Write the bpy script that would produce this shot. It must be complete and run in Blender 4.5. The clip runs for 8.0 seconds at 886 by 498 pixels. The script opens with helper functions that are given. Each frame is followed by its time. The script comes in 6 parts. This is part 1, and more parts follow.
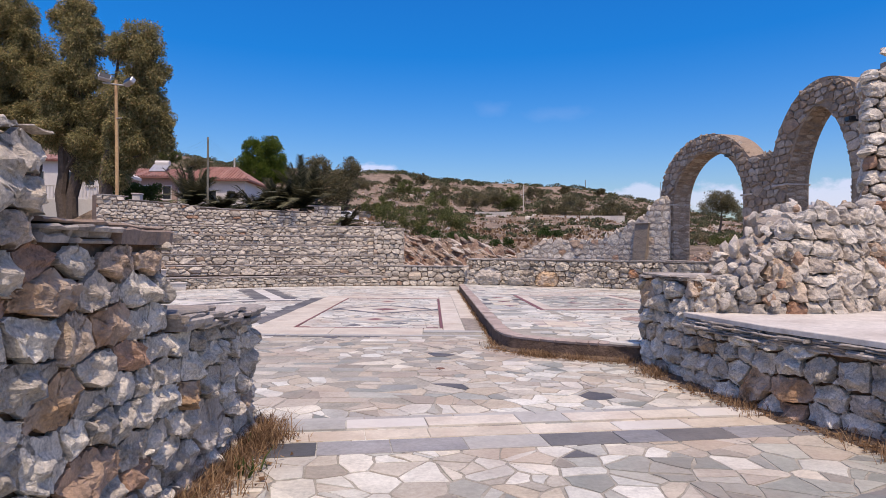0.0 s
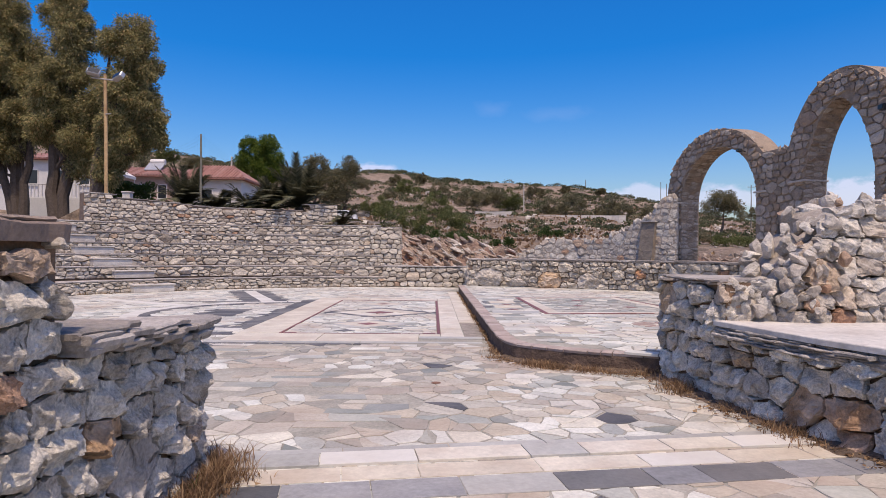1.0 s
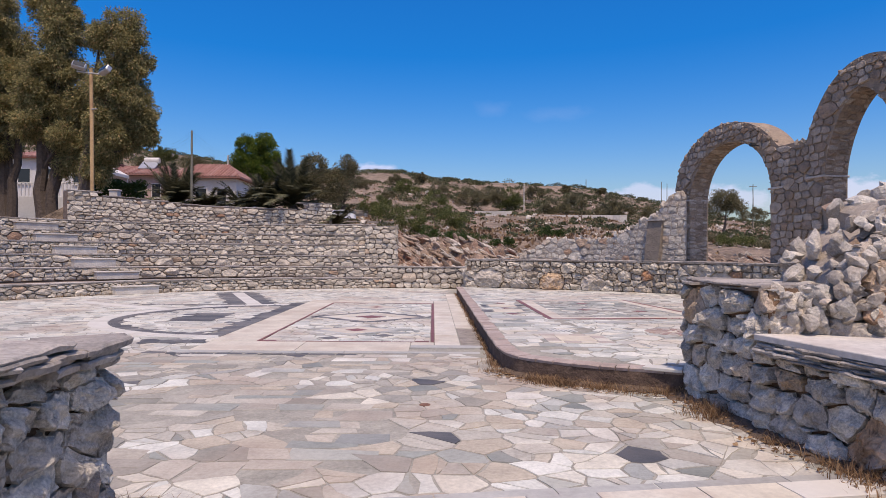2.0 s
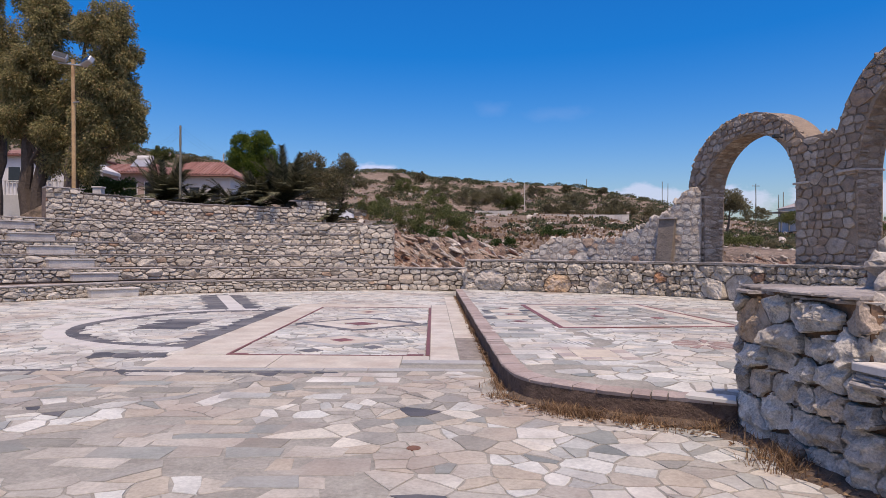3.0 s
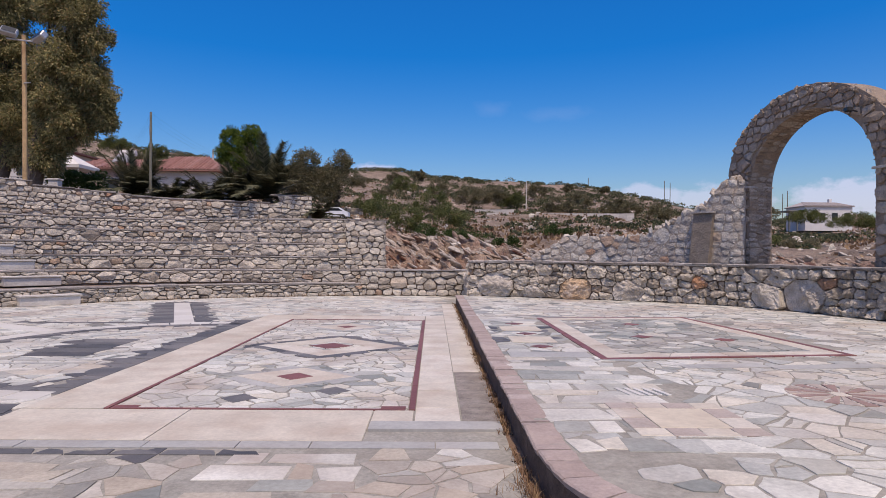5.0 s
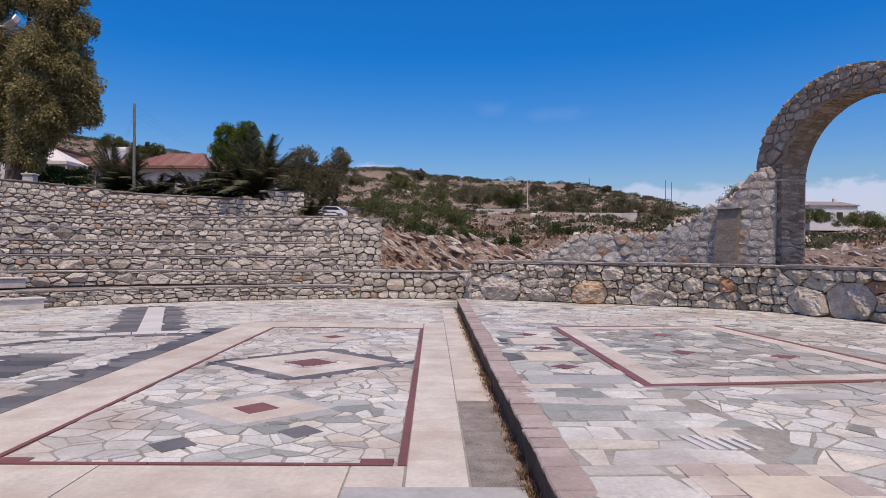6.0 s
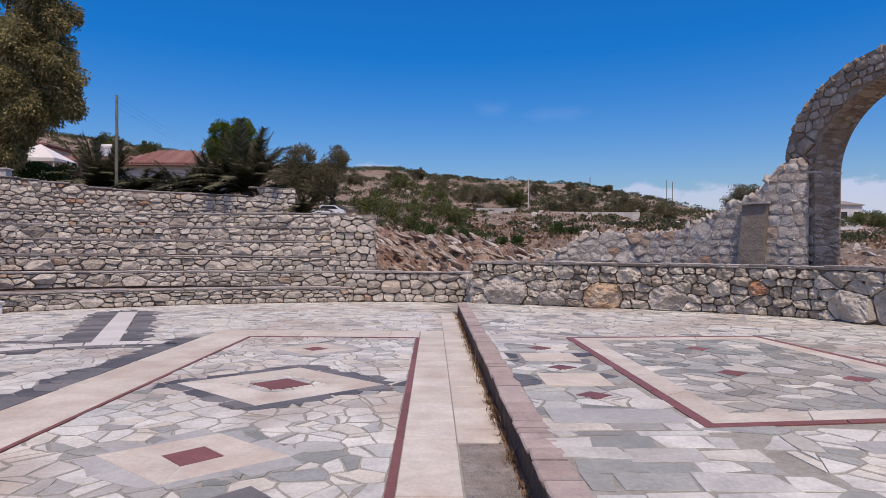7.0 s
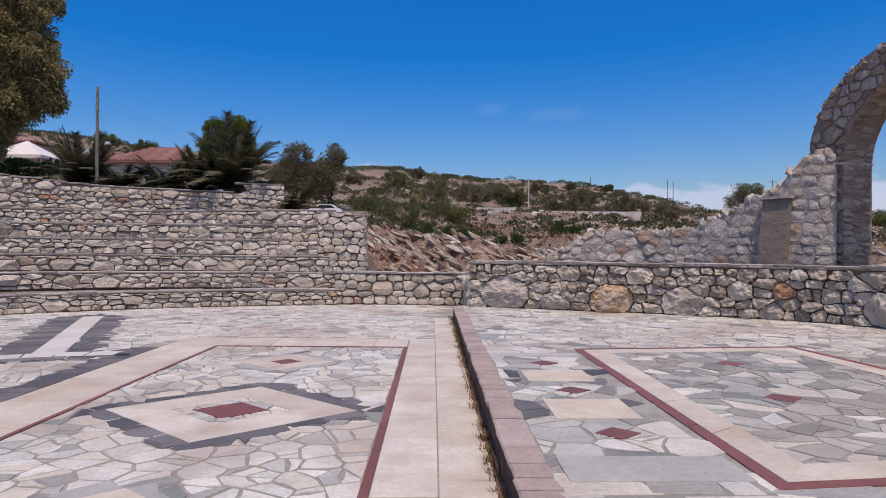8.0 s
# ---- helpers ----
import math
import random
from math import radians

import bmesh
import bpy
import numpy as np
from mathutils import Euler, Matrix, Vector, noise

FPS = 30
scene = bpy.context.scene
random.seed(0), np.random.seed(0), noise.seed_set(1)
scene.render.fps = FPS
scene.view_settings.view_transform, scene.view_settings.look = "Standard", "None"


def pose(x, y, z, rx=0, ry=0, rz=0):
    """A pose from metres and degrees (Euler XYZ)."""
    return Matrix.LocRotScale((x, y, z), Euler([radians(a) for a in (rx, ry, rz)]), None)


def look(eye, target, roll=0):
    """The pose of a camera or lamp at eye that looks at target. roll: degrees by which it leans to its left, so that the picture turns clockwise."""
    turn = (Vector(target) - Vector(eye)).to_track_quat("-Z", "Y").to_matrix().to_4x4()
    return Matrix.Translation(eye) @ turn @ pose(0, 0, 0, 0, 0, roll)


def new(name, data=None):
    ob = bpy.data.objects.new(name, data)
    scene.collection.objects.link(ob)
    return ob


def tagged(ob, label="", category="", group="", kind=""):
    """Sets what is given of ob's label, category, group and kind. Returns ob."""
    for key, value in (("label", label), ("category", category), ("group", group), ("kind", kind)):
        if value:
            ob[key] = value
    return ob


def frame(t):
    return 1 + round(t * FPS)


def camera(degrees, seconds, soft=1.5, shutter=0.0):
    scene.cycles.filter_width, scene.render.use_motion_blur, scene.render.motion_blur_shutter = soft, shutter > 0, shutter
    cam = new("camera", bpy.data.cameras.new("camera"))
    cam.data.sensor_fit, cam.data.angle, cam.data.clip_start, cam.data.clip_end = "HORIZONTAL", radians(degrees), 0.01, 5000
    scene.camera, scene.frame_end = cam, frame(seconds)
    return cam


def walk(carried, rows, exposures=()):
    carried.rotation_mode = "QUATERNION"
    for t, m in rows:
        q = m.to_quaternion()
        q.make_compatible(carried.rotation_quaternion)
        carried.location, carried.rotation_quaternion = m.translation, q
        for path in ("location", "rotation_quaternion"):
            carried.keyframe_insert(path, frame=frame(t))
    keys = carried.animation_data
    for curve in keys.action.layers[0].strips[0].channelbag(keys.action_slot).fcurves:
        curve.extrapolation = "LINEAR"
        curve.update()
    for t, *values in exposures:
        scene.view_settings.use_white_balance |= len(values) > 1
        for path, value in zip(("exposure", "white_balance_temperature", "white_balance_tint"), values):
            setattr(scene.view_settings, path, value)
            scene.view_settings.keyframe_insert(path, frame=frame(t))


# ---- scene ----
# Camera: a steady view direction carried forward at walking pace over the court.
cam = camera(70.0, 8.0, soft=0.45)
PITCH, ROLL, YAW = 0.324, 0.515, -0.900
EYES = [
    (0.0, 0.000, 0.000, 1.503),
    (0.5, 0.034, 0.432, 1.494),
    (1.0, 0.062, 0.922, 1.500),
    (1.5, 0.122, 1.412, 1.502),
    (3.0, 0.246, 3.325, 1.509),
    (3.5, 0.270, 4.118, 1.517),
    (4.0, 0.296, 4.888, 1.519),
    (4.5, 0.343, 5.682, 1.516),
    (6.0, 0.385, 8.100, 1.496),
    (6.5, 0.402, 8.870, 1.494),
    (7.0, 0.434, 9.558, 1.484),
    (7.5, 0.514, 10.178, 1.459),
    (8.0, 0.588, 10.805, 1.464),
]
AIM = Vector((-math.sin(radians(YAW)) * math.cos(radians(PITCH)), math.cos(radians(YAW)) * math.cos(radians(PITCH)), math.sin(radians(PITCH))))
walk(cam, [(t, look((x, y, z), Vector((x, y, z)) + AIM, ROLL)) for t, x, y, z in EYES], [(0.0, 0.29, 7300, 17), (1.5, 0.24, 7300, 17), (4.5, 0.08, 7150, 17), (8.0, -0.01, 7050, 17)])

# ---- light ----
SUN_FROM = Vector((0.075, -0.38, 0.92)).normalized()
world = bpy.data.worlds.new("sky")
scene.world = world
world.use_nodes = True
wn, wl = world.node_tree.nodes, world.node_tree.links
wn.clear()
w_out, w_bg = wn.new("ShaderNodeOutputWorld"), wn.new("ShaderNodeBackground")
w_sky = wn.new("ShaderNodeTexSky")
w_sky.sky_type, w_sky.sun_disc = "NISHITA", False
w_sky.sun_elevation = math.asin(SUN_FROM.z)
w_sky.sun_rotation = math.atan2(SUN_FROM.x, SUN_FROM.y)
w_sky.air_density, w_sky.dust_density, w_sky.ozone_density = 1.0, 2.4, 4.0
w_bg.inputs["Strength"].default_value = 0.162
w_tc, w_map = wn.new("ShaderNodeTexCoord"), wn.new("ShaderNodeMapping")
w_map.inputs["Scale"].default_value = (26, 26, 46)
w_noise = wn.new("ShaderNodeTexNoise")
w_noise.inputs["Scale"].default_value, w_noise.inputs["Detail"].default_value, w_noise.inputs["Roughness"].default_value = 1.0, 6, 0.6
wl.new(w_tc.outputs["Generated"], w_map.inputs["Vector"])
wl.new(w_map.outputs["Vector"], w_noise.inputs["Vector"])
w_mix = wn.new("ShaderNodeMixRGB")
w_mix.inputs["Color2"].default_value = (4.7, 5.0, 5.9, 1)
wl.new(w_sky.outputs["Color"], w_mix.inputs["Color1"])
# small fair-weather clouds low over the horizon and two thin wisps: bearing, height, half width, half height, density
last = None
for bear, high, wide, tall, thick in ((-0.092, 0.128, 0.026, 0.010, 0.6), (0.335, 0.088, 0.055, 0.017, 0.5), (0.46, 0.09, 0.06, 0.016, 0.5), (0.69, 0.095, 0.08, 0.02, 0.6), (-0.95, 0.11, 0.07, 0.02, 0.8), (1.2, 0.11, 0.10, 0.025, 0.85), (0.093, 0.228, 0.022, 0.009, 0.06), (0.192, 0.222, 0.05, 0.009, 0.05)):
    c = Vector((bear, 1.0, high)).normalized()
    v1, v2, v3 = (wn.new("ShaderNodeVectorMath") for _ in range(3))
    blur, dens = wn.new("ShaderNodeMath"), wn.new("ShaderNodeMapRange")
    v1.operation, v2.operation, v3.operation, blur.operation = "SUBTRACT", "MULTIPLY", "LENGTH", "MULTIPLY_ADD"
    v1.inputs[1].default_value, v2.inputs[1].default_value = c, (1 / wide, 1 / wide, 1 / tall)
    wl.new(w_tc.outputs["Generated"], v1.inputs[0])
    wl.new(v1.outputs[0], v2.inputs[0])
    wl.new(v2.outputs[0], v3.inputs[0])
    blur.inputs[1].default_value = 2.6
    wl.new(w_noise.outputs["Fac"], blur.inputs[0])
    minus = wn.new("ShaderNodeMath")
    minus.operation = "SUBTRACT"
    wl.new(blur.outputs[0], minus.inputs[0])
    wl.new(v3.outputs["Value"], minus.inputs[1])
    dens.inputs["From Min"].default_value, dens.inputs["From Max"].default_value, dens.inputs["To Max"].default_value = 0.35, 0.95 if thick > 0.3 else 1.8, thick
    wl.new(minus.outputs[0], dens.inputs["Value"])
    if last:
        top = wn.new("ShaderNodeMath")
        top.operation = "MAXIMUM"
        wl.new(last, top.inputs[0])
        wl.new(dens.outputs[0], top.inputs[1])
        last = top.outputs[0]
    else:
        last = dens.outputs[0]
wl.new(last, w_mix.inputs["Fac"])
w_hue = wn.new("ShaderNodeHueSaturation")
w_hue.inputs["Saturation"].default_value, w_hue.inputs["Hue"].default_value = 1.59, 0.5105
wl.new(w_mix.outputs["Color"], w_hue.inputs["Color"])
wl.new(w_hue.outputs["Color"], w_bg.inputs["Color"])
wl.new(w_bg.outputs["Background"], w_out.inputs["Surface"])
sun_data = bpy.data.lights.new("sun", "SUN")
sun_data.energy, sun_data.angle, sun_data.color = 2.75, radians(0.53), (1.0, 0.91, 0.80)
sun = new("sun", sun_data)
sun.matrix_world = look(SUN_FROM * 50, (0, 0, 0))


# ---- materials ----
def material(name, stops, rough=0.85, spread="object", scale=6.0, contrast=0.35, bump=0.3, bump_scale=30.0, stain=0.0, stain_colour=(0.2, 0.12, 0.07), stain_scale=1.5, metal=0.0, leaf=0.0):
    """A procedural surface: a base colour picked piece by piece from stops, mottled at two scales, with fine relief and stains."""
    m = bpy.data.materials.new(name)
    m.use_nodes = True
    n, l = m.node_tree.nodes, m.node_tree.links
    n.clear()
    out, bs = n.new("ShaderNodeOutputMaterial"), n.new("ShaderNodeBsdfPrincipled")
    l.new(bs.outputs[0], out.inputs["Surface"])
    bs.inputs["Roughness"].default_value, bs.inputs["Metallic"].default_value = rough, metal
    bs.inputs["Specular IOR Level"].default_value = 0.3
    geo, info = n.new("ShaderNodeNewGeometry"), n.new("ShaderNodeObjectInfo")
    ramp = n.new("ShaderNodeValToRGB")
    ramp.color_ramp.interpolation = "LINEAR"
    els = ramp.color_ramp.elements
    while len(els) < len(stops):
        els.new(0.5)
    for e, (p, c) in zip(els, stops):
        e.position, e.color = p, (*c, 1)
    pick = info.outputs["Random"] if spread == "object" else geo.outputs["Random Per Island"]
    if spread == "none":
        ramp.inputs["Fac"].default_value = 0.5
    else:
        l.new(pick, ramp.inputs["Fac"])
    big, small = n.new("ShaderNodeTexNoise"), n.new("ShaderNodeTexNoise")
    for t, s, d in ((big, scale, 4), (small, scale * 9, 6)):
        t.inputs["Scale"].default_value, t.inputs["Detail"].default_value, t.inputs["Roughness"].default_value = s, d, 0.65
        l.new(geo.outputs["Position"], t.inputs["Vector"])
    add = n.new("ShaderNodeMath")
    add.operation = "ADD"
    l.new(big.outputs["Fac"], add.inputs[0])
    l.new(small.outputs["Fac"], add.inputs[1])
    rng = n.new("ShaderNodeMapRange")
    rng.inputs["From Min"].default_value, rng.inputs["From Max"].default_value = 0.65, 1.35
    rng.inputs["To Min"].default_value, rng.inputs["To Max"].default_value = 1 - contrast, 1 + contrast * 0.6
    l.new(add.outputs[0], rng.inputs["Value"])
    mul = n.new("ShaderNodeVectorMath")
    mul.operation = "SCALE"
    l.new(ramp.outputs["Color"], mul.inputs[0])
    l.new(rng.outputs[0], mul.inputs["Scale"])
    colour = mul.outputs["Vector"]
    if stain > 0:
        st, sr = n.new("ShaderNodeTexNoise"), n.new("ShaderNodeMapRange")
        st.inputs["Scale"].default_value, st.inputs["Detail"].default_value = stain_scale, 7
        l.new(geo.outputs["Position"], st.inputs["Vector"])
        sr.inputs["From Min"].default_value, sr.inputs["From Max"].default_value = 0.46, 0.74
        sr.inputs["To Max"].default_value = stain
        l.new(st.outputs["Fac"], sr.inputs["Value"])
        mix = n.new("ShaderNodeMixRGB")
        mix.inputs["Color2"].default_value = (*stain_colour, 1)
        l.new(sr.outputs[0], mix.inputs["Fac"])
        l.new(colour, mix.inputs["Color1"])
        colour = mix.outputs["Color"]
    l.new(colour, bs.inputs["Base Color"])
    if leaf > 0:
        # light comes through thin leaves
        bs.inputs["Specular IOR Level"].default_value = 0.12
        tr, mx = n.new("ShaderNodeBsdfTranslucent"), n.new("ShaderNodeMixShader")
        mx.inputs["Fac"].default_value = leaf
        l.new(colour, tr.inputs["Color"])
        l.new(bs.outputs[0], mx.inputs[1])
        l.new(tr.outputs[0], mx.inputs[2])
        l.new(mx.outputs[0], out.inputs["Surface"])
    if bump > 0:
        bn, bp = n.new("ShaderNodeTexNoise"), n.new("ShaderNodeBump")
        bn.inputs["Scale"].default_value, bn.inputs["Detail"].default_value, bn.inputs["Roughness"].default_value = bump_scale, 8, 0.7
        l.new(geo.outputs["Position"], bn.inputs["Vector"])
        bp.inputs["Strength"].default_value, bp.inputs["Distance"].default_value = bump, 0.85 / bump_scale
        bl, ba = n.new("ShaderNodeTexNoise"), n.new("ShaderNodeMath")
        bl.inputs["Scale"].default_value, bl.inputs["Detail"].default_value = bump_scale * 0.3, 5
        l.new(geo.outputs["Position"], bl.inputs["Vector"])
        ba.operation = "MULTIPLY_ADD"
        ba.inputs[1].default_value = 1.6
        l.new(bl.outputs["Fac"], ba.inputs[0])
        l.new(bn.outputs["Fac"], ba.inputs[2])
        l.new(ba.outputs[0], bp.inputs["Height"])
        l.new(bp.outputs["Normal"], bs.inputs["Normal"])
    return m


GREY_STONE = [(0.0, (0.44, 0.385, 0.315)), (0.22, (0.60, 0.535, 0.445)), (0.5, (0.71, 0.64, 0.54)), (0.81, (0.81, 0.745, 0.635)), (0.89, (0.66, 0.555, 0.44)), (0.95, (0.58, 0.43, 0.31)), (1.0, (0.45, 0.25, 0.16))]
MARBLE = [(0.0, (0.36, 0.36, 0.315)), (0.08, (0.47, 0.46, 0.405)), (0.25, (0.59, 0.58, 0.51)), (0.52, (0.665, 0.645, 0.565)), (0.66, (0.63, 0.585, 0.48)), (0.76, (0.585, 0.535, 0.435)), (0.86, (0.545, 0.535, 0.475)), (0.95, (0.42, 0.42, 0.375)), (1.0, (0.32, 0.325, 0.295))]
GREY_MARBLE = [(0.0, (0.205, 0.216, 0.192)), (0.4, (0.292, 0.298, 0.260)), (0.7, (0.365, 0.362, 0.313)), (0.88, (0.49, 0.475, 0.405)), (1.0, (0.19, 0.197, 0.186))]
STAIN = (0.34, 0.25, 0.19)
M = {}
for way in ("object", "island"):
    M["stone", way] = material("rubble_stone_" + way, GREY_STONE, 0.95, way, 7.0, 0.66, 1.0, 26, 0.35, (0.52, 0.41, 0.31), 4.0)
    # The grey palette darkened for sunlit far walls; shaded near walls keep it lighter
    M["far_stone", way] = material("sunlit_stone_" + way, [(p if p < 0.8 else 1 - (1 - p) * 0.30, (c[0] * 0.80, c[1] * 0.775, c[2] * 0.75)) for p, c in GREY_STONE], 0.95, way, 5.0, 0.48, 0.9, 16, 0.18, (0.42, 0.35, 0.29), 2.6)
    M["pale_stone", way] = material("pale_rubble_" + way, [(0.0, (0.45, 0.395, 0.335)), (0.5, (0.58, 0.525, 0.45)), (0.88, (0.68, 0.625, 0.54)), (0.95, (0.54, 0.41, 0.30)), (1.0, (0.44, 0.25, 0.16))], 0.95, way, 6.0, 0.5, 0.9, 22, 0.4, (0.46, 0.32, 0.2), 4.0)
    M["arch_stone", way] = material("brownish_arch_stone_" + way, [(0.0, (0.28, 0.21, 0.155)), (0.4, (0.37, 0.30, 0.235)), (0.8, (0.50, 0.43, 0.355)), (1.0, (0.36, 0.245, 0.165))], 0.95, way, 5.0, 0.55, 0.9, 20, 0.5, (0.36, 0.25, 0.16), 2.5)
    M["marble", way] = material("marble_paving_" + way, MARBLE, 0.6, way, 3.2, 0.36, 0.15, 40, 0.75, STAIN, 0.6)
    M["dusty_marble", way] = material("dusty_marble_paving_" + way, [(p, (c[0] * 0.74, c[1] * 0.70, c[2] * 0.67)) for p, c in MARBLE], 0.75, way, 3.2, 0.36, 0.15, 40, 0.75, STAIN, 0.6)
    M["grey_marble", way] = material("grey_marble_paving_" + way, GREY_MARBLE, 0.6, way, 2.6, 0.3, 0.15, 40, 0.4, STAIN, 0.8)
    M["slate", way] = material("dark_slate_paving_" + way, [(0.0, (0.075, 0.075, 0.077)), (0.6, (0.12, 0.117, 0.115)), (1.0, (0.22, 0.205, 0.19))], 0.6, way, 2.5, 0.3, 0.15, 40, 0.25, (0.3, 0.25, 0.22), 1.5)
M["coping"] = material("slate_coping", [(0.0, (0.28, 0.25, 0.22)), (0.5, (0.40, 0.36, 0.32)), (1.0, (0.52, 0.47, 0.42))], 0.9, "object", 4, 0.5, 0.7, 26, 0.22, (0.30, 0.18, 0.11), 2.0)
M["brown_coping"] = material("brown_slate_coping", [(0.0, (0.27, 0.20, 0.155)), (1.0, (0.42, 0.33, 0.26))], 0.9, "object", 4, 0.45, 0.6, 26, 0.5, (0.36, 0.20, 0.11), 3.0)
M["bench"] = material("worn_bench_marble", [(0.0, (0.58, 0.54, 0.48)), (1.0, (0.62, 0.58, 0.52))], 0.75, "object", 1.6, 0.35, 0.3, 30, 0.5, (0.32, 0.25, 0.2), 1.4)
M["cream"] = material("cream_marble", [(0.0, (0.54, 0.475, 0.375)), (0.5, (0.60, 0.54, 0.435)), (1.0, (0.63, 0.575, 0.48))], 0.55, "object", 2.6, 0.24, 0.1, 40, 0.6, (0.380, 0.275, 0.195), 1.9)
M["yellow"] = material("yellow_marble", [(0.0, (0.589, 0.513, 0.389)), (1.0, (0.627, 0.556, 0.437))], 0.55, "object", 2, 0.2, 0.1, 40, 0.35, STAIN, 2.2)
M["white"] = material("white_marble", [(0.0, (0.56, 0.53, 0.465)), (1.0, (0.63, 0.60, 0.535))], 0.5, "object", 2, 0.1, 0.1, 40, 0.2, STAIN, 1.3)
M["red"] = material("dark_red_marble", [(0.0, (0.19, 0.075, 0.06)), (1.0, (0.25, 0.10, 0.085))], 0.5, "object", 5, 0.3, 0.1, 40)
M["grey"] = material("grey_stone_slab", [(0.0, (0.35, 0.345, 0.315)), (1.0, (0.45, 0.435, 0.395))], 0.6, "object", 2, 0.25, 0.12, 40, 0.2, STAIN, 1.2)
M["pink"] = material("dusty_pink_marble", [(0.0, (0.40, 0.335, 0.28)), (1.0, (0.47, 0.395, 0.335))], 0.6, "object", 4, 0.25, 0.12, 40, 0.3, STAIN, 1.5)
M["rose"] = material("faded_rose_marble", [(0.0, (0.30, 0.20, 0.165)), (1.0, (0.34, 0.23, 0.19))], 0.6, "object", 4, 0.25, 0.12, 40, 0.3, STAIN, 1.5)
M["blue_grey"] = material("blue_grey_slate_slab", [(0.0, (0.19, 0.19, 0.195)), (1.0, (0.30, 0.295, 0.29))], 0.6, "object", 2.5, 0.35, 0.15, 40, 0.3, (0.34, 0.30, 0.27), 1.5)
M["grey_plaster"] = material("grey_lime_plaster", [(0.0, (0.24, 0.19, 0.145)), (1.0, (0.27, 0.22, 0.17))], 0.95, "object", 3, 0.35, 0.5, 20, 0.4, (0.30, 0.25, 0.21), 2.0)
M["slate_cut"] = material("dark_slate_slab", [(0.0, (0.085, 0.085, 0.086)), (1.0, (0.19, 0.183, 0.172))], 0.6, "object", 2.5, 0.3, 0.15, 40, 0.25, (0.3, 0.25, 0.22), 1.5)
M["terracotta"] = material("terracotta_tile", [(0.0, (0.35, 0.275, 0.235)), (0.5, (0.385, 0.305, 0.265)), (1.0, (0.42, 0.345, 0.305))], 0.85, "object", 4, 0.3, 0.3, 30, 0.35, (0.45, 0.36, 0.30), 2.5)
M["mortar"] = material("grey_mortar", [(0.0, (0.36, 0.285, 0.22)), (1.0, (0.36, 0.285, 0.22))], 0.95, "none", 5, 0.45, 0.6, 20, 0.4, (0.2, 0.15, 0.11), 3.0)
# joint mortar coloured darker to deepen the shade between the stones
M["gap_mortar"] = material("gap_shade_mortar", [(0.0, (0.235, 0.175, 0.135)), (1.0, (0.235, 0.175, 0.135))], 0.95, "none", 5, 0.45, 0.6, 20, 0.4, (0.13, 0.095, 0.07), 3.0)
M["tan_mortar"] = material("tan_lime_mortar", [(0.0, (0.34, 0.26, 0.19)), (1.0, (0.34, 0.26, 0.19))], 0.95, "none", 4, 0.4, 0.8, 18, 0.35, (0.30, 0.22, 0.15), 2.0)
M["pale_mortar"] = material("pale_lime_mortar", [(0.0, (0.43, 0.365, 0.30)), (1.0, (0.43, 0.365, 0.30))], 0.95, "none", 4, 0.4, 0.8, 18, 0.35, (0.34, 0.27, 0.2), 2.0)
M["dark_mortar"] = material("earthy_mortar", [(0.0, (0.25, 0.155, 0.095)), (1.0, (0.25, 0.155, 0.095))], 0.95, "none", 5, 0.45, 0.6, 20, 0.3, (0.10, 0.07, 0.05), 3.0)
M["kerb_face"] = material("rough_dark_kerb", [(0.0, (0.17, 0.115, 0.085)), (1.0, (0.17, 0.115, 0.085))], 0.95, "none", 9, 0.6, 1.0, 22, 0.6, (0.07, 0.05, 0.04), 5.0)
M["joint"] = material("paving_joint", [(0.0, (0.34, 0.32, 0.27)), (1.0, (0.34, 0.32, 0.27))], 0.95, "none", 3, 0.4, 0.4, 40, 0.35, (0.20, 0.17, 0.14), 1.4)
M["gravel"] = material("gritty_concrete", [(0.0, (0.33, 0.29, 0.25)), (1.0, (0.33, 0.29, 0.25))], 0.95, "none", 8, 0.7, 1.0, 60, 0.7, (0.2, 0.16, 0.13), 4)
M["plaster"] = material("weathered_white_plaster", [(0.0, (0.56, 0.515, 0.455)), (1.0, (0.63, 0.585, 0.52))], 0.9, "object", 2.5, 0.25, 0.3, 25, 0.5, (0.40, 0.32, 0.26), 2.2)
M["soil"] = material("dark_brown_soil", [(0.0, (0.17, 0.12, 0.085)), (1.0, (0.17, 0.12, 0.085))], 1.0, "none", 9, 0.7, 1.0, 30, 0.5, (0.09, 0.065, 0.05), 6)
M["earth"] = material("dry_earth", [(0.0, (0.31, 0.23, 0.168)), (1.0, (0.31, 0.23, 0.168))], 1.0, "none", 0.45, 0.85, 1.0, 1.6, 0.55, (0.145, 0.115, 0.075), 0.16)
M["block_stone"] = material("pale_grey_boulder", [(0.0, (0.56, 0.50, 0.43)), (1.0, (0.66, 0.60, 0.52))], 0.95, "object", 5.0, 0.6, 1.0, 18, 0.5, (0.42, 0.34, 0.26), 2.2)
M["rust_rock"] = material("rust_brown_rock", [(0.0, (0.40, 0.29, 0.21)), (1.0, (0.40, 0.29, 0.21))], 0.95, "none", 0.9, 0.75, 1.0, 2.5, 1.0, (0.19, 0.075, 0.05), 0.42)
M["ochre_stone"] = material("ochre_rust_stone", [(0.0, (0.58, 0.41, 0.26)), (0.5, (0.55, 0.35, 0.20)), (1.0, (0.46, 0.24, 0.135))], 0.95, "object", 6.0, 0.6, 1.0, 22, 0.9, (0.62, 0.54, 0.46), 3.2)
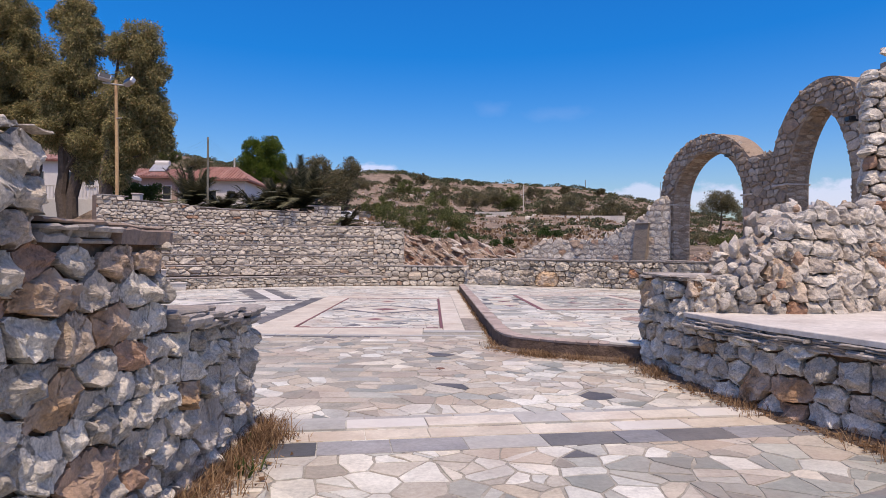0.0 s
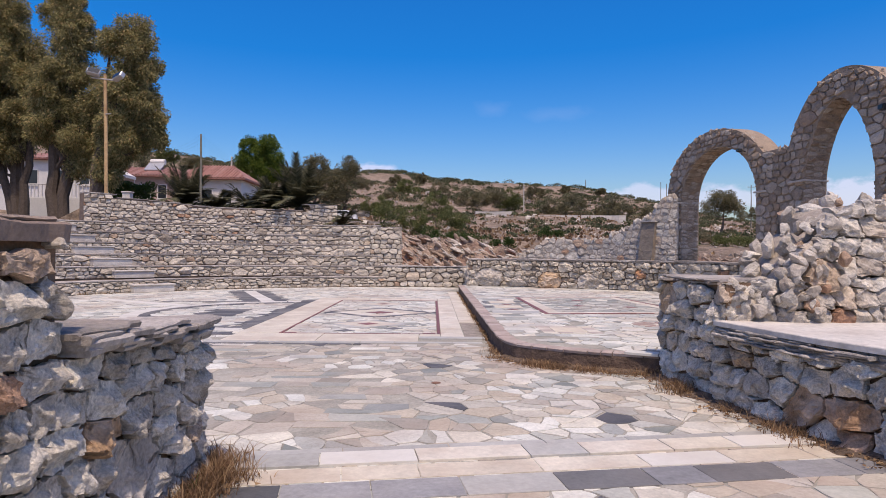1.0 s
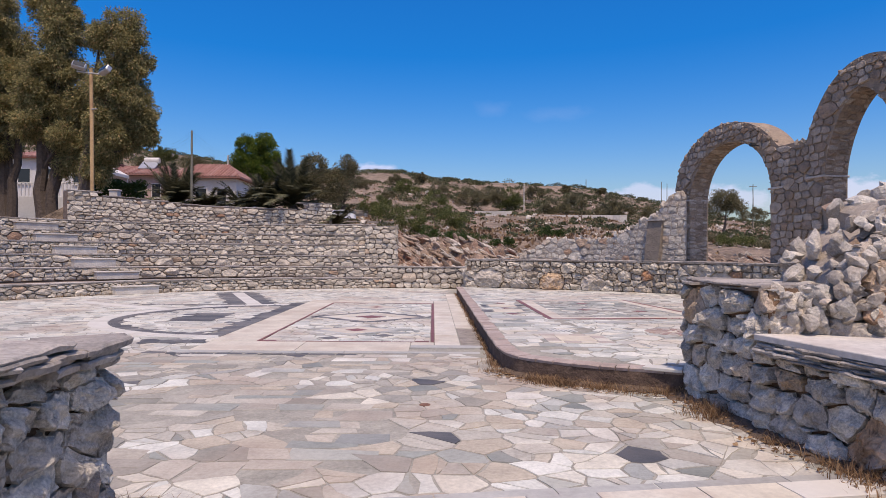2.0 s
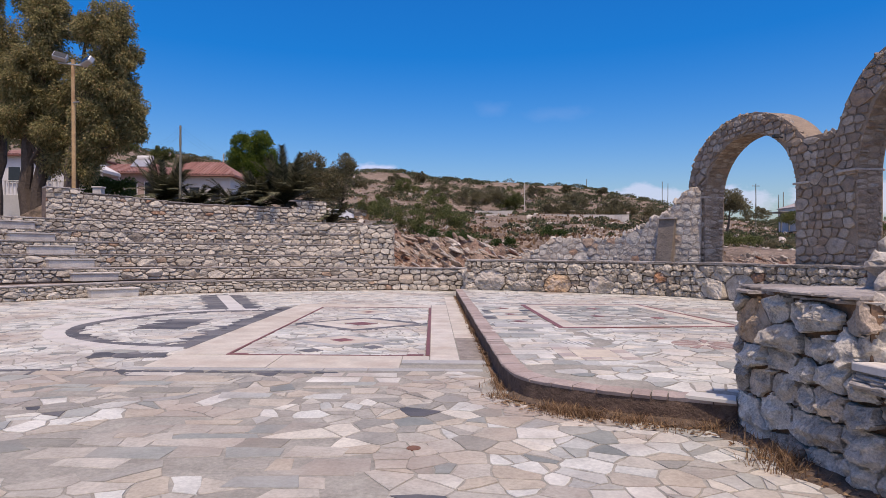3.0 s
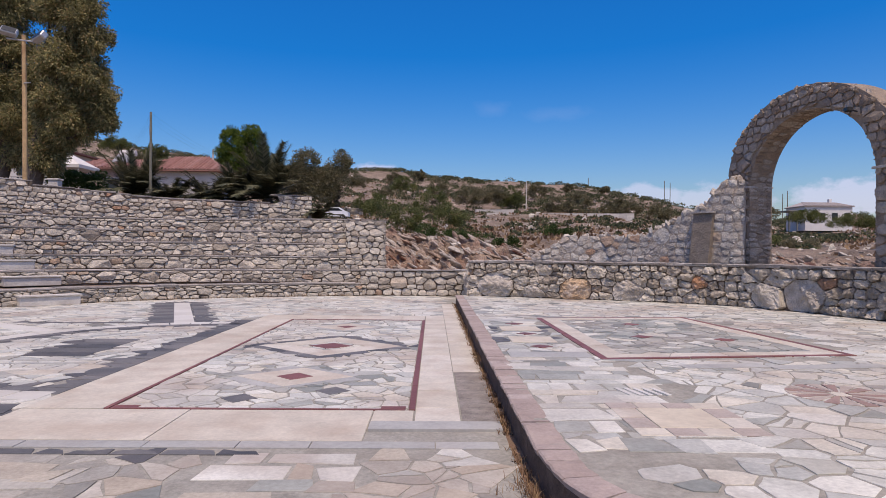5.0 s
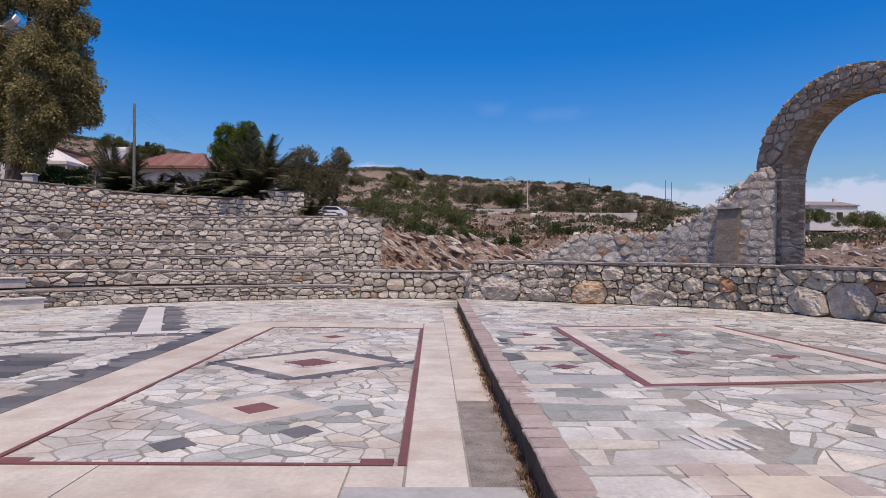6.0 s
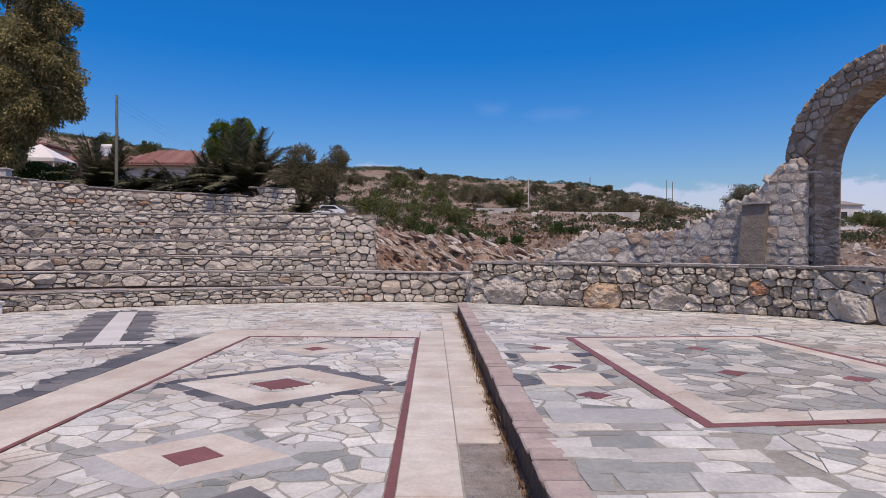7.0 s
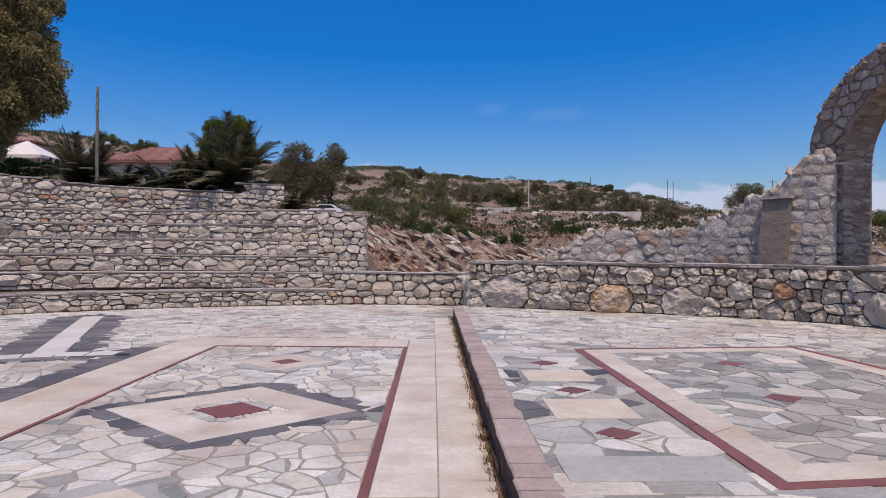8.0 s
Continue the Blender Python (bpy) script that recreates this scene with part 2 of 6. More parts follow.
M["cliff", "island"] = material("ochre_rock", [(0.0, (0.66, 0.59, 0.50)), (0.3, (0.52, 0.43, 0.34)), (0.6, (0.68, 0.62, 0.53)), (0.8, (0.50, 0.38, 0.28)), (0.9, (0.30, 0.16, 0.10)), (1.0, (0.20, 0.09, 0.06))], 0.95, "island", 1.2, 0.7, 1.0, 2.5, 0.6, (0.27, 0.12, 0.065), 0.38)
M["bark"] = material("grey_brown_bark", [(0.0, (0.09, 0.068, 0.052)), (1.0, (0.15, 0.115, 0.09))], 0.95, "object", 6, 0.5, 0.8, 14)
M["eucalyptus"] = material("eucalyptus_leaf", [(0.0, (0.14, 0.14, 0.065)), (0.5, (0.30, 0.275, 0.125)), (0.85, (0.43, 0.36, 0.17)), (1.0, (0.46, 0.31, 0.16))], 0.85, "island", 0.4, 0.35, 0, leaf=0.4)
M["pine"] = material("green_leaf", [(0.0, (0.06, 0.10, 0.02)), (0.6, (0.13, 0.19, 0.035)), (1.0, (0.24, 0.28, 0.055))], 0.6, "island", 0.4, 0.3, 0, leaf=0.4)
M["dark_leaf"] = material("dark_green_leaf", [(0.0, (0.117, 0.117, 0.065)), (0.6, (0.208, 0.189, 0.107)), (1.0, (0.325, 0.267, 0.156))], 0.7, "island", 0.3, 0.3, 0, leaf=0.4)
M["olive_leaf"] = material("olive_green_leaf", [(0.0, (0.07, 0.088, 0.03)), (0.5, (0.14, 0.16, 0.055)), (1.0, (0.24, 0.235, 0.095))], 0.7, "island", 0.3, 0.3, 0, leaf=0.4)
M["palm"] = material("palm_leaf", [(0.0, (0.05, 0.053, 0.03)), (0.6, (0.105, 0.105, 0.058)), (1.0, (0.22, 0.20, 0.12))], 0.5, "island", 0.5, 0.25, 0, leaf=0.25)
M["hedge"] = material("hedge_leaf", [(0.0, (0.04, 0.07, 0.018)), (1.0, (0.09, 0.13, 0.04))], 0.6, "island", 0.5, 0.3, 0, leaf=0.4)
M["scrub"] = material("scrub_leaf", [(0.0, (0.065, 0.078, 0.039)), (0.5, (0.117, 0.130, 0.065)), (0.8, (0.195, 0.195, 0.104)), (1.0, (0.260, 0.195, 0.117))], 0.8, "island", 0.05, 0.4, 0, leaf=0.4)
M["straw"] = material("dry_grass", [(0.0, (0.14, 0.08, 0.045)), (0.5, (0.27, 0.165, 0.095)), (1.0, (0.46, 0.315, 0.18))], 0.85, "island", 3, 0.3, 0, leaf=0.4)
M["paint"] = material("white_house_wall", [(0.0, (0.62, 0.59, 0.55)), (1.0, (0.72, 0.69, 0.65))], 0.85, "object", 0.8, 0.12, 0.2, 12, 0.2, (0.5, 0.44, 0.38), 0.5)
M["pink_paint"] = material("faded_brown_wall", [(0.0, (0.46, 0.33, 0.27)), (1.0, (0.50, 0.37, 0.31))], 0.85, "object", 0.8, 0.2, 0.2, 12)
M["roof"] = material("red_roof_tile", [(0.0, (0.27, 0.125, 0.10)), (0.5, (0.33, 0.17, 0.135)), (1.0, (0.39, 0.235, 0.20))], 0.85, "object", 2, 0.35, 0.4, 8)
M["pale_tile"] = material("pale_grey_roof_tile", [(0.0, (0.36, 0.31, 0.28)), (1.0, (0.46, 0.40, 0.36))], 0.85, "object", 2, 0.3, 0.4, 8)
M["glass"] = material("dark_window_glass", [(0.0, (0.03, 0.035, 0.04)), (1.0, (0.03, 0.035, 0.04))], 0.08, "none", 1, 0.1, 0)
M["tyre"] = material("black_rubber", [(0.0, (0.03, 0.03, 0.03)), (1.0, (0.03, 0.03, 0.03))], 0.8, "none", 5, 0.2, 0)
M["car_paint"] = material("white_car_paint", [(0.0, (0.80, 0.80, 0.80)), (1.0, (0.80, 0.80, 0.80))], 0.25, "none", 1, 0.03, 0)
M["rust"] = material("ochre_painted_steel", [(0.0, (0.52, 0.34, 0.17)), (1.0, (0.52, 0.34, 0.17))], 0.7, "none", 3, 0.35, 0.2, 20, 0.5, (0.25, 0.11, 0.05), 2.5)
M["rust_iron"] = material("rusty_iron", [(0.0, (0.20, 0.10, 0.065)), (1.0, (0.20, 0.10, 0.065))], 0.8, "none", 20, 0.4, 0.4, 60, 0.5, (0.11, 0.06, 0.045), 14)
M["steel"] = material("grey_metal", [(0.0, (0.45, 0.44, 0.43)), (1.0, (0.50, 0.49, 0.48))], 0.45, "object", 4, 0.2, 0.1, 20, metal=0.6)
M["wood"] = material("weathered_pole_wood", [(0.0, (0.17, 0.16, 0.125)), (1.0, (0.22, 0.205, 0.16))], 0.9, "object", 3, 0.4, 0.4, 15)


# ---- building helpers ----
def thing(name, label, category, group="", kind="", at=(0, 0, 0)):
    ob = new(name)
    ob.location = at
    return tagged(ob, label, category, group, kind)


def mesh_of(name, verts, faces, mat, smooth=False):
    me = bpy.data.meshes.new(name)
    me.from_pydata([tuple(v) for v in verts], [], faces)
    me.materials.append(mat)
    if smooth:
        me.shade_smooth()
    return me


def part(name, verts, faces, mat, parent=None, label="", smooth=False):
    """One mesh object from world coordinates, with its origin in its middle, under a thing or a part."""
    v = np.asarray(verts, float)
    c = (v.min(0) + v.max(0)) / 2
    ob = new(name, mesh_of(name, v - c, faces, mat, smooth))
    base = Vector(c)
    if parent:
        ob.parent = parent
        up = parent
        while up:
            base = base - up.location
            up = up.parent
    ob.location = base
    return tagged(ob, label)


def box_arrays(x0, x1, y0, y1, z0, z1, bevel=0.0):
    """A box with its edges cut off by bevel."""
    bm = bmesh.new()
    bmesh.ops.create_cube(bm, size=1)
    for v in bm.verts:
        v.co = Vector(((x0 + x1) / 2 + v.co.x * (x1 - x0), (y0 + y1) / 2 + v.co.y * (y1 - y0), (z0 + z1) / 2 + v.co.z * (z1 - z0)))
    if bevel:
        bmesh.ops.bevel(bm, geom=bm.edges[:], offset=bevel, segments=1, affect="EDGES")
    bm.verts.index_update()
    r = np.array([v.co[:] for v in bm.verts]), [[v.index for v in f.verts] for f in bm.faces]
    bm.free()
    return r


def join(*pieces):
    vs, fs, o = [], [], 0
    for v, f in pieces:
        vs.append(np.asarray(v, float))
        fs += [[i + o for i in q] for q in f]
        o += len(v)
    return np.concatenate(vs), fs


def tube(path, radii, sides=8):
    """A tapered round bar along a path."""
    path = np.asarray(path, float)
    vs, fs = [], []
    for i, p in enumerate(path):
        d = Vector(path[min(i + 1, len(path) - 1)] - path[max(i - 1, 0)]).normalized()
        a = d.orthogonal().normalized() if abs(d.z) < 0.9 else d.cross(Vector((0, 1, 0))).normalized()
        b = d.cross(a)
        for k in range(sides):
            w = 2 * math.pi * k / sides
            vs.append(p + radii[i] * (np.array(a) * math.cos(w) + np.array(b) * math.sin(w)))
    n = len(path)
    for i in range(n - 1):
        for k in range(sides):
            fs.append([i * sides + k, i * sides + (k + 1) % sides, (i + 1) * sides + (k + 1) % sides, (i + 1) * sides + k])
    fs += [list(range(sides))[::-1], [(n - 1) * sides + k for k in range(sides)]]
    return np.array(vs), fs


def prism(poly, z0, z1, cut=0.004):
    """A slab over a flat polygon (counter-clockwise), its upper rim slightly cut off."""
    p = np.asarray(poly, float)
    n, c = len(p), p.mean(0)
    size = np.abs(p - c).max()
    q = c + (p - c) * (1 - min(0.3, cut / max(size, 0.01)))
    v = np.concatenate([np.c_[p, np.full(n, z0)], np.c_[p, np.full(n, z1 - cut * 0.7)], np.c_[q, np.full(n, z1)]])
    f = [[i + a, (i + 1) % n + a, (i + 1) % n + a + n, i + a + n] for a in (0, n) for i in range(n)]
    return v, f + [[2 * n + i for i in range(n)]]


def clip(poly, a, b, c):
    """The part of a convex polygon where a*x + b*y <= c."""
    out = []
    for i, p in enumerate(poly):
        q = poly[(i + 1) % len(poly)]
        dp, dq = a * p[0] + b * p[1] - c, a * q[0] + b * q[1] - c
        if dp <= 0:
            out.append(p)
        if dp * dq < 0:
            s = dp / (dp - dq)
            out.append((p[0] + s * (q[0] - p[0]), p[1] + s * (q[1] - p[1])))
    return out


def cells(seeds, bounds, near=16, size=None):
    """The cell of each seed, all points nearer to it than to any other, cut to the bounds; larger seeds claim more."""
    s = np.asarray(seeds, float)
    wt = np.zeros(len(s)) if size is None else np.asarray(size, float) ** 2
    x0, x1, y0, y1 = bounds
    res = []
    for i, p in enumerate(s):
        d = ((s - p) ** 2).sum(1)
        k = min(near + 1, len(s))
        idx = np.argpartition(d, k - 1)[:k]
        idx = idx[np.argsort(d[idx])]
        poly = [(x0, y0), (x1, y0), (x1, y1), (x0, y1)]
        for j in idx:
            if j == i:
                continue
            q = s[j]
            if len(poly) < 3:
                break
            if size is None and d[j] > 4 * max((v[0] - p[0]) ** 2 + (v[1] - p[1]) ** 2 for v in poly):
                break
            poly = clip(poly, q[0] - p[0], q[1] - p[1], (q @ q - p @ p + wt[i] - wt[j]) / 2)
        res.append(poly if len(poly) >= 3 else None)
    return res


def rubble(u0, u1, v0, v1, w, h, rng, blocks=(), chips=0.4):
    """Cells of random rubble in rough courses, with larger stones strewn among them; the blocks (u, v, size) stay whole."""
    k = h / w
    pts = [(b[0] * k, b[1]) for b in blocks]
    rad = [b[2] * 0.8 for b in blocks]
    for _ in range(int((u1 - u0) * (v1 - v0) / (w * h * 11))):
        q, r = (rng.uniform(u0, u1) * k, rng.uniform(v0 + h * 0.4, v1 - h * 0.4)), h * rng.uniform(0.62, 0.92)
        if all(math.hypot(q[0] - a[0], q[1] - a[1]) > r + b + h * 0.8 for a, b in zip(pts, rad)):
            pts.append(q)
            rad.append(r)
    whole = len(pts)
    fixed, clear = np.array(pts).reshape(-1, 2), np.array(rad)
    y = v0
    while y < v1 + h * 0.3:
        tall = h * rng.uniform(0.72, 1.28)
        x = u0 * k - h * rng.uniform(0, 1)
        while x < u1 * k + h:
            wide = h * rng.uniform(0.55, 1.45)
            q = np.array((x + wide / 2, y + tall / 2)) + rng.uniform(-0.17, 0.17, 2) * h
            x += wide
            if whole and (np.hypot(fixed[:, 0] - q[0], fixed[:, 1] - q[1]) < clear + h * 0.32).any():
                continue
            pts.append(tuple(q))
            rad.append(min(wide, tall) * 0.45 * rng.uniform(0.7, 1.15))
        y += tall
    res = []
    for i, poly in enumerate(cells(pts, (u0 * k, u1 * k, v0, v1), 18, rad)):
        if poly is None:
            continue
        p = np.asarray(poly, float)
        if i >= len(blocks) and rng.random() < chips and len(p) > 3:
            # a corner is knocked off and filled with a chip
            j = int(rng.integers(len(p)))
            f = rng.uniform(0.25, 0.45)
            a = p[j] * (1 - f) + p[j - 1] * f
            b = p[j] * (1 - f) + p[(j + 1) % len(p)] * f
            if rng.random() < 0.6:
                res.append(np.array((a, p[j], b)))
            p = np.concatenate([p[:j], [a, b], p[j + 1:]])
        res.append(p)
    return [p / np.array((k, 1)) for p in res]


def stone_arrays(poly, place, depth, rng, near=False, joint=0.012, worn=0.22, lift=0.46):
    """A split stone over a cell of a wall's face: straight sides and a face broken into a few slanting planes.
    place(u, v, d) gives the point d proud of the face."""
    p = np.asarray(poly, float)
    c = p.mean(0)
    size = np.sqrt(((p - c) ** 2).sum(1)).mean()
    depth = depth * (1 + min(1.2, max(0.0, size - 0.17) * 5))
    p = c + (p - c) * np.maximum(0.55, 1 - joint / np.maximum(np.ptp(p, 0) / 2, 0.01))
    q = np.roll(p, -1, 0)
    p = np.stack([p * (1 - worn) + q * worn, p * worn + q * (1 - worn)], 1).reshape(-1, 2)
    fine = near and (size > 0.19 or near > 1 and size > 0.07)
    for _ in range((near > 0) + bool(fine)):
        q = np.roll(p, -1, 0)
        p = np.stack([p, (p + q) / 2 + rng.normal(0, 0.03 * min(size, 0.16), p.shape)], 1).reshape(-1, 2)
    n = len(p)
    p = p + rng.normal(0, 0.045 * min(size, 0.15), (n, 2))
    off = rng.uniform(-90, 90, 3)
    planes = [(rng.normal(0, 0.13, 2) - np.array((0, lift)), depth * rng.uniform(0.85, 1.15))]
    for k in range(4 if near else 3):
        w = rng.uniform(0, 2 * math.pi)
        planes.append((-np.array((math.cos(w), math.sin(w))) * rng.uniform(0.05, 0.75 if near > 1 else 0.45), depth * rng.uniform(0.9, 1.5 if near > 1 else 1.4)))
    f = 1.5 / max(size, 0.03)
    amp = min(depth, size) * (0.18 if near > 1 else 0.42 if near else 0.28)
    rough = min(0.034, size * 0.24)

    def face(r, rim):
        h = np.min([(r - c) @ g + b for g, b in planes], 0)
        h = np.minimum(h, depth * rim)
        h = h + np.array([amp * (noise.noise(Vector((x * f + off[0], y * f + off[1], off[2]))) + 0.5 * noise.noise(Vector((x * f * 3 + off[1], y * f * 3 + off[2], off[0])))) + 0.02 * near * noise.noise(Vector((x * 16 + off[2], y * 16, off[0]))) for x, y in r])
        if near > 1:
            # pits and ridges of a split face
            h = h - rough * np.array([noise.turbulence(Vector((x * 9 + off[0], y * 11 + off[2], off[1])), 4, True) - 0.45 for x, y in r])
        return np.maximum(h, 0.004)
    vs = [place(p[:, 0], p[:, 1], np.full(n, -0.03))]
    for s, rim in ((1.0, 0.9), (0.97, 1.3), (0.9, 1.6), (0.8, 1.9), (0.68, 2.0), (0.54, 2.0), (0.4, 2.0), (0.25, 2.0), (0.12, 2.0)) if fine and near > 1 else ((1.0, 0.55), (0.95, 0.92), (0.86, 1.2), (0.74, 1.5), (0.6, 1.7), (0.45, 1.9), (0.3, 2.0), (0.15, 2.0)) if fine else ((1.0, 0.55), (0.95, 0.92), (0.80, 1.4), (0.54, 1.8), (0.25, 2.0)) if near else ((0.99, 0.6), (0.84, 1.35)):
        r = c + (p - c) * s
        if near and s < 0.95:
            r = r + rng.normal(0, 0.03 * size, (n, 2))
        vs.append(place(r[:, 0], r[:, 1], face(r, rim)))
    k = len(vs)
    vs.append(place(c[:1], c[1:], face(c[None], 2.0)))
    fs = [[j * n + i, j * n + (i + 1) % n, (j + 1) * n + (i + 1) % n, (j + 1) * n + i] for j in range(k - 1) for i in range(n)]
    fs += [[(k - 1) * n + i, (k - 1) * n + (i + 1) % n, k * n] for i in range(n)]
    return np.concatenate(vs), fs


def stonework(parent, place, u0, u1, v0, v1, w, h, seed, keep=None, depth=0.05, near=False, kind="stone", joint=0.012, limit=290, rank=None, name="stone", blocks=(), worn=0.22, lift=0.46):
    """Rubble facing on a wall: each stone a part of its own up to the limit, in the order of rank, the rest one joined part."""
    rng = np.random.default_rng(seed)
    todo = []
    for poly in rubble(u0, u1, v0, v1, w, h, rng, blocks):
        c = np.mean(poly, 0)
        span = np.ptp(np.array(poly), 0)
        if span.min() < 0.025 or (keep and not keep(c[0], c[1])):
            continue
        if keep:
            # no corner reaches past the wall's outline
            poly = [next((tuple(c + (np.asarray(q) - c) * f) for f in (1.0, 0.85, 0.7, 0.5, 0.3) if keep(*(c + (np.asarray(q) - c) * f))), tuple(c + (np.asarray(q) - c) * 0.15)) for q in poly]
        todo.append((poly, c))
    if rank:
        todo.sort(key=lambda t: rank(t[1][0], t[1][1]))
    rest = []
    for i, (poly, c) in enumerate(todo):
        arr = stone_arrays(poly, place, depth * rng.uniform(0.6, 1.35), rng, near, joint * rng.uniform(0.5, 1.8), worn, lift)
        if i < limit:
            own = [b[3] for b in blocks if len(b) > 3 and math.hypot(b[0] - c[0], b[1] - c[1]) < min(0.16, b[2] * 1.15)]
            part(name, *arr, M[own[0]] if own else M[kind, "object"], parent)
        else:
            rest.append(arr)
    if rest:
        tagged(part(name + "_facing", *join(*rest), M[kind, "island"], parent), "joined grey rubble facing", kind="stuff")


def along(points, normal_side=1):
    """place(u, v, d) for an upright wall face over a line of plan points: u metres along it, v up, d out to its left (side 1) or right."""
    p = np.asarray(points, float)
    seg = np.diff(p, axis=0)
    ln = np.sqrt((seg ** 2).sum(1))
    cum = np.r_[0, np.cumsum(ln)]

    def place(u, v, d):
        u, v, d = np.asarray(u, float), np.asarray(v, float), np.asarray(d, float)
        x, y = np.interp(u, cum, p[:, 0]), np.interp(u, cum, p[:, 1])
        i = np.clip(np.searchsorted(cum, u, "right") - 1, 0, len(seg) - 1)
        nx, ny = -seg[i, 1] / ln[i] * normal_side, seg[i, 0] / ln[i] * normal_side
        return np.stack([x + nx * d, y + ny * d, v], 1)
    place.length = cum[-1]
    return place


def band(points, side, thick, z0, z1, step=0.5, tops=None):
    """An upright wall core over a line of plan points, thick metres deep away from its face; tops(u) may give its height."""
    pl = along(points, side)
    n = max(2, int(pl.length / step) + 1)
    u = np.linspace(0, pl.length, n)
    zt = np.array([tops(a) for a in u]) if tops else np.full(n, z1)
    zb = np.full(n, z0)
    rows = [pl(u, zb, 0 * u), pl(u, zt, 0 * u), pl(u, zt, 0 * u - thick), pl(u, zb, 0 * u - thick)]
    v = np.concatenate(rows)
    f = [[a * n + i, a * n + i + 1, (a + 1) % 4 * n + i + 1, (a + 1) % 4 * n + i] for a in range(4) for i in range(n - 1)]
    return v, f + [[0, n, 2 * n, 3 * n], [n - 1, 4 * n - 1, 3 * n - 1, 2 * n - 1]]


def slabs_along(parent, points, side, z0, thick, out, back, seed, length=0.6, mat="coping", name="coping_slab", rough=0.02, tops=None, vary=(0.75, 1.3)):
    """A row of uneven flat slabs laid along a wall's top."""
    rng = np.random.default_rng(seed)
    pl = along(points, side)
    u = 0.0
    while u < pl.length - 0.08:
        e = min(pl.length, u + length * rng.uniform(0.55, 1.5))
        if pl.length - e < 0.15:
            e = pl.length
        m = max(2, int((e - u) / 0.07))
        uu = np.linspace(u + 0.006, e - 0.006, m + 1)
        o = out + rng.uniform(-rough, rough) + rng.normal(0, rough * 0.5, m + 1)
        b = back + rng.uniform(-rough, rough, m + 1)
        base = z0 if tops is None else tops((u + e) / 2)
        t = thick * rng.uniform(*vary)
        zt = base + t + rng.normal(0, 0.003, m + 1)
        rows = [pl(uu, 0 * uu + base, o - 0.01), pl(uu, zt - 0.01, o), pl(uu, zt, o - 0.012), pl(uu, zt, -b), pl(uu, 0 * uu + base, -b)]
        n, v = m + 1, np.concatenate(rows)
        f = [[a * n + i, a * n + i + 1, (a + 1) % 5 * n + i + 1, (a + 1) % 5 * n + i] for a in range(5) for i in range(m)]
        f += [[a * n for a in range(5)], [a * n + m for a in range(4, -1, -1)]]
        part(name, v, f, M[mat], parent)
        u = e


def leaf_cards(points, normals, length, width, rng, droop=0.0):
    """Small bent leaves at points, as pairs of triangles."""
    n = len(points)
    d = normals + rng.normal(0, 0.6, (n, 3))
    d[:, 2] -= droop
    d /= np.linalg.norm(d, axis=1)[:, None] + 1e-9
    s = np.cross(d, rng.normal(0, 1, (n, 3)))
    s /= np.linalg.norm(s, axis=1)[:, None] + 1e-9
    ll, ww = length * rng.uniform(0.6, 1.4, (n, 1)), width * rng.uniform(0.6, 1.4, (n, 1))
    v = np.stack([points, points + d * ll * 0.5 + s * ww, points + d * ll, points + d * ll * 0.5 - s * ww], 1).reshape(-1, 3)
    return v, [[4 * i, 4 * i + 1, 4 * i + 2, 4 * i + 3] for i in range(n)]


# ---- ground and hillside ----
CX, CY = 0.5, 14.4          # centre of the round seating terraces
DIRS = (-3.0, -0.863, -0.684, -0.47, -0.282, -0.113, 0.057, 0.253, 0.343, 0.43, 0.52, 0.716, 3.0)
CREST = (0.16, 0.158, 0.155, 0.146, 0.132, 0.127, 0.115, 0.094, 0.078, 0.058, 0.048, 0.045, 0.04)
RISE_R = (24, 50, 60, 90, 140, 230, 400, 3000)
RISE = (-0.62, -0.34, 0.19, 0.42, 0.70, 1.0, 0.55, 0.02)
KERB = 0.24


def ground_z(x, y):
    r = math.hypot(x, y - 3)
    if y < 12 and r < 60:
        return -0.12
    a = x / max(y, 1.0)
    e = float(np.interp(a, DIRS, CREST)) * float(np.interp(r, RISE_R, RISE))
    z = 1.5 + e * r
    if y < 12:
        z = min(z, 1.0 + 0.01 * r)
    rough = noise.fractal(Vector((x * 0.035, y * 0.035, 0.3)), 1.0, 2.0, 4)
    z += rough * min(2.2, max(0.0, (r - 48) * 0.022))
    rc = math.hypot(x - CX, y - CY)
    if x < -5.2 and y > 8:
        z = max(z, 3.5 if x > -0.535 * y else 2.72) if rc > 22.3 else -0.12
    elif x < -2.2 and 28 < y < 45:
        z = max(z, 2.4) if y > 31.5 else -0.12
    elif rc < 22:
        z = -0.12
    return z


rings = list(np.arange(1.0, 60.0, 0.8)) + [60 * 1.06 ** k for k in range(68)]
spokes = 260
gv = [(0.0, 3.0, -0.12)]
for r in rings:
    for k in range(spokes):
        # finer spokes towards the hillside ahead
        t = k / spokes
        w = 2 * math.pi * (t - 0.5) - 1.55 * math.sin(2 * math.pi * (t - 0.5)) * -0.45
        x, y = r * math.sin(w), 3 + r * math.cos(w)
        gv.append((x, y, ground_z(x, y)))
gf = [[0, 1 + (k + 1) % spokes, 1 + k] for k in range(spokes)]
for i in range(len(rings) - 1):
    for k in range(spokes):
        a, b = 1 + i * spokes + k, 1 + i * spokes + (k + 1) % spokes
        gf.append([a, b, b + spokes, a + spokes])
ground = new("ground", mesh_of("ground", gv, gf, M["earth"], True))
tagged(ground, "dry brown hillside earth with sparse scrub", "ground", kind="structure")

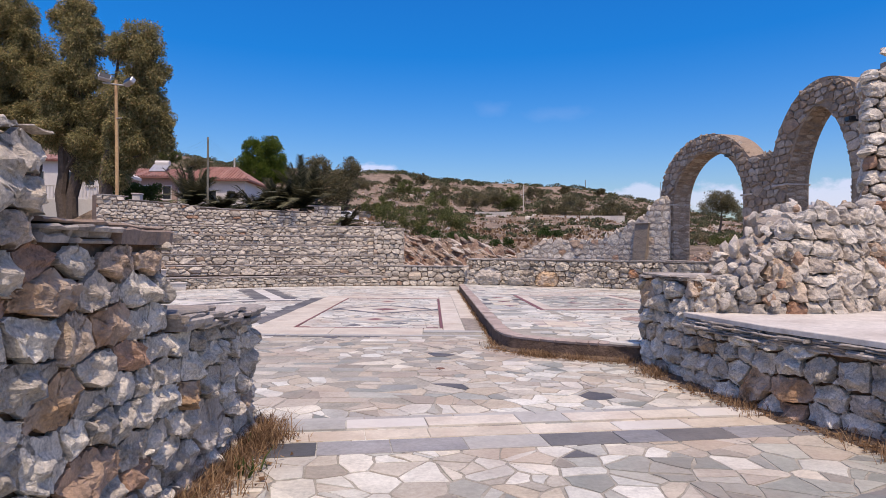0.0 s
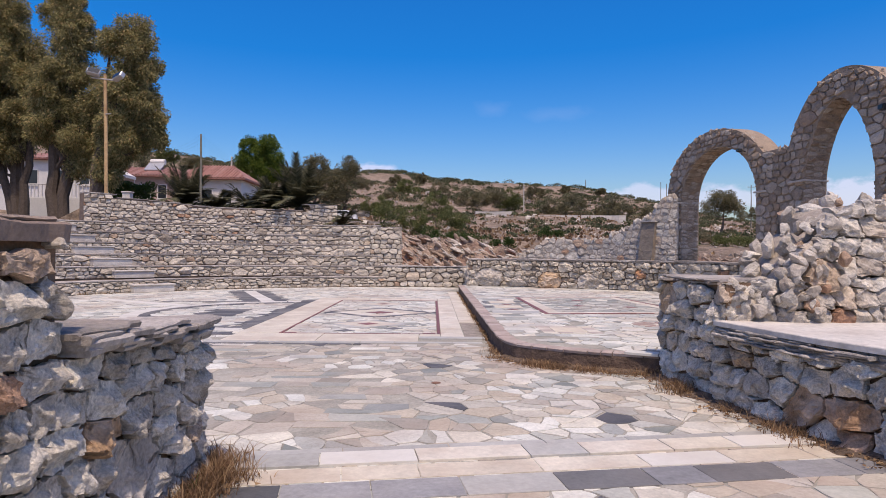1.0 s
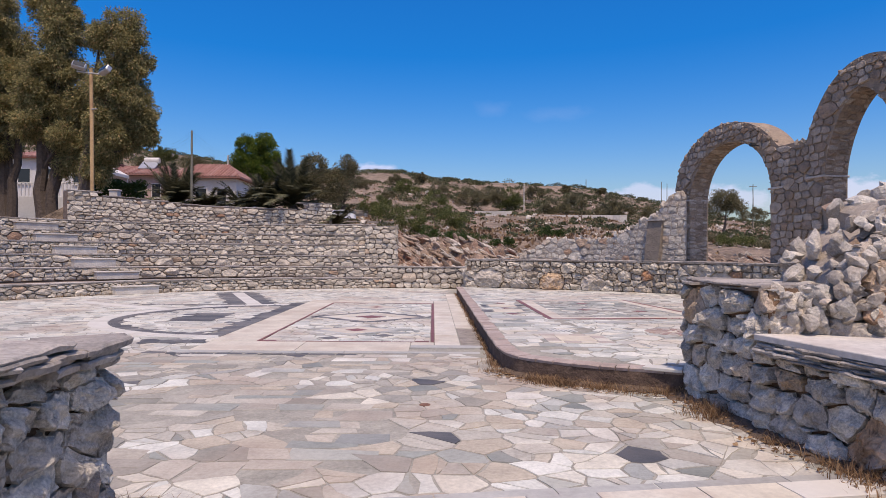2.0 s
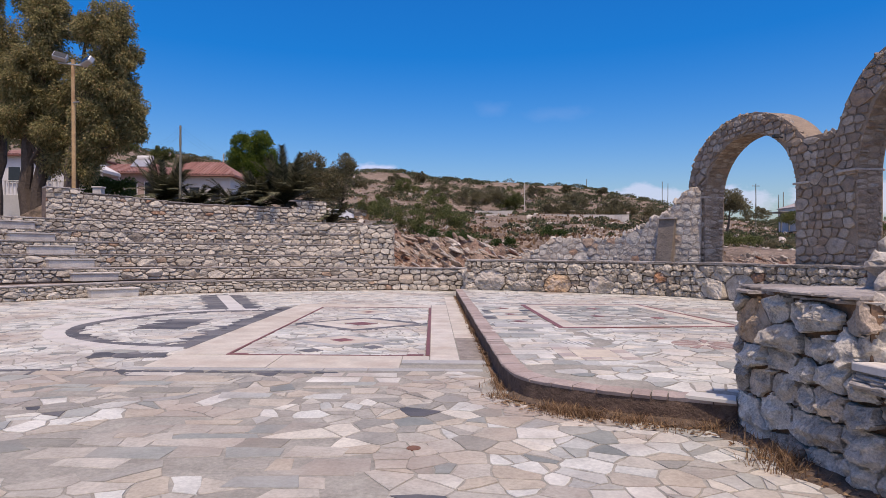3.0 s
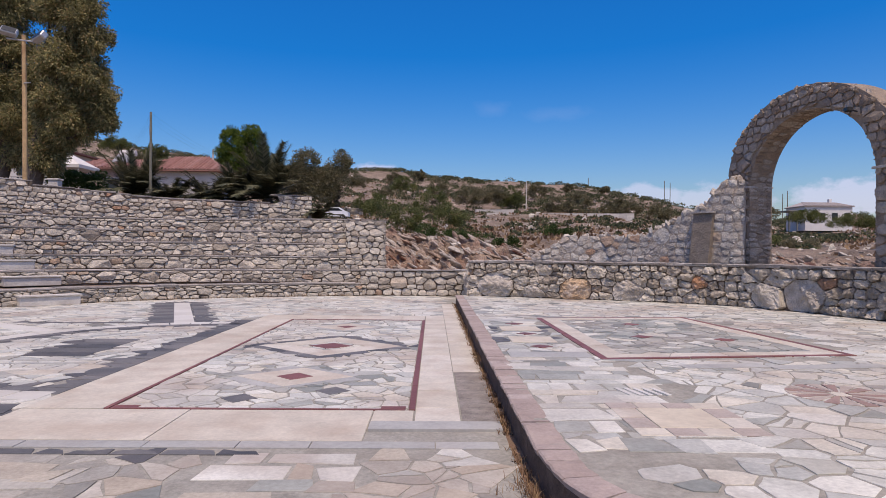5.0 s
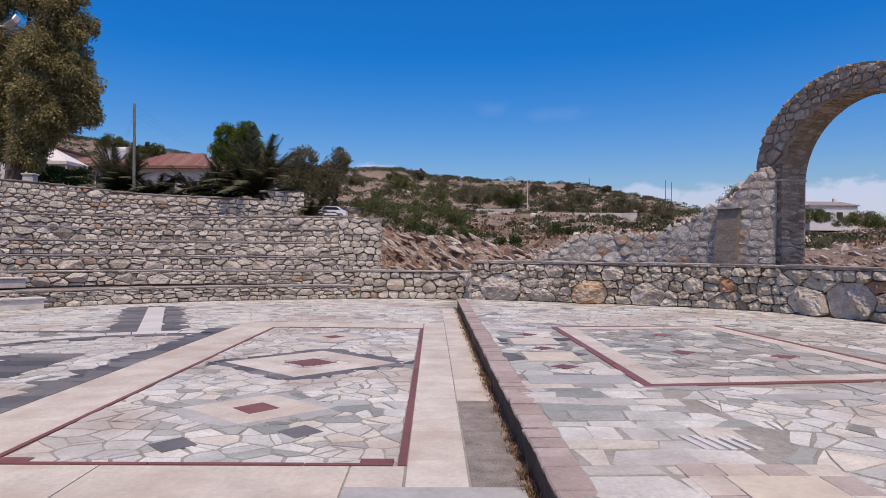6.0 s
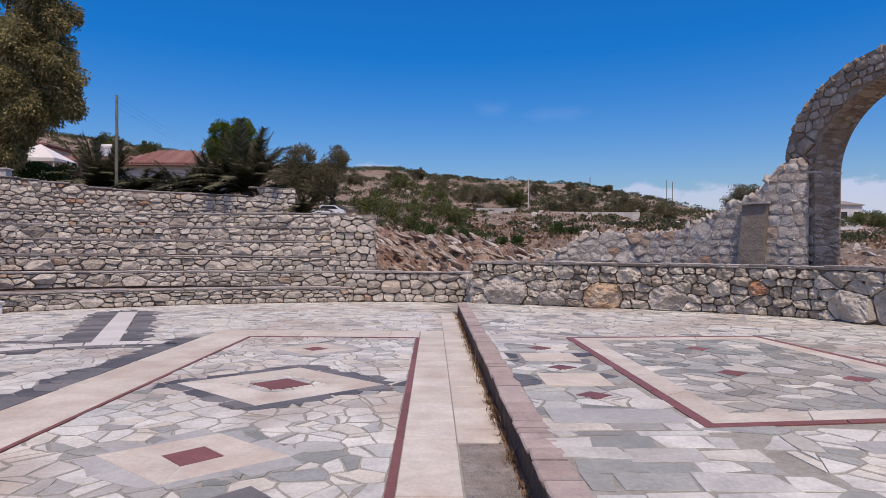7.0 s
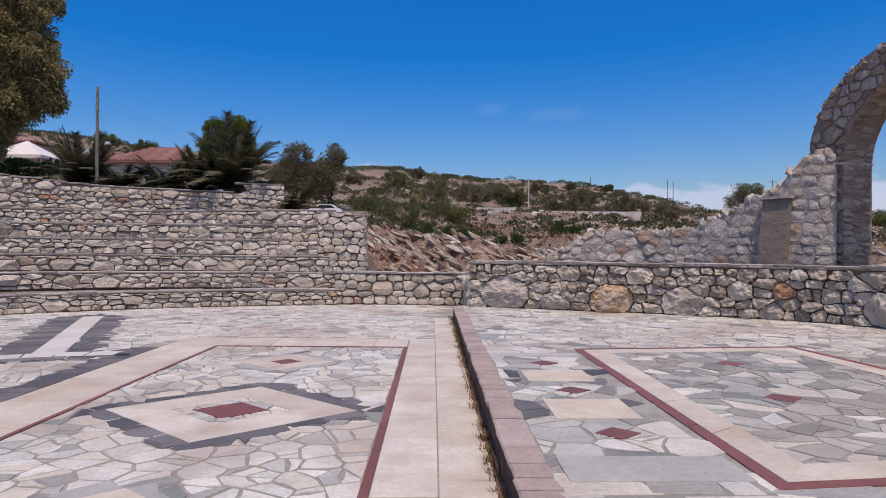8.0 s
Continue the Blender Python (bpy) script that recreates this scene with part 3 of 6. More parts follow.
# ---- court floors ----
FLOOR_Z = 0.0
KERB_PATH = [(1.06, 25.3), (1.06, 20), (1.055, 14), (1.06, 11.2), (1.065, 10.6), (1.10, 10.15), (1.17, 9.86), (1.30, 9.66), (1.54, 9.45), (1.95, 9.17), (2.42, 8.97), (2.90, 8.78)]


def kerb_x(y):
    pts = KERB_PATH[::-1]
    return float(np.interp(y, [p[1] for p in pts], [p[0] for p in pts]))


def kerb_y(x):
    return float(np.interp(x, [p[0] for p in KERB_PATH[2:]], [p[1] for p in KERB_PATH[2:]]))


lower = box_arrays(-16, 3.9, -4, 29.5, -0.1, -0.006)
floor_lower = part("floor", *lower, M["joint"])
tagged(floor_lower, "lower court floor of cracked marble crazy paving", "floor", kind="structure")
up = [(p[0] + 0.10, p[1] + 0.10) for p in KERB_PATH[::-1]] + [(1.2, 25.6), (2.9, 25.1), (5.8, 24.1), (8.2, 22.7), (9.2, 20.5), (10.2, 16.5), (10.6, 12), (6.5, 8.4), (4.4, 7.6), (3.1, 8.0)]
n = len(up)
uv = [(x, y, -0.1) for x, y in up] + [(x, y, KERB - 0.006) for x, y in up]
floor_upper = part("floor", uv, [list(range(n))[::-1], list(range(n, 2 * n))] + [[i, (i + 1) % n, n + (i + 1) % n, n + i] for i in range(n)], M["joint"])
tagged(floor_upper, "raised court floor of marble crazy paving", "floor", kind="structure")


def in_diamond(x, y, c, hx, hy):
    return abs(x - c[0]) / hx + abs(y - c[1]) / hy < 1


def near_line(x, y, a, b, w):
    ax, ay, bx, by = *a, *b
    t = max(0, min(1, ((x - ax) * (bx - ax) + (y - ay) * (by - ay)) / ((bx - ax) ** 2 + (by - ay) ** 2)))
    return math.hypot(x - ax - t * (bx - ax), y - ay - t * (by - ay)) < w


RING = (-3.62, 16.45)


def lower_tone(x, y, rng):
    """Which stone a piece of the lower paving is cut from."""
    if in_diamond(x, y, (-1.25, 16.65), 1.40, 1.28):
        return "slate" if not in_diamond(x, y, (-1.25, 16.65), 1.1, 0.95) else "marble"
    if in_diamond(x, y, (-1.34, 19.22), 0.85, 0.85) or in_diamond(x, y, (-1.28, 14.15), 0.98, 0.8):
        return "grey_marble"
    rr = math.hypot(x - RING[0], y - RING[1])
    if x < -3.6:
        if abs(rr - 3.02) < 0.14 and y < 19.4:
            return "slate"
        if x > -3.92 and 13.3 < y < 20.2:
            return "slate"
        if abs(y - 19.72) < 0.13 and x > -8.2:
            return "slate"
        if -5.5 < x < -4.55 and 15.55 < y < 17.2:
            return "slate"
        if near_line(x, y, (-6.8, 24.8), (-4.72, 19.6), 0.46) and rng.random() < 0.85:
            return "slate"
        if -4.6 < x < -3.5 and 12.2 < y < 12.75:
            return "slate"
    if 11.15 < y < 11.36 and x < 0.2 and rng.random() < 0.6:
        return "slate" if x < -0.9 else "grey_marble"
    if y < 4.75 and x > 0.9 and rng.random() < 0.45 + 0.2 * (x > 1.6):
        return "slate" if rng.random() < 0.06 else "grey_marble"
    if 6.2 < y < 11.3:
        if rng.random() < 0.08:
            return "slate" if rng.random() < 0.12 else "grey_marble"
        if rng.random() < (0.85 if x < 0.7 + 0.15 * (y - 6.2) else 0.25) - 0.3 * (noise.noise(Vector((x * 0.45, y * 0.6, 2))) < -0.2):
            return "dusty_marble"
    if y < 6.2 and rng.random() < 0.4:
        return "dusty_marble"
    return "marble" if rng.random() < 0.95 else "grey_marble"


def upper_tone(x, y, rng):
    if 2.5 < x < 5.8 - 0.078 * (y - 14.4) and 14.3 < y < 19.1:
        return "grey_marble" if rng.random() < 0.8 else "marble"
    for y0 in (15.80, 17.14):
        if 1.33 < x < 2.36 and abs(y - y0) < 0.38:
            return "slate" if abs(x - 1.84) > 0.3 and rng.random() < 0.4 else "grey_marble"
    return "grey_marble" if rng.random() < 0.07 else "marble"


def crazy_paving(floor, bounds, size, z, keep, tone, seed, near_xy, limit=295, joint=0.016):
    """Broken marble pieces fitted together over a floor: those by the camera's way as parts, the others joined by kind of stone."""
    rng = np.random.default_rng(seed)
    x0, x1, y0, y1 = bounds
    seeds, y = [], y0
    while y < y1:
        x = x0 + rng.uniform(0, size)
        while x < x1:
            if keep(x, y):
                seeds.append((x + rng.uniform(-0.5, 0.5) * size, (y + rng.uniform(-0.5, 0.5) * size)))
                if rng.random() < 0.15:
                    seeds.append((x + rng.uniform(-0.5, 0.5) * size, y + rng.uniform(-0.5, 0.5) * size))
            x += size * rng.uniform(0.75, 1.35)
        y += size * 0.92
    found = []
    for poly, s in zip(cells(seeds, bounds), seeds):
        if poly is None:
            continue
        p = np.array(poly)
        c = p.mean(0)
        r = np.sqrt(((p - c) ** 2).sum(1))
        if not keep(*c) or r.max() > size * 1.6 or z > 0.2 and c[1] < 10.6 and not all(keep(*(c + (q - c) * 0.7)) for q in p):
            continue
        found.append((c + (p - c) * np.maximum(0.6, 1 - joint / np.maximum(r, 0.02))[:, None], c))
    shards = []
    for p, c in found:
        # some pieces are broken in two or three
        r = np.sqrt(((p - c) ** 2).sum(1)).max()
        if rng.random() < 0.5 and r > size * 0.42:
            w = rng.uniform(0, math.pi)
            a, b = math.cos(w), math.sin(w)
            d = a * c[0] + b * c[1] + rng.uniform(-0.25, 0.25) * r
            for s in (1, -1):
                half = clip([tuple(q) for q in p], s * a, s * b, s * d - joint * 0.8)
                if len(half) >= 3:
                    h = np.array(half)
                    if np.ptp(h, 0).min() > 0.03:
                        shards.append((h, h.mean(0)))
        else:
            shards.append((p, c))
    found = shards
    found.sort(key=lambda t: math.hypot(t[1][0] - near_xy[0], t[1][1] - near_xy[1]))
    rest = {}
    for i, (p, c) in enumerate(found):
        tn = tone(c[0], c[1], rng)
        q = np.roll(p, -1, 0)
        p = np.stack([p, (p + q) / 2 + rng.normal(0, 0.022, (len(p), 1)) * np.c_[q[:, 1] - p[:, 1], p[:, 0] - q[:, 0]] * 1.6], 1).reshape(-1, 2) + rng.normal(0, 0.003, (2 * len(p), 2))
        arr = prism(p, z - 0.03, z + rng.uniform(-0.003, 0.002), 0.0025)
        if i < limit:
            part("paving_stone", *arr, M[tn, "object"], floor)
        else:
            rest.setdefault(tn, []).append(arr)
    for tn, arrs in rest.items():
        tagged(part("paving_stones", *join(*arrs), M[tn, "island"], floor), {"marble": "pale marble crazy paving", "dusty_marble": "dusty cream marble crazy paving", "grey_marble": "grey marble crazy paving", "slate": "dark slate crazy paving"}[tn], kind="stuff")


def row_zone(x, y):
    return 6.35 < y < 11.15 and -7 < x < -0.35 + 0.5 * noise.noise(Vector((y * 0.9, 3.1, 0))) and noise.noise(Vector((x * 0.8, y * 0.9, 11))) > 0.06


def low_keep(x, y):
    if row_zone(x, y) or -3.5 < x < 1.1 and 11.55 < y < 21.5:
        return False
    if x > 0.98 and y > kerb_y(x) - 0.10 if x > 1.05 else x > 0.99 and y > 10.4:
        return False
    if y > 29.3 or x > 3.75 or x < -14:
        return False
    if math.hypot(x - CX, y - CY) > 14.4 and x < -1:
        return False
    return True


def slab_zone(x, y):
    return 1.3 < x < 2.5 and 10.6 < y < 14.25


def up_keep(x, y):
    if x < kerb_x(y) + 0.2 if y > 10.2 else y < kerb_y(x) + 0.27:
        return False
    if x > 3.0 and y < 8.2 or slab_zone(x, y) or 2.5 < x < 5.8 - 0.078 * (y - 14.4) and 14.2 < y < 19.0:
        return False
    wall_y = float(np.interp(x, (1.4, 2.9, 4.3, 5.7, 7, 8.1, 8.7, 9.2, 9.6, 10), (25.6, 25.1, 24.5, 24.0, 23.2, 22.4, 21, 19.6, 18.3, 14)))
    return y < wall_y and x < 10


def row_paving(floor, z, seed, zone, x0, x1, y0, y1, wide=(0.22, 0.85), tall=(0.13, 0.36), grey=0.16, shift=0.4):
    """Rows of roughly squared marble slabs of uneven size, laid among the broken pieces."""
    rng = np.random.default_rng(seed)
    rest = {}
    y = y0
    while y < y1:
        h = rng.uniform(*tall)
        x = x0 + rng.uniform(0, shift)
        while x < x1:
            w = rng.uniform(*wide)
            if zone(x + w / 2, y + h / 2):
                p = np.array([(x, y), (x + w, y), (x + w, y + h), (x, y + h)]) + rng.normal(0, 0.028, (4, 2))
                c = p.mean(0)
                p = c + (p - c) * np.array((1 - 0.016 / w, 1 - 0.016 / h))
                tn = "slate" if rng.random() < 0.008 else "grey_marble" if rng.random() < grey else "dusty_marble" if z == FLOOR_Z and rng.random() < 0.86 else "marble"
                rest.setdefault(tn, []).append(prism(p, z - 0.03, z + rng.uniform(-0.003, 0.002), 0.004))
            x += w
        y += h
    for tn, arrs in rest.items():
        tagged(part("squared_slabs", *join(*arrs), M[tn, "island"], floor), "roughly squared marble slabs", kind="stuff")


def slab(floor, poly, z, mat, name="inlay_slab", thick=0.03, label=""):
    return part(name, *prism(poly, z - thick, z, 0.003), M[mat], floor, label)


def rect(x0, x1, y0, y1, turn=0.0, about=None):
    p = [(x0, y0), (x1, y0), (x1, y1), (x0, y1)]
    if turn:
        c, s = math.cos(radians(turn)), math.sin(radians(turn))
        ax, ay = about or ((x0 + x1) / 2, (y0 + y1) / 2)
        p = [(ax + (x - ax) * c - (y - ay) * s, ay + (x - ax) * s + (y - ay) * c) for x, y in p]
    return p


def slab_run(floor, x0, x1, y0, y1, z, mat, along_x, length, seed, name="inlay_slab", turn=0.0, about=None, gap=0.004, mats=None):
    """A straight run of cut slabs of uneven length."""
    rng = np.random.default_rng(seed)
    a, end = (x0, x1) if along_x else (y0, y1)
    while a < end - 0.02:
        b = min(end, a + length * rng.uniform(0.7, 1.35))
        if end - b < length * 0.3:
            b = end
        r = (a + gap, b - gap, y0, y1) if along_x else (x0, x1, a + gap, b - gap)
        slab(floor, rect(*r, turn=turn, about=about), z + rng.uniform(-0.0015, 0.0015), mats[rng.integers(len(mats))] if mats else mat, name)
        a = b


def diamond(c, hx, hy):
    return [(c[0] - hx, c[1]), (c[0], c[1] - hy), (c[0] + hx, c[1]), (c[0], c[1] + hy)]


def diamond_ring(floor, c, hx, hy, ix, iy, z, mat, name="diamond_inlay"):
    o, i = diamond(c, hx, hy), diamond(c, ix, iy)
    for k in range(4):
        k2 = (k + 1) % 4
        slab(floor, [o[k], o[k2], i[k2], i[k]], z, mat, name)


Z1 = FLOOR_Z + 0.005
L = floor_lower
# cream frame with a thin dark red line round the diamond field
slab_run(L, -3.5, -2.75, 12.55, 20.58, Z1, "cream", False, 1.1, 1)
slab_run(L, 0.22, 0.63, 12.1, 21.5, Z1, "cream", False, 0.62, 2)
slab_run(L, 0.64, 1.0, 14.5, 25.0, Z1, "cream", False, 0.55, 3)
slab_run(L, -3.5, 0.20, 20.61, 21.5, Z1, "cream", True, 1.2, 4)
slab_run(L, -3.5, -0.18, 11.55, 12.52, Z1, "cream", True, 1.3, 5)
slab(L, rect(-0.17, 0.2, 12.1, 12.52), Z1, "cream")
slab_run(L, -0.17, 0.98, 11.84, 12.09, Z1 + 0.015, "grey", True, 0.9, 6, "grey_slab")
slab_run(L, -3.7, 0.9, 11.36, 11.53, Z1, "grey", True, 0.8, 7, "grey_slab")
patch = part("gritty_patch", *prism(rect(0.65, 1.0, 12.1, 14.48), -0.02, 0.002, 0.003), M["gravel"], L, "worn gritty concrete patch")
for x0, x1, y0, y1 in ((-2.745, -2.70, 12.55, 20.60), (0.15, 0.212, 12.55, 20.60), (-2.69, 0.14, 20.55, 20.60), (-2.69, 0.12, 12.54, 12.585)):
    slab_run(L, x0, x1, y0, y1, Z1 + 0.001, "red", x1 - x0 > 1, 1.2, 8, "red_line")
for x0 in (-2.69, -0.12):
    slab(L, rect(x0, x0 + 0.24, 12.59, 12.68), Z1 + 0.001, "red", "red_line")
# diamonds
def jagged(floor, a, b, w0, w1, z, mat, seed, name="slate_inlay", piece=0.34):
    """A ragged band of broken slate from a to b: its right-hand edge straight, its left-hand edge uneven between w0 and w1."""
    rng = np.random.default_rng(seed)
    a, b = np.array(a, float), np.array(b, float)
    d = (b - a) / np.linalg.norm(b - a)
    nrm = np.array((-d[1], d[0]))
    n = max(2, int(np.linalg.norm(b - a) / piece))
    t = np.linspace(0, np.linalg.norm(b - a), n + 1)
    t[1:-1] += rng.uniform(-0.3, 0.3, n - 1) * piece
    for i in range(n):
        e0, e1 = rng.uniform(w0, w1, 2)
        mid = (t[i] + t[i + 1]) / 2
        slab(floor, [a + d * (t[i] + 0.004), a + d * (t[i + 1] - 0.004), a + d * (t[i + 1] - 0.004 - rng.uniform(0, 0.05)) + nrm * e1, a + d * mid + nrm * rng.uniform(w0, w1), a + d * (t[i] + 0.004 + rng.uniform(0, 0.05)) + nrm * e0], z, mat, name)


def ragged_ring(floor, c, hx, hy, w0, w1, z, mat, seed):
    o = diamond(c, hx, hy)[::-1]
    for k in range(4):
        jagged(floor, o[k], o[(k + 1) % 4], w0, w1, z - 0.0006 * k, mat, seed + k)


ragged_ring(L, (-1.25, 16.65), 1.15, 1.0, 0.12, 0.24, Z1 - 0.001, "slate_cut", 710)
ragged_ring(L, (-1.34, 19.22), 0.63, 0.60, 0.10, 0.19, Z1 - 0.001, "grey", 720)
ragged_ring(L, (-1.28, 14.15), 0.70, 0.57, 0.08, 0.22, Z1 - 0.001, "grey", 730)
jagged(L, (-3.52, 13.15), (-3.52, 20.4), 0.16, 0.42, Z1 - 0.001, "slate_cut", 740)
jagged(L, (-3.6, 19.62), (-8.2, 19.55), -0.20, -0.12, Z1 - 0.001, "slate_cut", 741)
jagged(L, (-7.06, 24.8), (-4.96, 19.65), -0.62, -0.42, Z1 - 0.0016, "slate_cut", 742)
jagged(L, (-4.52, 19.7), (-6.6, 24.9), -0.50, -0.25, Z1 - 0.0022, "slate_cut", 743)
jagged(L, (-4.55, 15.5), (-4.55, 17.25), 0.75, 1.0, Z1 - 0.001, "slate_cut", 744)
jagged(L, (-4.6, 12.25), (-3.55, 12.35), 0.2, 0.45, Z1 - 0.001, "slate_cut", 745)
jagged(L, (-3.7, 11.2), (-0.9, 11.2), 0.06, 0.13, Z1 - 0.001, "slate_cut", 746)
diamond_ring(L, (-1.25, 16.65), 1.15, 1.0, 0.55, 0.48, Z1, "cream")
slab(L, diamond((-1.25, 16.65), 0.34, 0.30), Z1, "red", "diamond_inlay")
for c, hx, hy, q in (((-1.28, 14.15), 0.70, 0.57, 0.22), ((-1.34, 19.22), 0.63, 0.60, 0.2)):
    diamond_ring(L, c, hx, hy, q + 0.01, q + 0.01, Z1, "cream")
    slab(L, diamond(c, q, q), Z1 + 0.001, "red", "diamond_inlay")
for c in ((-1.6, 13.0), (-0.7, 13.37)):
    slab(L, diamond(c, 0.19, 0.2), Z1, "slate_cut", "diamond_inlay")
for k in range(24):
    w0, w1 = radians(97 + k * 7.0), radians(97 + (k + 1) * 7.0 - 0.5)
    r0 = 2.98 - 0.06 * ((k * 7) % 5) / 5
    slab(L, [(RING[0] + r * math.cos(w), RING[1] + r * math.sin(w)) for r, w in ((r0, w0), (3.185, w0), (3.185, w1), (r0 + 0.03, w1))], Z1 - 0.001, "slate_cut", "ring_slab")
# half round figure: a pale ring and a straight pale stripe
for k in range(26):
    w0, w1 = radians(94 + k * 6.8), radians(94 + (k + 1) * 6.8 - 0.4)
    pts = [(RING[0] + r * math.cos(w), RING[1] + r * math.sin(w)) for r, w in ((3.2, w0), (3.55, w0), (3.55, w1), (3.2, w1))]
    slab(L, pts, Z1, "white", "ring_slab")
slab_run(L, -5.96, -5.56, 19.36, 24.95, Z1, "white", False, 1.0, 11, "stripe_slab", turn=22, about=(-5.76, 22.14))
slab_run(L, -10.4, -6.7, 18.0, 18.38, Z1, "white", True, 0.9, 12, "stripe_slab", turn=-31, about=(-6.6, 18.2))
for y0 in (14.9, 15.15):
    slab(L, rect(-5.3, -4.2, y0, y0 + 0.07, turn=3), Z1, "grey", "thin_inlay")
# banded threshold across the near court
BAND = dict(turn=8.3, about=(0.0, 5.4))
slab_run(L, -1.4, 3.3, 5.74, 5.85, Z1, "grey", True, 0.7, 21, "threshold_slab", mats=("grey",), **BAND)
slab_run(L, -1.3, 3.2, 5.45, 5.72, Z1 + 0.012, "white", True, 0.62, 22, "threshold_slab", mats=("white", "cream", "white", "grey"), **BAND)
slab_run(L, -1.35, 3.3, 5.15, 5.41, Z1, "cream", True, 0.68, 23, "threshold_slab", mats=("cream", "white", "cream"), **BAND)
slab_run(L, -1.45, 3.4, 4.80, 5.12, Z1, "grey", True, 0.55, 24, "threshold_slab", mats=("grey", "blue_grey", "blue_grey", "slate_cut", "blue_grey"), **BAND)


U = floor_upper
Z2 = KERB + 0.005
# a field framed in cream and red, its far side narrower than its near side
FIELD = [(2.41, 14.08), (5.80, 14.50), (5.43, 19.25), (2.41, 18.92)]


def inset(d):
    """The field's corners moved inwards by d metres."""
    res = []
    for k in range(4):
        p, a, b = (Vector(FIELD[q % 4]) for q in (k, k - 1, k + 1))
        u, v = (a - p).normalized(), (b - p).normalized()
        res.append(tuple(p + (u + v) * d / abs(u.cross(v))))
    return res


def field_band(d0, d1, mat, name, length):
    o, i = inset(d0), inset(d1)
    for k in range(4):
        k2 = (k + 1) % 4
        n = max(1, round((Vector(o[k2]) - Vector(o[k])).length / length))
        for q in range(n):
            f0, f1 = q / n + (0.004 if q else 0), (q + 1) / n
            at = lambda a, b, f: tuple(Vector(a).lerp(Vector(b), f))
            slab(U, [at(o[k], o[k2], f0), at(o[k], o[k2], f1), at(i[k], i[k2], f1), at(i[k], i[k2], f0)], Z2, mat, name)


field_band(0.0, 0.095, "red", "red_line", 1.1)
field_band(0.10, 0.36, "cream", "inlay_slab", 0.9)
for y0, y1 in ((15.50, 16.11), (16.86, 17.43)):
    slab(U, rect(1.515, 2.165, y0, y1), Z2, "yellow", "square_inlay", label="square pale yellow marble slab")
for c in ((1.86, 15.11), (1.855, 16.46), (1.84, 17.86)):
    slab(U, diamond(c, 0.16, 0.145), Z2 + 0.001, "red", "diamond_inlay")
for c in ((3.95, 17.9), (4.75, 15.9), (3.6, 16.2)):
    slab(U, diamond(c, 0.17, 0.16), Z2, "red", "diamond_inlay")
slab_run(U, 1.33, 2.36, 14.20, 14.62, Z2, "grey", True, 2.0, 33, "grey_slab")
slab_run(U, 1.33, 2.36, 18.3, 18.55, Z2, "grey", True, 2.0, 34, "grey_slab")
slab_run(U, 3.2, 6.0, 13.55, 13.80, Z2, "grey", True, 1.1, 35, "grey_slab", turn=7)
# a peach square within a ring of pink and cream blocks
slab(U, rect(2.05, 2.58, 11.10, 11.67), Z2, "yellow", "square_inlay", label="square pale yellow marble slab")
for k in range(4):
    for q in range(2):
        for x0, x1, y0, y1 in ((1.84 + 0.238 * k, 2.07 + 0.238 * k, 10.90 + 0.78 * q, 11.09 + 0.78 * q),) + (((1.84 + 0.75 * q, 2.04 + 0.75 * q, 11.10 + 0.29 * (k - 1), 11.38 + 0.29 * (k - 1)),) if 0 < k < 3 else ()):
            slab(U, rect(x0, x1, y0, y1), Z2 - 0.001, "pink" if (k + q) % 2 else "cream", "tan_slab")
for k in range(5):
    slab(U, rect(2.12 + k * 0.085, 2.165 + k * 0.085, 12.16, 12.47, turn=12), Z2 + 0.001, "white", "white_bar")
ROS = (4.11, 12.24)
for k in range(18):
    w0, w1 = radians(k * 20 + 2), radians(k * 20 + 17)
    slab(U, [(ROS[0] + r * math.cos(w), ROS[1] + r * math.sin(w)) for r, w in ((0.10, w0), (0.45, w0), (0.45, w1), (0.10, w1))], Z2, "rose" if k % 2 else "pink", "rosette_petal")
slab(U, rect(4.04, 4.18, 12.17, 12.31), Z2, "cream", "rosette_centre")

# a small round rusty cover let into the lower floor
cover = [(0.11 + 0.055 * math.cos(a), 8.21 + 0.055 * math.sin(a)) for a in np.linspace(0, 2 * math.pi, 25)[:-1]]
tagged(part("drain_cover", *prism(cover, -0.02, 0.006, 0.004), M["rust_iron"]), "small round rusty iron cover in the paving", "drain cover")

# ---- kerb between the floors ----
KERB_LINE = [Vector(p) for p in KERB_PATH]
for _ in range(3):
    # the bend is rounded off
    KERB_LINE = [KERB_LINE[0]] + [a.lerp(b, f) for a, b in zip(KERB_LINE, KERB_LINE[1:]) for f in (0.25, 0.75)] + [KERB_LINE[-1]]
KERB_LINE = [tuple(p) for p in KERB_LINE]
kerb = part("kerb", *band(KERB_LINE, -1, 0.22, -0.1, KERB - 0.045, 0.12), M["kerb_face"])
tagged(kerb, "low kerb capped with worn terracotta tiles", "kerb", kind="structure")
slabs_along(kerb, KERB_LINE, -1, KERB - 0.042, 0.042, 0.015, 0.21, 41, 0.26, "terracotta", "kerb_tile", 0.006, None, (0.94, 1.08))

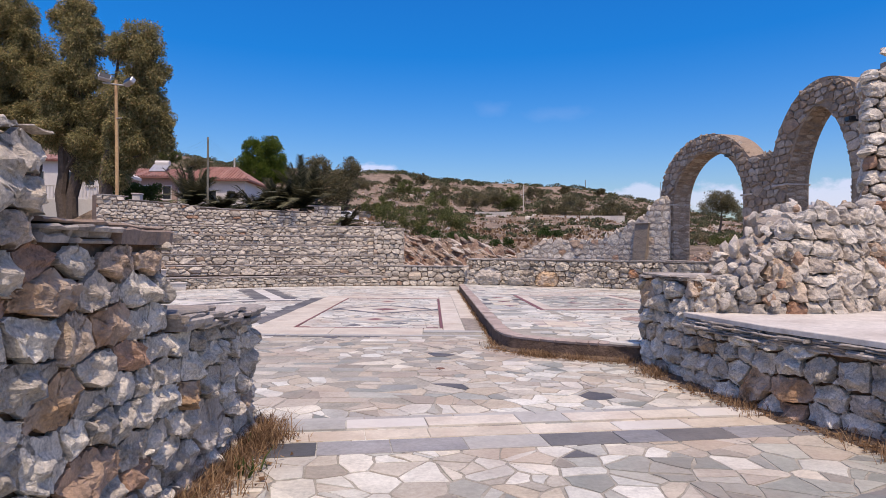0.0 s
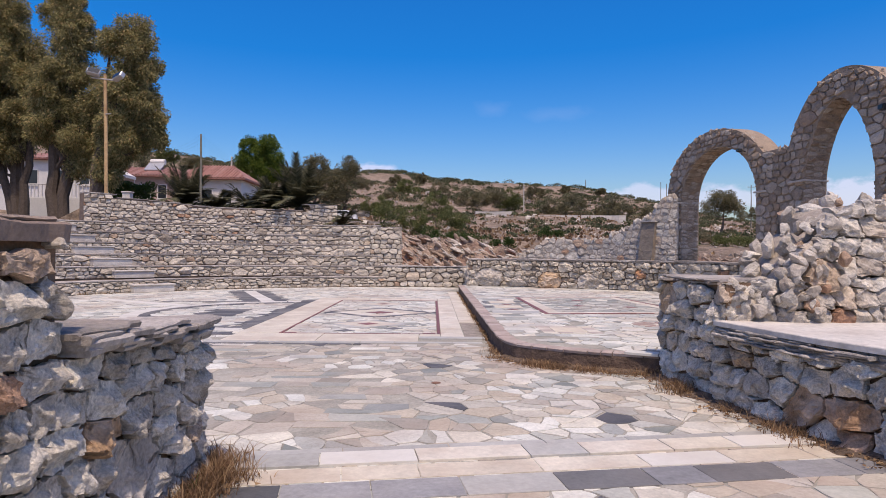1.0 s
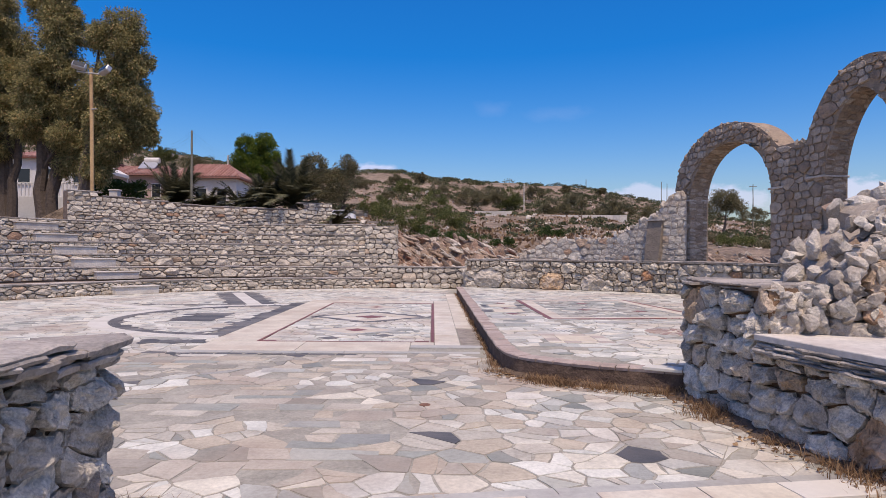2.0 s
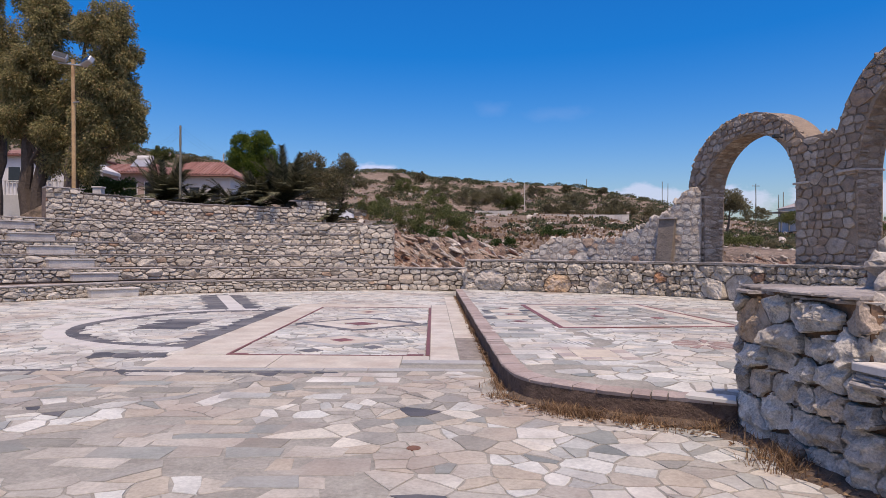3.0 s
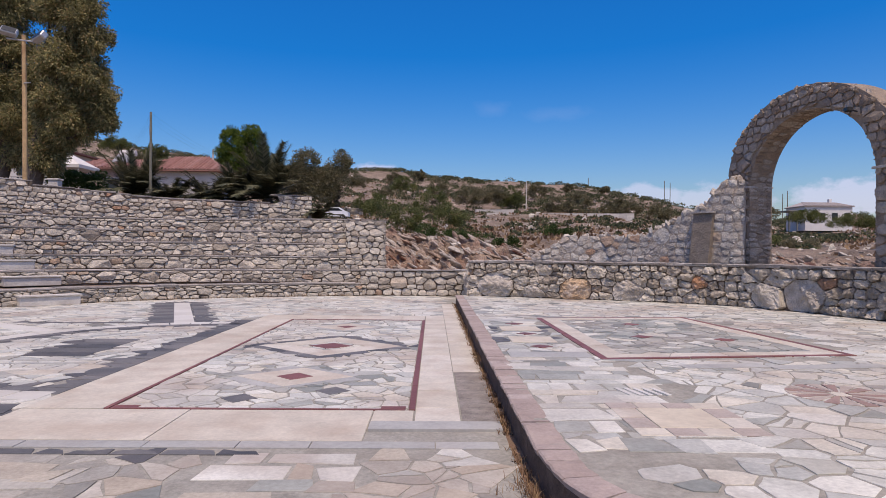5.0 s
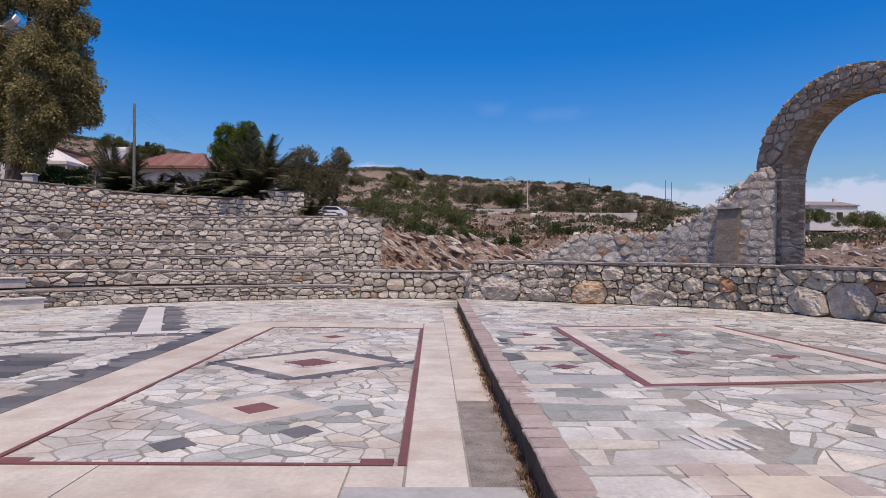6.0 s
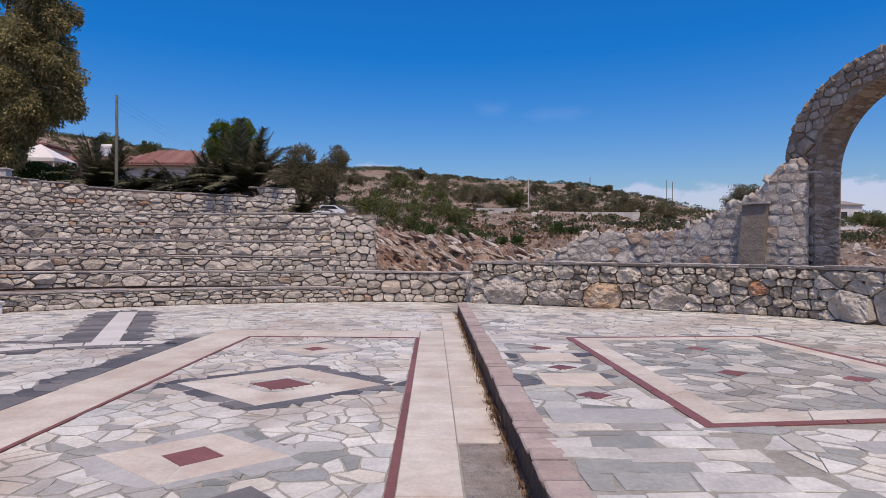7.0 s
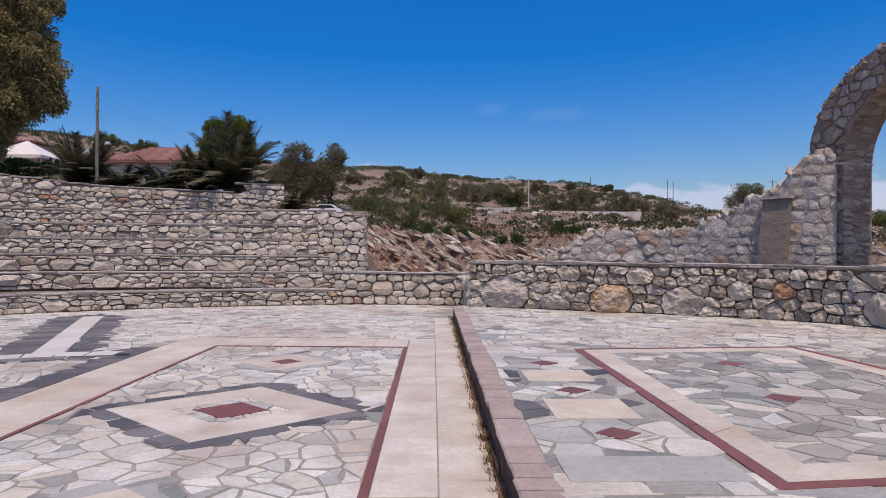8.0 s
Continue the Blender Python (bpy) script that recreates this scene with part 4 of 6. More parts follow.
def rock(name, at, size, seed, mat, parent, squash=0.7, detail=2):
    bm = bmesh.new()
    bmesh.ops.create_icosphere(bm, subdivisions=detail, radius=1)
    off = Vector((seed * 7.13 % 50, seed * 3.7 % 40, seed * 1.9 % 30))
    turn = Euler((seed * 1.3, seed * 2.1, seed * 0.7)).to_matrix()
    cuts = [Vector((math.sin(seed * 1.7 + j * 2.4), math.cos(seed * 2.3 + j * 1.9), math.sin(seed * 0.9 + j * 3.1))).normalized() for j in range(9)]
    vs = []
    for v in bm.verts:
        p = v.co.copy()
        k = 1 + 0.35 * noise.noise(p * 1.1 + off) + 0.12 * noise.noise(p * 3.1 + off)
        for q in cuts:
            over = p.dot(q) - q.length * 0.62
            if over > 0:
                p -= q.normalized() * over
        p = Vector((p.x * 1.15, p.y * 0.9, p.z * squash)) * k
        vs.append(Vector(at) + turn @ p * size)
    arr = np.array([v[:] for v in vs]), [[v.index for v in f.verts] for f in bm.faces]
    bm.free()
    return part(name, *arr, mat, parent)


slab(floor_upper, [(2.5, 8.93), (2.86, 8.72), (2.95, 8.92), (2.62, 9.1)], KERB + 0.02, "white", "corner_slab", label="grey marble slab by the pillar")


# ---- near wall of rough stones beside the way ----
near_wall = thing("rubble_wall", "stepped dry-stone wall of rough grey and ochre rocks", "wall", kind="structure")
FACE = [(-1.72, -3.0), (-1.60, 2.0), (-1.50, 4.2), (-1.47, 5.2), (-1.62, 5.42)]
NW = along(FACE, -1)


def near_top(u):
    y = u - 3.0
    return 2.0 if y < 2.56 else 1.66 if y < 3.69 else 1.17 - (y - 3.65) * 0.08


for a, b, zt in ((0.0, 5.55, 1.92), (5.55, 6.69, 1.56), (6.69, 8.42, 0)):
    uu = np.linspace(a, min(b, NW.length), 8)
    line = NW(uu, 0 * uu, 0 * uu - 0.05)[:, :2]
    part("wall_core", *band(line, -1, 0.30, -0.1, zt, 0.2, None if zt else lambda u: near_top(u + 6.69) - 0.10), M["dark_mortar"], near_wall)
stonework(near_wall, NW, 2.0, NW.length, -0.02, 2.0, 0.25, 0.155, 51, lambda u, v: v < near_top(u) - (0.09 if near_top(u) < 1.3 else 0.09 if near_top(u) < 1.7 else 0.0), 0.042, 2, joint=0.011, worn=0.08, lift=0.85, blocks=((7.27, 0.34, 0.16, "block_stone"), (5.62, 1.33, 0.10, "ochre_stone"), (6.05, 1.17, 0.09, "ochre_stone"), (5.68, 0.86, 0.095, "ochre_stone"), (6.93, 0.60, 0.085, "ochre_stone"), (4.9, 1.2, 0.1, "ochre_stone")))
for a, b, z, ln, th, ou, bk in ((5.54, 6.12, 1.53, 0.16, 0.03, 0.015, 0.3), (5.55, 6.10, 1.558, 0.22, 0.03, 0.0, 0.3), (5.54, 6.1, 1.585, 0.18, 0.024, 0.02, 0.32), (6.1, 6.70, 1.53, 0.7, 0.10, 0.03, 0.32), (5.56, 6.64, 1.615, 0.4, 0.02, 0.005, 0.3)):
    uu = np.linspace(a, b, 9)
    slabs_along(near_wall, NW(uu, 0 * uu, 0 * uu)[:, :2], -1, z, th, ou, bk, 52 + int(z * 100), ln, "brown_coping" if th > 0.07 or z > 1.6 else "coping", "coping_slab", 0.03)
for k in range(4):
    uu = np.linspace(6.70 - 0.02 * k, 8.41, 9)
    slabs_along(near_wall, NW(uu, 0 * uu, 0 * uu)[:, :2], -1, 0, 0.03, 0.085 + 0.02 * (k % 2), 0.33, 57 + k, (0.28, 0.4, 0.33, 0.62)[k], "coping", "coping_slab", 0.03, lambda u, k=k: near_top(u + 6.69) - 0.125 + 0.03 * k)
for k, (u, z, sz) in enumerate(((4.95, 2.0, 0.17), (5.3, 1.96, 0.16), (4.7, 2.08, 0.2), (5.4, 1.86, 0.13))):
    p = NW(np.array([u]), np.array([z]), np.array([-0.1]))[0]
    rock("loose_stone", p, sz, k + 40, M["pale_stone", "object"], near_wall, 0.75, 2)

# ---- bench wall and pillar opposite ----
bench = thing("bench_wall", "low stone bench wall with slate coping, its face in shade", "wall", kind="structure")
BENCH = [(2.92, 8.82), (3.0, 7.35), (3.25, 5.95), (3.62, 4.85), (4.4, 2.4), (5.0, 0.4)]
BW = along(BENCH, -1)
part("wall_core", *band(BW(np.linspace(0, 1.5, 5), np.zeros(5), np.full(5, -0.05))[:, :2], -1, 1.0, -0.1, 1.22, 0.3), M["dark_mortar"], bench)
uu = np.linspace(1.45, BW.length, 14)
part("wall_core", *band(BW(uu, 0 * uu, 0 * uu - 0.05)[:, :2], -1, 0.6, -0.1, 0.77, 0.3), M["dark_mortar"], bench)
stonework(bench, BW, 0.0, BW.length - 2.5, 0.0, 1.26, 0.30, 0.20, 61, lambda u, v: v < (1.20 if u < 1.5 else 0.72), 0.06, 2, joint=0.014, lift=0.8, worn=0.07, blocks=((0.20, 0.95, 0.17, "ochre_stone"), (1.75, 0.52, 0.09, "ochre_stone"), (2.6, 0.22, 0.14, "ochre_stone"), (3.1, 0.26, 0.12, "ochre_stone"), (2.2, 0.48, 0.10), (0.7, 0.72, 0.09, "ochre_stone")))
STEP = along([(2.99, 7.36), (4.0, 7.37)], -1)
stonework(bench, STEP, 0.0, 1.0, 0.80, 1.22, 0.24, 0.17, 66, None, 0.05, 2, lift=0.6, worn=0.08)
END = along([(3.45, 8.86), (2.93, 8.86)], -1)
stonework(bench, END, 0.0, 0.52, 0.15, 1.22, 0.24, 0.19, 62, None, 0.05, 2, worn=0.08)
for z in (1.19, 1.225):
    slabs_along(bench, BENCH[:2], -1, z, 0.024, 0.02, 0.5, 63 + int(z * 1000), 0.26, "coping", "coping_slab", 0.06)
for z in (1.19, 1.228):
    slabs_along(bench, [(3.42, 8.82), (3.5, 7.5)], -1, z, 0.022, 0.0, 0.55, 90 + int(z * 1000), 0.34, "coping", "coping_slab", 0.06)
for k, (x, y, z) in enumerate(((3.05, 7.42, 1.06), (3.2, 7.40, 1.02), (3.36, 7.38, 1.05))):
    rock("loose_stone", (x, y, z), 0.10 + 0.012 * k, k + 77, M["pale_stone", "object"], bench, 0.6, 3)
for z, o in ((0.66, 0.07), (0.685, 0.085), (0.71, 0.075), (0.735, 0.10), (0.76, 0.085)):
    slabs_along(bench, [(3.0, 7.33), *BENCH[2:]], -1, z, 0.025, o, 0.4, 70 + int(z * 1000), 0.42, "coping", "coping_slab", 0.03)
bench_top = part("bench_top", *prism([(2.92, 7.32), (3.17, 5.93), (3.54, 4.82), (4.35, 2.2), (7.5, 2.2), (7.5, 8.6), (5.8, 8.2), (4.6, 7.45)], 0.785, 0.835, 0.01), M["bench"], bench, "pale worn marble bench top")

# ---- ruined wall with rubble behind the bench ----
ruin = thing("ruined_wall", "collapsed pale rubble wall with loose stones", "wall", kind="structure")
RUIN = [(3.05, 7.42), (3.8, 7.40), (4.6, 7.50), (5.8, 8.2), (7.4, 9.3), (9.0, 10.2)]
RW = along(RUIN, -1)


def ruin_top(u):
    return float(np.interp(u, (0, 0.5, 0.75, 1.1, 1.6, 3.0, 5.5, 8), (1.22, 1.30, 1.65, 1.98, 2.15, 2.25, 2.35, 2.3)))


part("wall_core", *band(RW(np.linspace(0.45, RW.length, 20), np.zeros(20), np.full(20, -0.06))[:, :2], -1, 0.9, 0.0, 2, 0.2, lambda u: ruin_top(u + 0.45) - (0.10 if u > 0.85 else 0.26)), M["pale_mortar"], ruin)
RUIN_SLOPE = lambda u, v, d: RW(u, v, np.asarray(d) + 0.22 * np.clip(1.9 - np.asarray(v), 0, 1.2) * np.clip(np.asarray(u) / 1.0, 0, 1))
stonework(ruin, RUIN_SLOPE, 0.0, RW.length, 0.80, 2.4, 0.25, 0.19, 81, lambda u, v: v < ruin_top(u) - 0.02, 0.07, 2, "pale_stone", joint=0.008, worn=0.12, limit=280, rank=lambda u, v: u)

rng = np.random.default_rng(6)
for k in range(44):
    u = rng.uniform(0.15, 1.6)
    p = RW(np.array([u]), np.array([ruin_top(u) - rng.uniform(0.08, 0.35)]), np.array([-rng.uniform(0.0, 0.9)]))[0]
    rock("loose_stone", p, rng.uniform(0.08, 0.14), k + 303, M["pale_stone", "object"], ruin)
rng = np.random.default_rng(5)
for k in range(70):
    u = rng.uniform(0.55, 5.5) if k < 30 else rng.uniform(0.1, 1.2)
    f = rng.uniform(0, 1)
    top = ruin_top(u)
    z = top - f * (top - 0.95)
    p = RW(np.array([u]), np.array([z]), np.array([0.06 + 0.30 * max(0, min(1.2, 1.9 - z)) * min(1, u) + rng.uniform(-0.05, 0.08)]))[0]
    rock("loose_stone", p, rng.uniform(0.04, 0.11), k + 3, M["pale_stone", "object"], ruin)
for k in range(40):
    u = rng.uniform(0.6, 6)
    p = RW(np.array([u]), np.array([ruin_top(u) - 0.06]), np.array([-rng.uniform(0.0, 0.8)]))[0]
    rock("loose_stone", p, rng.uniform(0.06, 0.14), k + 203, M["pale_stone", "object"], ruin)
pier = thing("ruined_pier", "tall broken stone pier standing behind rubble", "pier", kind="structure")
PIER = [(8.25, 12.0), (7.30, 10.55), (9.2, 10.2)]
PW = along(PIER, -1)
part("pier_core", *join(band([(8.35, 12.0), (7.47, 10.6), (9.2, 10.27)], -1, 0.7, -0.1, 4.7, 0.3), box_arrays(8.2, 9.3, 10.6, 11.5, -0.1, 5.05)), M["mortar"], pier)
stonework(pier, PW, 0.0, PW.length, 0.2, 5.05, 0.30, 0.2, 91, lambda u, v: v < 4.7 or u > 1.9, 0.07, True, limit=290, rank=lambda u, v: -v)

# ---- low wall that closes the court ----
low = thing("low_wall", "waist-high curved rubble wall with flat stone coping", "wall", kind="structure")
LOW = [(1.42, 25.25), (2.9, 24.75), (4.3, 24.1), (5.7, 23.6), (6.9, 22.9), (7.9, 22.05), (8.6, 20.8), (9.1, 19.5), (9.5, 18.1), (9.9, 16.2), (10.3, 13.0)]
LW = along(LOW, -1)
uu = np.linspace(0, LW.length, 40)
LCORE = LW(uu, 0 * uu, 0 * uu - 0.04)[:, :2]
part("wall_core", *band(LCORE, -1, 0.36, -0.1, 1.24, 0.3), M["gap_mortar"], low)
stonework(low, LW, 0.0, LW.length, KERB, 1.26, 0.28, 0.205, 101, lambda u, v: v < 1.22, 0.07, 2, "far_stone", joint=0.012, limit=298, rank=lambda u, v: u, worn=0.14, blocks=((0.85, 0.55, 0.45, "block_stone"), (3.15, 0.5, 0.40, "ochre_stone"), (1.95, 0.38, 0.24, "block_stone"), (4.6, 0.5, 0.34, "block_stone"), (5.6, 0.75, 0.2), (6.4, 0.8, 0.13, "ochre_stone"), (9.0, 0.6, 0.42, "block_stone"), (8.1, 0.5, 0.36)))
LEND = along([(1.42, 25.22), (1.50, 28.2)], 1)
stonework(low, LEND, 0.0, LEND.length, 0.0, 1.2, 0.30, 0.21, 102, lambda u, v: v < (1.2 if u < 0.5 else 0.85), 0.06, False, "far_stone")
part("wall_core", *band([(1.47, 25.3), (1.55, 28.2)], 1, 0.35, -0.1, 0.85, 0.4), M["gap_mortar"], low)
slabs_along(low, LOW, -1, 1.245, 0.045, 0.06, 0.44, 103, 0.7, "coping", "coping_slab", 0.025)
slabs_along(low, LOW, -1, 1.215, 0.032, 0.03, 0.3, 104, 0.4, "coping", "coping_slab", 0.03)
low2 = thing("low_wall", "low straight rubble wall with pale coping", "wall", kind="structure")
LOW2 = [(-2.15, 28.5), (0.2, 28.45), (2.6, 28.2)]
L2 = along(LOW2, -1)
part("wall_core", *band([(x, y + 0.04) for x, y in LOW2], -1, 0.4, -0.1, 0.86, 0.5), M["gap_mortar"], low2)
stonework(low2, L2, 0.0, L2.length, 0.0, 0.86, 0.32, 0.22, 105, None, 0.05, False, "far_stone")
slabs_along(low2, LOW2, -1, 0.865, 0.05, 0.06, 0.45, 106, 0.7, "coping", "coping_slab", 0.02)


# ---- round seating terraces ----
OFF = (0.0, 1.9, 2.9, 3.9, 4.9, 5.9)
TOPS = (0.44, 0.88, 1.34, 1.80, 2.25, 2.70)


def terrace_line(off, a0=-78.0, a1=-10.4, step=1.5, squeeze=True):
    pts = []
    for a in np.arange(a0, a1 + 0.01, step).tolist() + [a1]:
        t = min(1.0, max(0.0, (a1 - a) / 30.0))
        t = t * t * (3 - 2 * t)
        r = 14.15 + off * ((0.22 + 0.78 * t) if squeeze else 1.0)
        pts.append((CX + r * math.sin(radians(a)), CY + r * math.cos(radians(a))))
    return pts


base = -0.1
for k, (off, top) in enumerate(zip(OFF, TOPS)):
    tier = thing("terrace_wall", "curved rubble terrace riser with flat stone edging", "terrace", "seating terraces", "structure")
    line = terrace_line(off)
    TL = along(line, -1)
    uu = np.linspace(0, TL.length, 60)
    core = TL(uu, 0 * uu, 0 * uu - 0.03)[:, :2]
    part("wall_core", *band(core, -1, 2.4, -0.1, top - 0.045, 0.4), M["gap_mortar"], tier)
    z0 = 0.0 if k == 0 else TOPS[k - 1]
    start = TL.length * 0.12
    stonework(tier, TL, start, TL.length, z0, top - 0.05, 0.31 if k else 0.28, 0.17 if k else 0.13, 120 + k, None, 0.06, False, "far_stone", joint=0.009, worn=0.10, limit=298, rank=lambda u, v, n=TL.length: n - u)
    slabs_along(tier, line[6:], -1, top - 0.045, 0.05, 0.05, 0.5 if k < 2 else 0.3, 130 + k, 0.8, "coping", "edging_slab", 0.02)
top_wall = thing("terrace_wall", "tall curved rubble wall that crowns the terraces", "terrace", "seating terraces", "structure")
line = terrace_line(7.2, -47.5, -15.2, 1.5, False)
TL = along(line, -1)
crown = lambda u: 3.86 - 0.20 * min(1, max(0, (u - 2.5) / 3)) + (0.34 if u > TL.length - 1.5 else 0.16 if u < 1.2 else 0)
part("wall_core", *band(line, -1, 0.5, -0.1, 3.8, 0.3, lambda u: crown(u) - 0.05), M["gap_mortar"], top_wall)
stonework(top_wall, TL, 0.0, TL.length, 2.6, 4.05, 0.30, 0.165, 140, lambda u, v: v < crown(u) - 0.03, 0.06, False, "far_stone", joint=0.009, worn=0.10, limit=298)
slabs_along(top_wall, line, -1, 3.6, 0.04, 0.04, 0.5, 141, 0.7, "coping", "coping_slab", 0.025, lambda u: crown(u) - 0.04)
end_wall = thing("terrace_wall", "straight rubble wall that ends the terraces", "terrace", "seating terraces", "structure")
EW_LINE = [(-2.72, 28.95), (-1.36, 28.98), (-1.56, 30.5), (-1.98, 33.6)]
EW = along(EW_LINE, -1)
part("wall_core", *band([(-2.72, 29.0), (-1.40, 29.03), (-1.60, 30.5), (-2.02, 33.6)], -1, 0.5, -0.1, 2.55, 0.5), M["gap_mortar"], end_wall)
stonework(end_wall, EW, 0.0, EW.length, 0.85, 2.6, 0.30, 0.19, 150, None, 0.055, False, "far_stone", joint=0.008)
slabs_along(end_wall, EW_LINE, -1, 2.56, 0.05, 0.05, 0.5, 151, 0.7, "coping", "coping_slab", 0.02)
# pale steps up the terraces
for k in range(6):
    a = -48.4 + (0, 0.5, -0.9, -1.8, -2.7, -3.6)[k]
    r = 14.15 + OFF[k] - 0.18
    zb = 0.0 if k == 0 else TOPS[k - 1]
    step = thing("terrace_step", "pale plastered step block against the terrace", "step", "terrace steps", at=(CX + r * math.sin(radians(a)), CY + r * math.cos(radians(a)), zb))
    step.rotation_euler.z = radians(-a)
    h = (TOPS[k] - zb) * 0.62
    v, f = box_arrays(-0.72, 0.72, -0.2, 0.25, 0.0, h - 0.03, 0.012)
    ob = new("block", mesh_of("block", v, f, M["plaster"]))
    ob.parent = step
    v, f = box_arrays(-0.75, 0.75, -0.24, 0.25, h - 0.03, h + 0.015, 0.008)
    ob = new("tread", mesh_of("tread", v, f, M["plaster"]))
    ob.parent = step

# ---- arcade of two arches ----
arcade = thing("arcade", "ruined stone arcade with two round arches", "arcade", kind="structure")
A0, AD, AN, AT = np.array((9.05, 23.88)), np.array((0.156, -0.988)), np.array((-0.988, -0.156)), 0.70
# for each arch: middle, springing height, rise, half width, two powers of its curve; then its outer curve's middle, height, rise, half widths
ARCHES = ((2.15, 3.3, 1.76, 2.05, 2.0, 0.5), (7.30, 3.5, 2.0, 1.12, 1.7, 0.62))
OUTER = ((1.9, 3.5, 2.18, 2.82, 2.92), (7.4, 3.5, 2.72, 1.97, 2.1))


def arc_in(s):
    for sc, zs, rise, a, p1, p2 in ARCHES:
        q = abs(s - sc) / a
        if q < 1:
            return zs + rise * (1 - q ** p1) ** p2
    return None


def arc_out(s):
    z = 3.3
    for sc, zs, rise, a, b in OUTER:
        q = (sc - s) / a if s < sc else (s - sc) / b
        if q < 1:
            z = max(z, zs + rise * math.sqrt(1 - q * q))
    if 4.2 < s < 5.9:
        z = max(z, 4.55)
    if s > 8.8:
        z = max(z, 4.6)
    return z


def arcade_place(u, v, d):
    u, v, d = (np.asarray(q, float) for q in (u, v, d))
    p = A0[None] + u[:, None] * AD + d[:, None] * AN
    return np.c_[p, v]


def solid(s, z):
    i = arc_in(s)
    return -0.85 < s < 10.6 and z < arc_out(s) - 0.03 and (i is None or z > i + 0.02)


def column(s0, s1, zb0, zb1, zt0, zt1):
    d = -0.03
    f = arcade_place([s0, s1, s1, s0], [zb0, zb1, zt1, zt0], [d] * 4)
    b = arcade_place([s0, s1, s1, s0], [zb0, zb1, zt1, zt0], [-AT] * 4)
    return np.concatenate([f, b]), [[3, 2, 1, 0], [4, 5, 6, 7], [0, 1, 5, 4], [2, 3, 7, 6], [1, 2, 6, 5], [3, 0, 4, 7]]


cols = []
for s0, s1 in ((-0.85, 0.1), (4.2, 6.18), (8.42, 10.6)):
    ss = np.linspace(s0, s1, 14)
    for a, b in zip(ss, ss[1:]):
        cols.append(column(a, b, -0.1, -0.1, arc_out(a), arc_out(b)))
for sc, zs, rise, hw, *_ in ARCHES:
    ss = sc + hw * np.sin(np.linspace(-math.pi / 2, math.pi / 2, 41))
    for a, b in zip(ss, ss[1:]):
        za, zb = arc_in(a) or zs, arc_in(b) or zs
        cols.append(column(a, b, za, zb, arc_out(a), arc_out(b)))
part("arcade_core", *join(*cols), M["tan_mortar"], arcade)
stonework(arcade, arcade_place, -0.85, 10.6, 0.2, 6.4, 0.29, 0.19, 160, solid, 0.022, False, "arch_stone", joint=0.018, limit=298, rank=lambda u, v: u, worn=0.18, lift=0.45)
for q, (sc, zs, rise, hw, *_) in enumerate(ARCHES):
    ss = sc + hw * np.sin(np.linspace(-math.pi / 2, math.pi / 2, 60))
    prof = [(ss[0], 0.2)] + [(s, arc_in(s) or zs) for s in ss] + [(ss[-1], 0.2)]
    prof = np.array(prof)
    seg = np.diff(prof, axis=0)
    cum = np.r_[0, np.cumsum(np.sqrt((seg ** 2).sum(1)))]

    def soffit(u, v, d, prof=prof, seg=seg, cum=cum):
        u, v, d = (np.asarray(w, float) for w in (u, v, d))
        s, z = np.interp(u, cum, prof[:, 0]), np.interp(u, cum, prof[:, 1])
        i = np.clip(np.searchsorted(cum, u, "right") - 1, 0, len(seg) - 1)
        ln = np.sqrt((seg[i] ** 2).sum(1))
        ns, nz = seg[i, 1] / ln, -seg[i, 0] / ln
        return arcade_place(s + ns * d, z + nz * d, -v)
    stonework(arcade, soffit, 0.0, cum[-1], 0.0, AT, 0.13, 0.27, 170 + q, None, 0.025, False, "arch_stone", joint=0.022, limit=200, worn=0.2, lift=0.0)

rng = np.random.default_rng(175)
for k in range(120):
    # rough edge stones along the outer curve of the arches
    u = rng.uniform(-0.8, 9.2) if k < 85 else rng.uniform(-0.85, 0.6)
    p = arcade_place([u], [arc_out(u) - 0.05], [-rng.uniform(0.02, 0.14)])[0]
    rock("edge_stone", p, rng.uniform(0.05, 0.12), k + 703, M["arch_stone", "object"], arcade, 0.7)

# flat impost slabs where the arches spring
for s0, s1, z in ((-0.28, 0.12, 3.36), (4.16, 4.75, 3.36), (5.6, 6.22, 3.5)):
    v, f = box_arrays(s0, s1, -AT - 0.03, 0.05, z, z + 0.055, 0.008)
    part("impost_slab", arcade_place(v[:, 0], v[:, 2], v[:, 1]), f, M["coping"], arcade)

# ---- broken wall that runs from the arcade to the court's end ----
broken = thing("broken_wall", "sloping broken wall of pale mortared rubble", "wall", kind="structure")
BROKEN = [(2.6, 29.9), (3.6, 29.4), (5.0, 28.6), (6.1, 27.7), (7.0, 26.6), (7.7, 25.6), (8.3, 24.75), (8.75, 24.1), (9.03, 23.9)]
BR = along(BROKEN, -1)


def broken_top(u):
    x = BR(np.array([u]), np.array([0]), np.array([0]))[0][0]
    rise = float(np.interp(x, (2.6, 3.6, 4.3, 4.65, 4.93, 7.1, 7.3, 7.62, 8.0, 8.28, 8.4, 8.58, 9.0), (1.2, 1.4, 1.66, 1.95, 2.19, 2.20, 2.44, 2.62, 2.88, 3.1, 3.4, 3.66, 3.78)))
    return rise if x < 7.1 else rise + 0.10 * noise.noise(Vector((u * 2.6, 4.2, 0)))


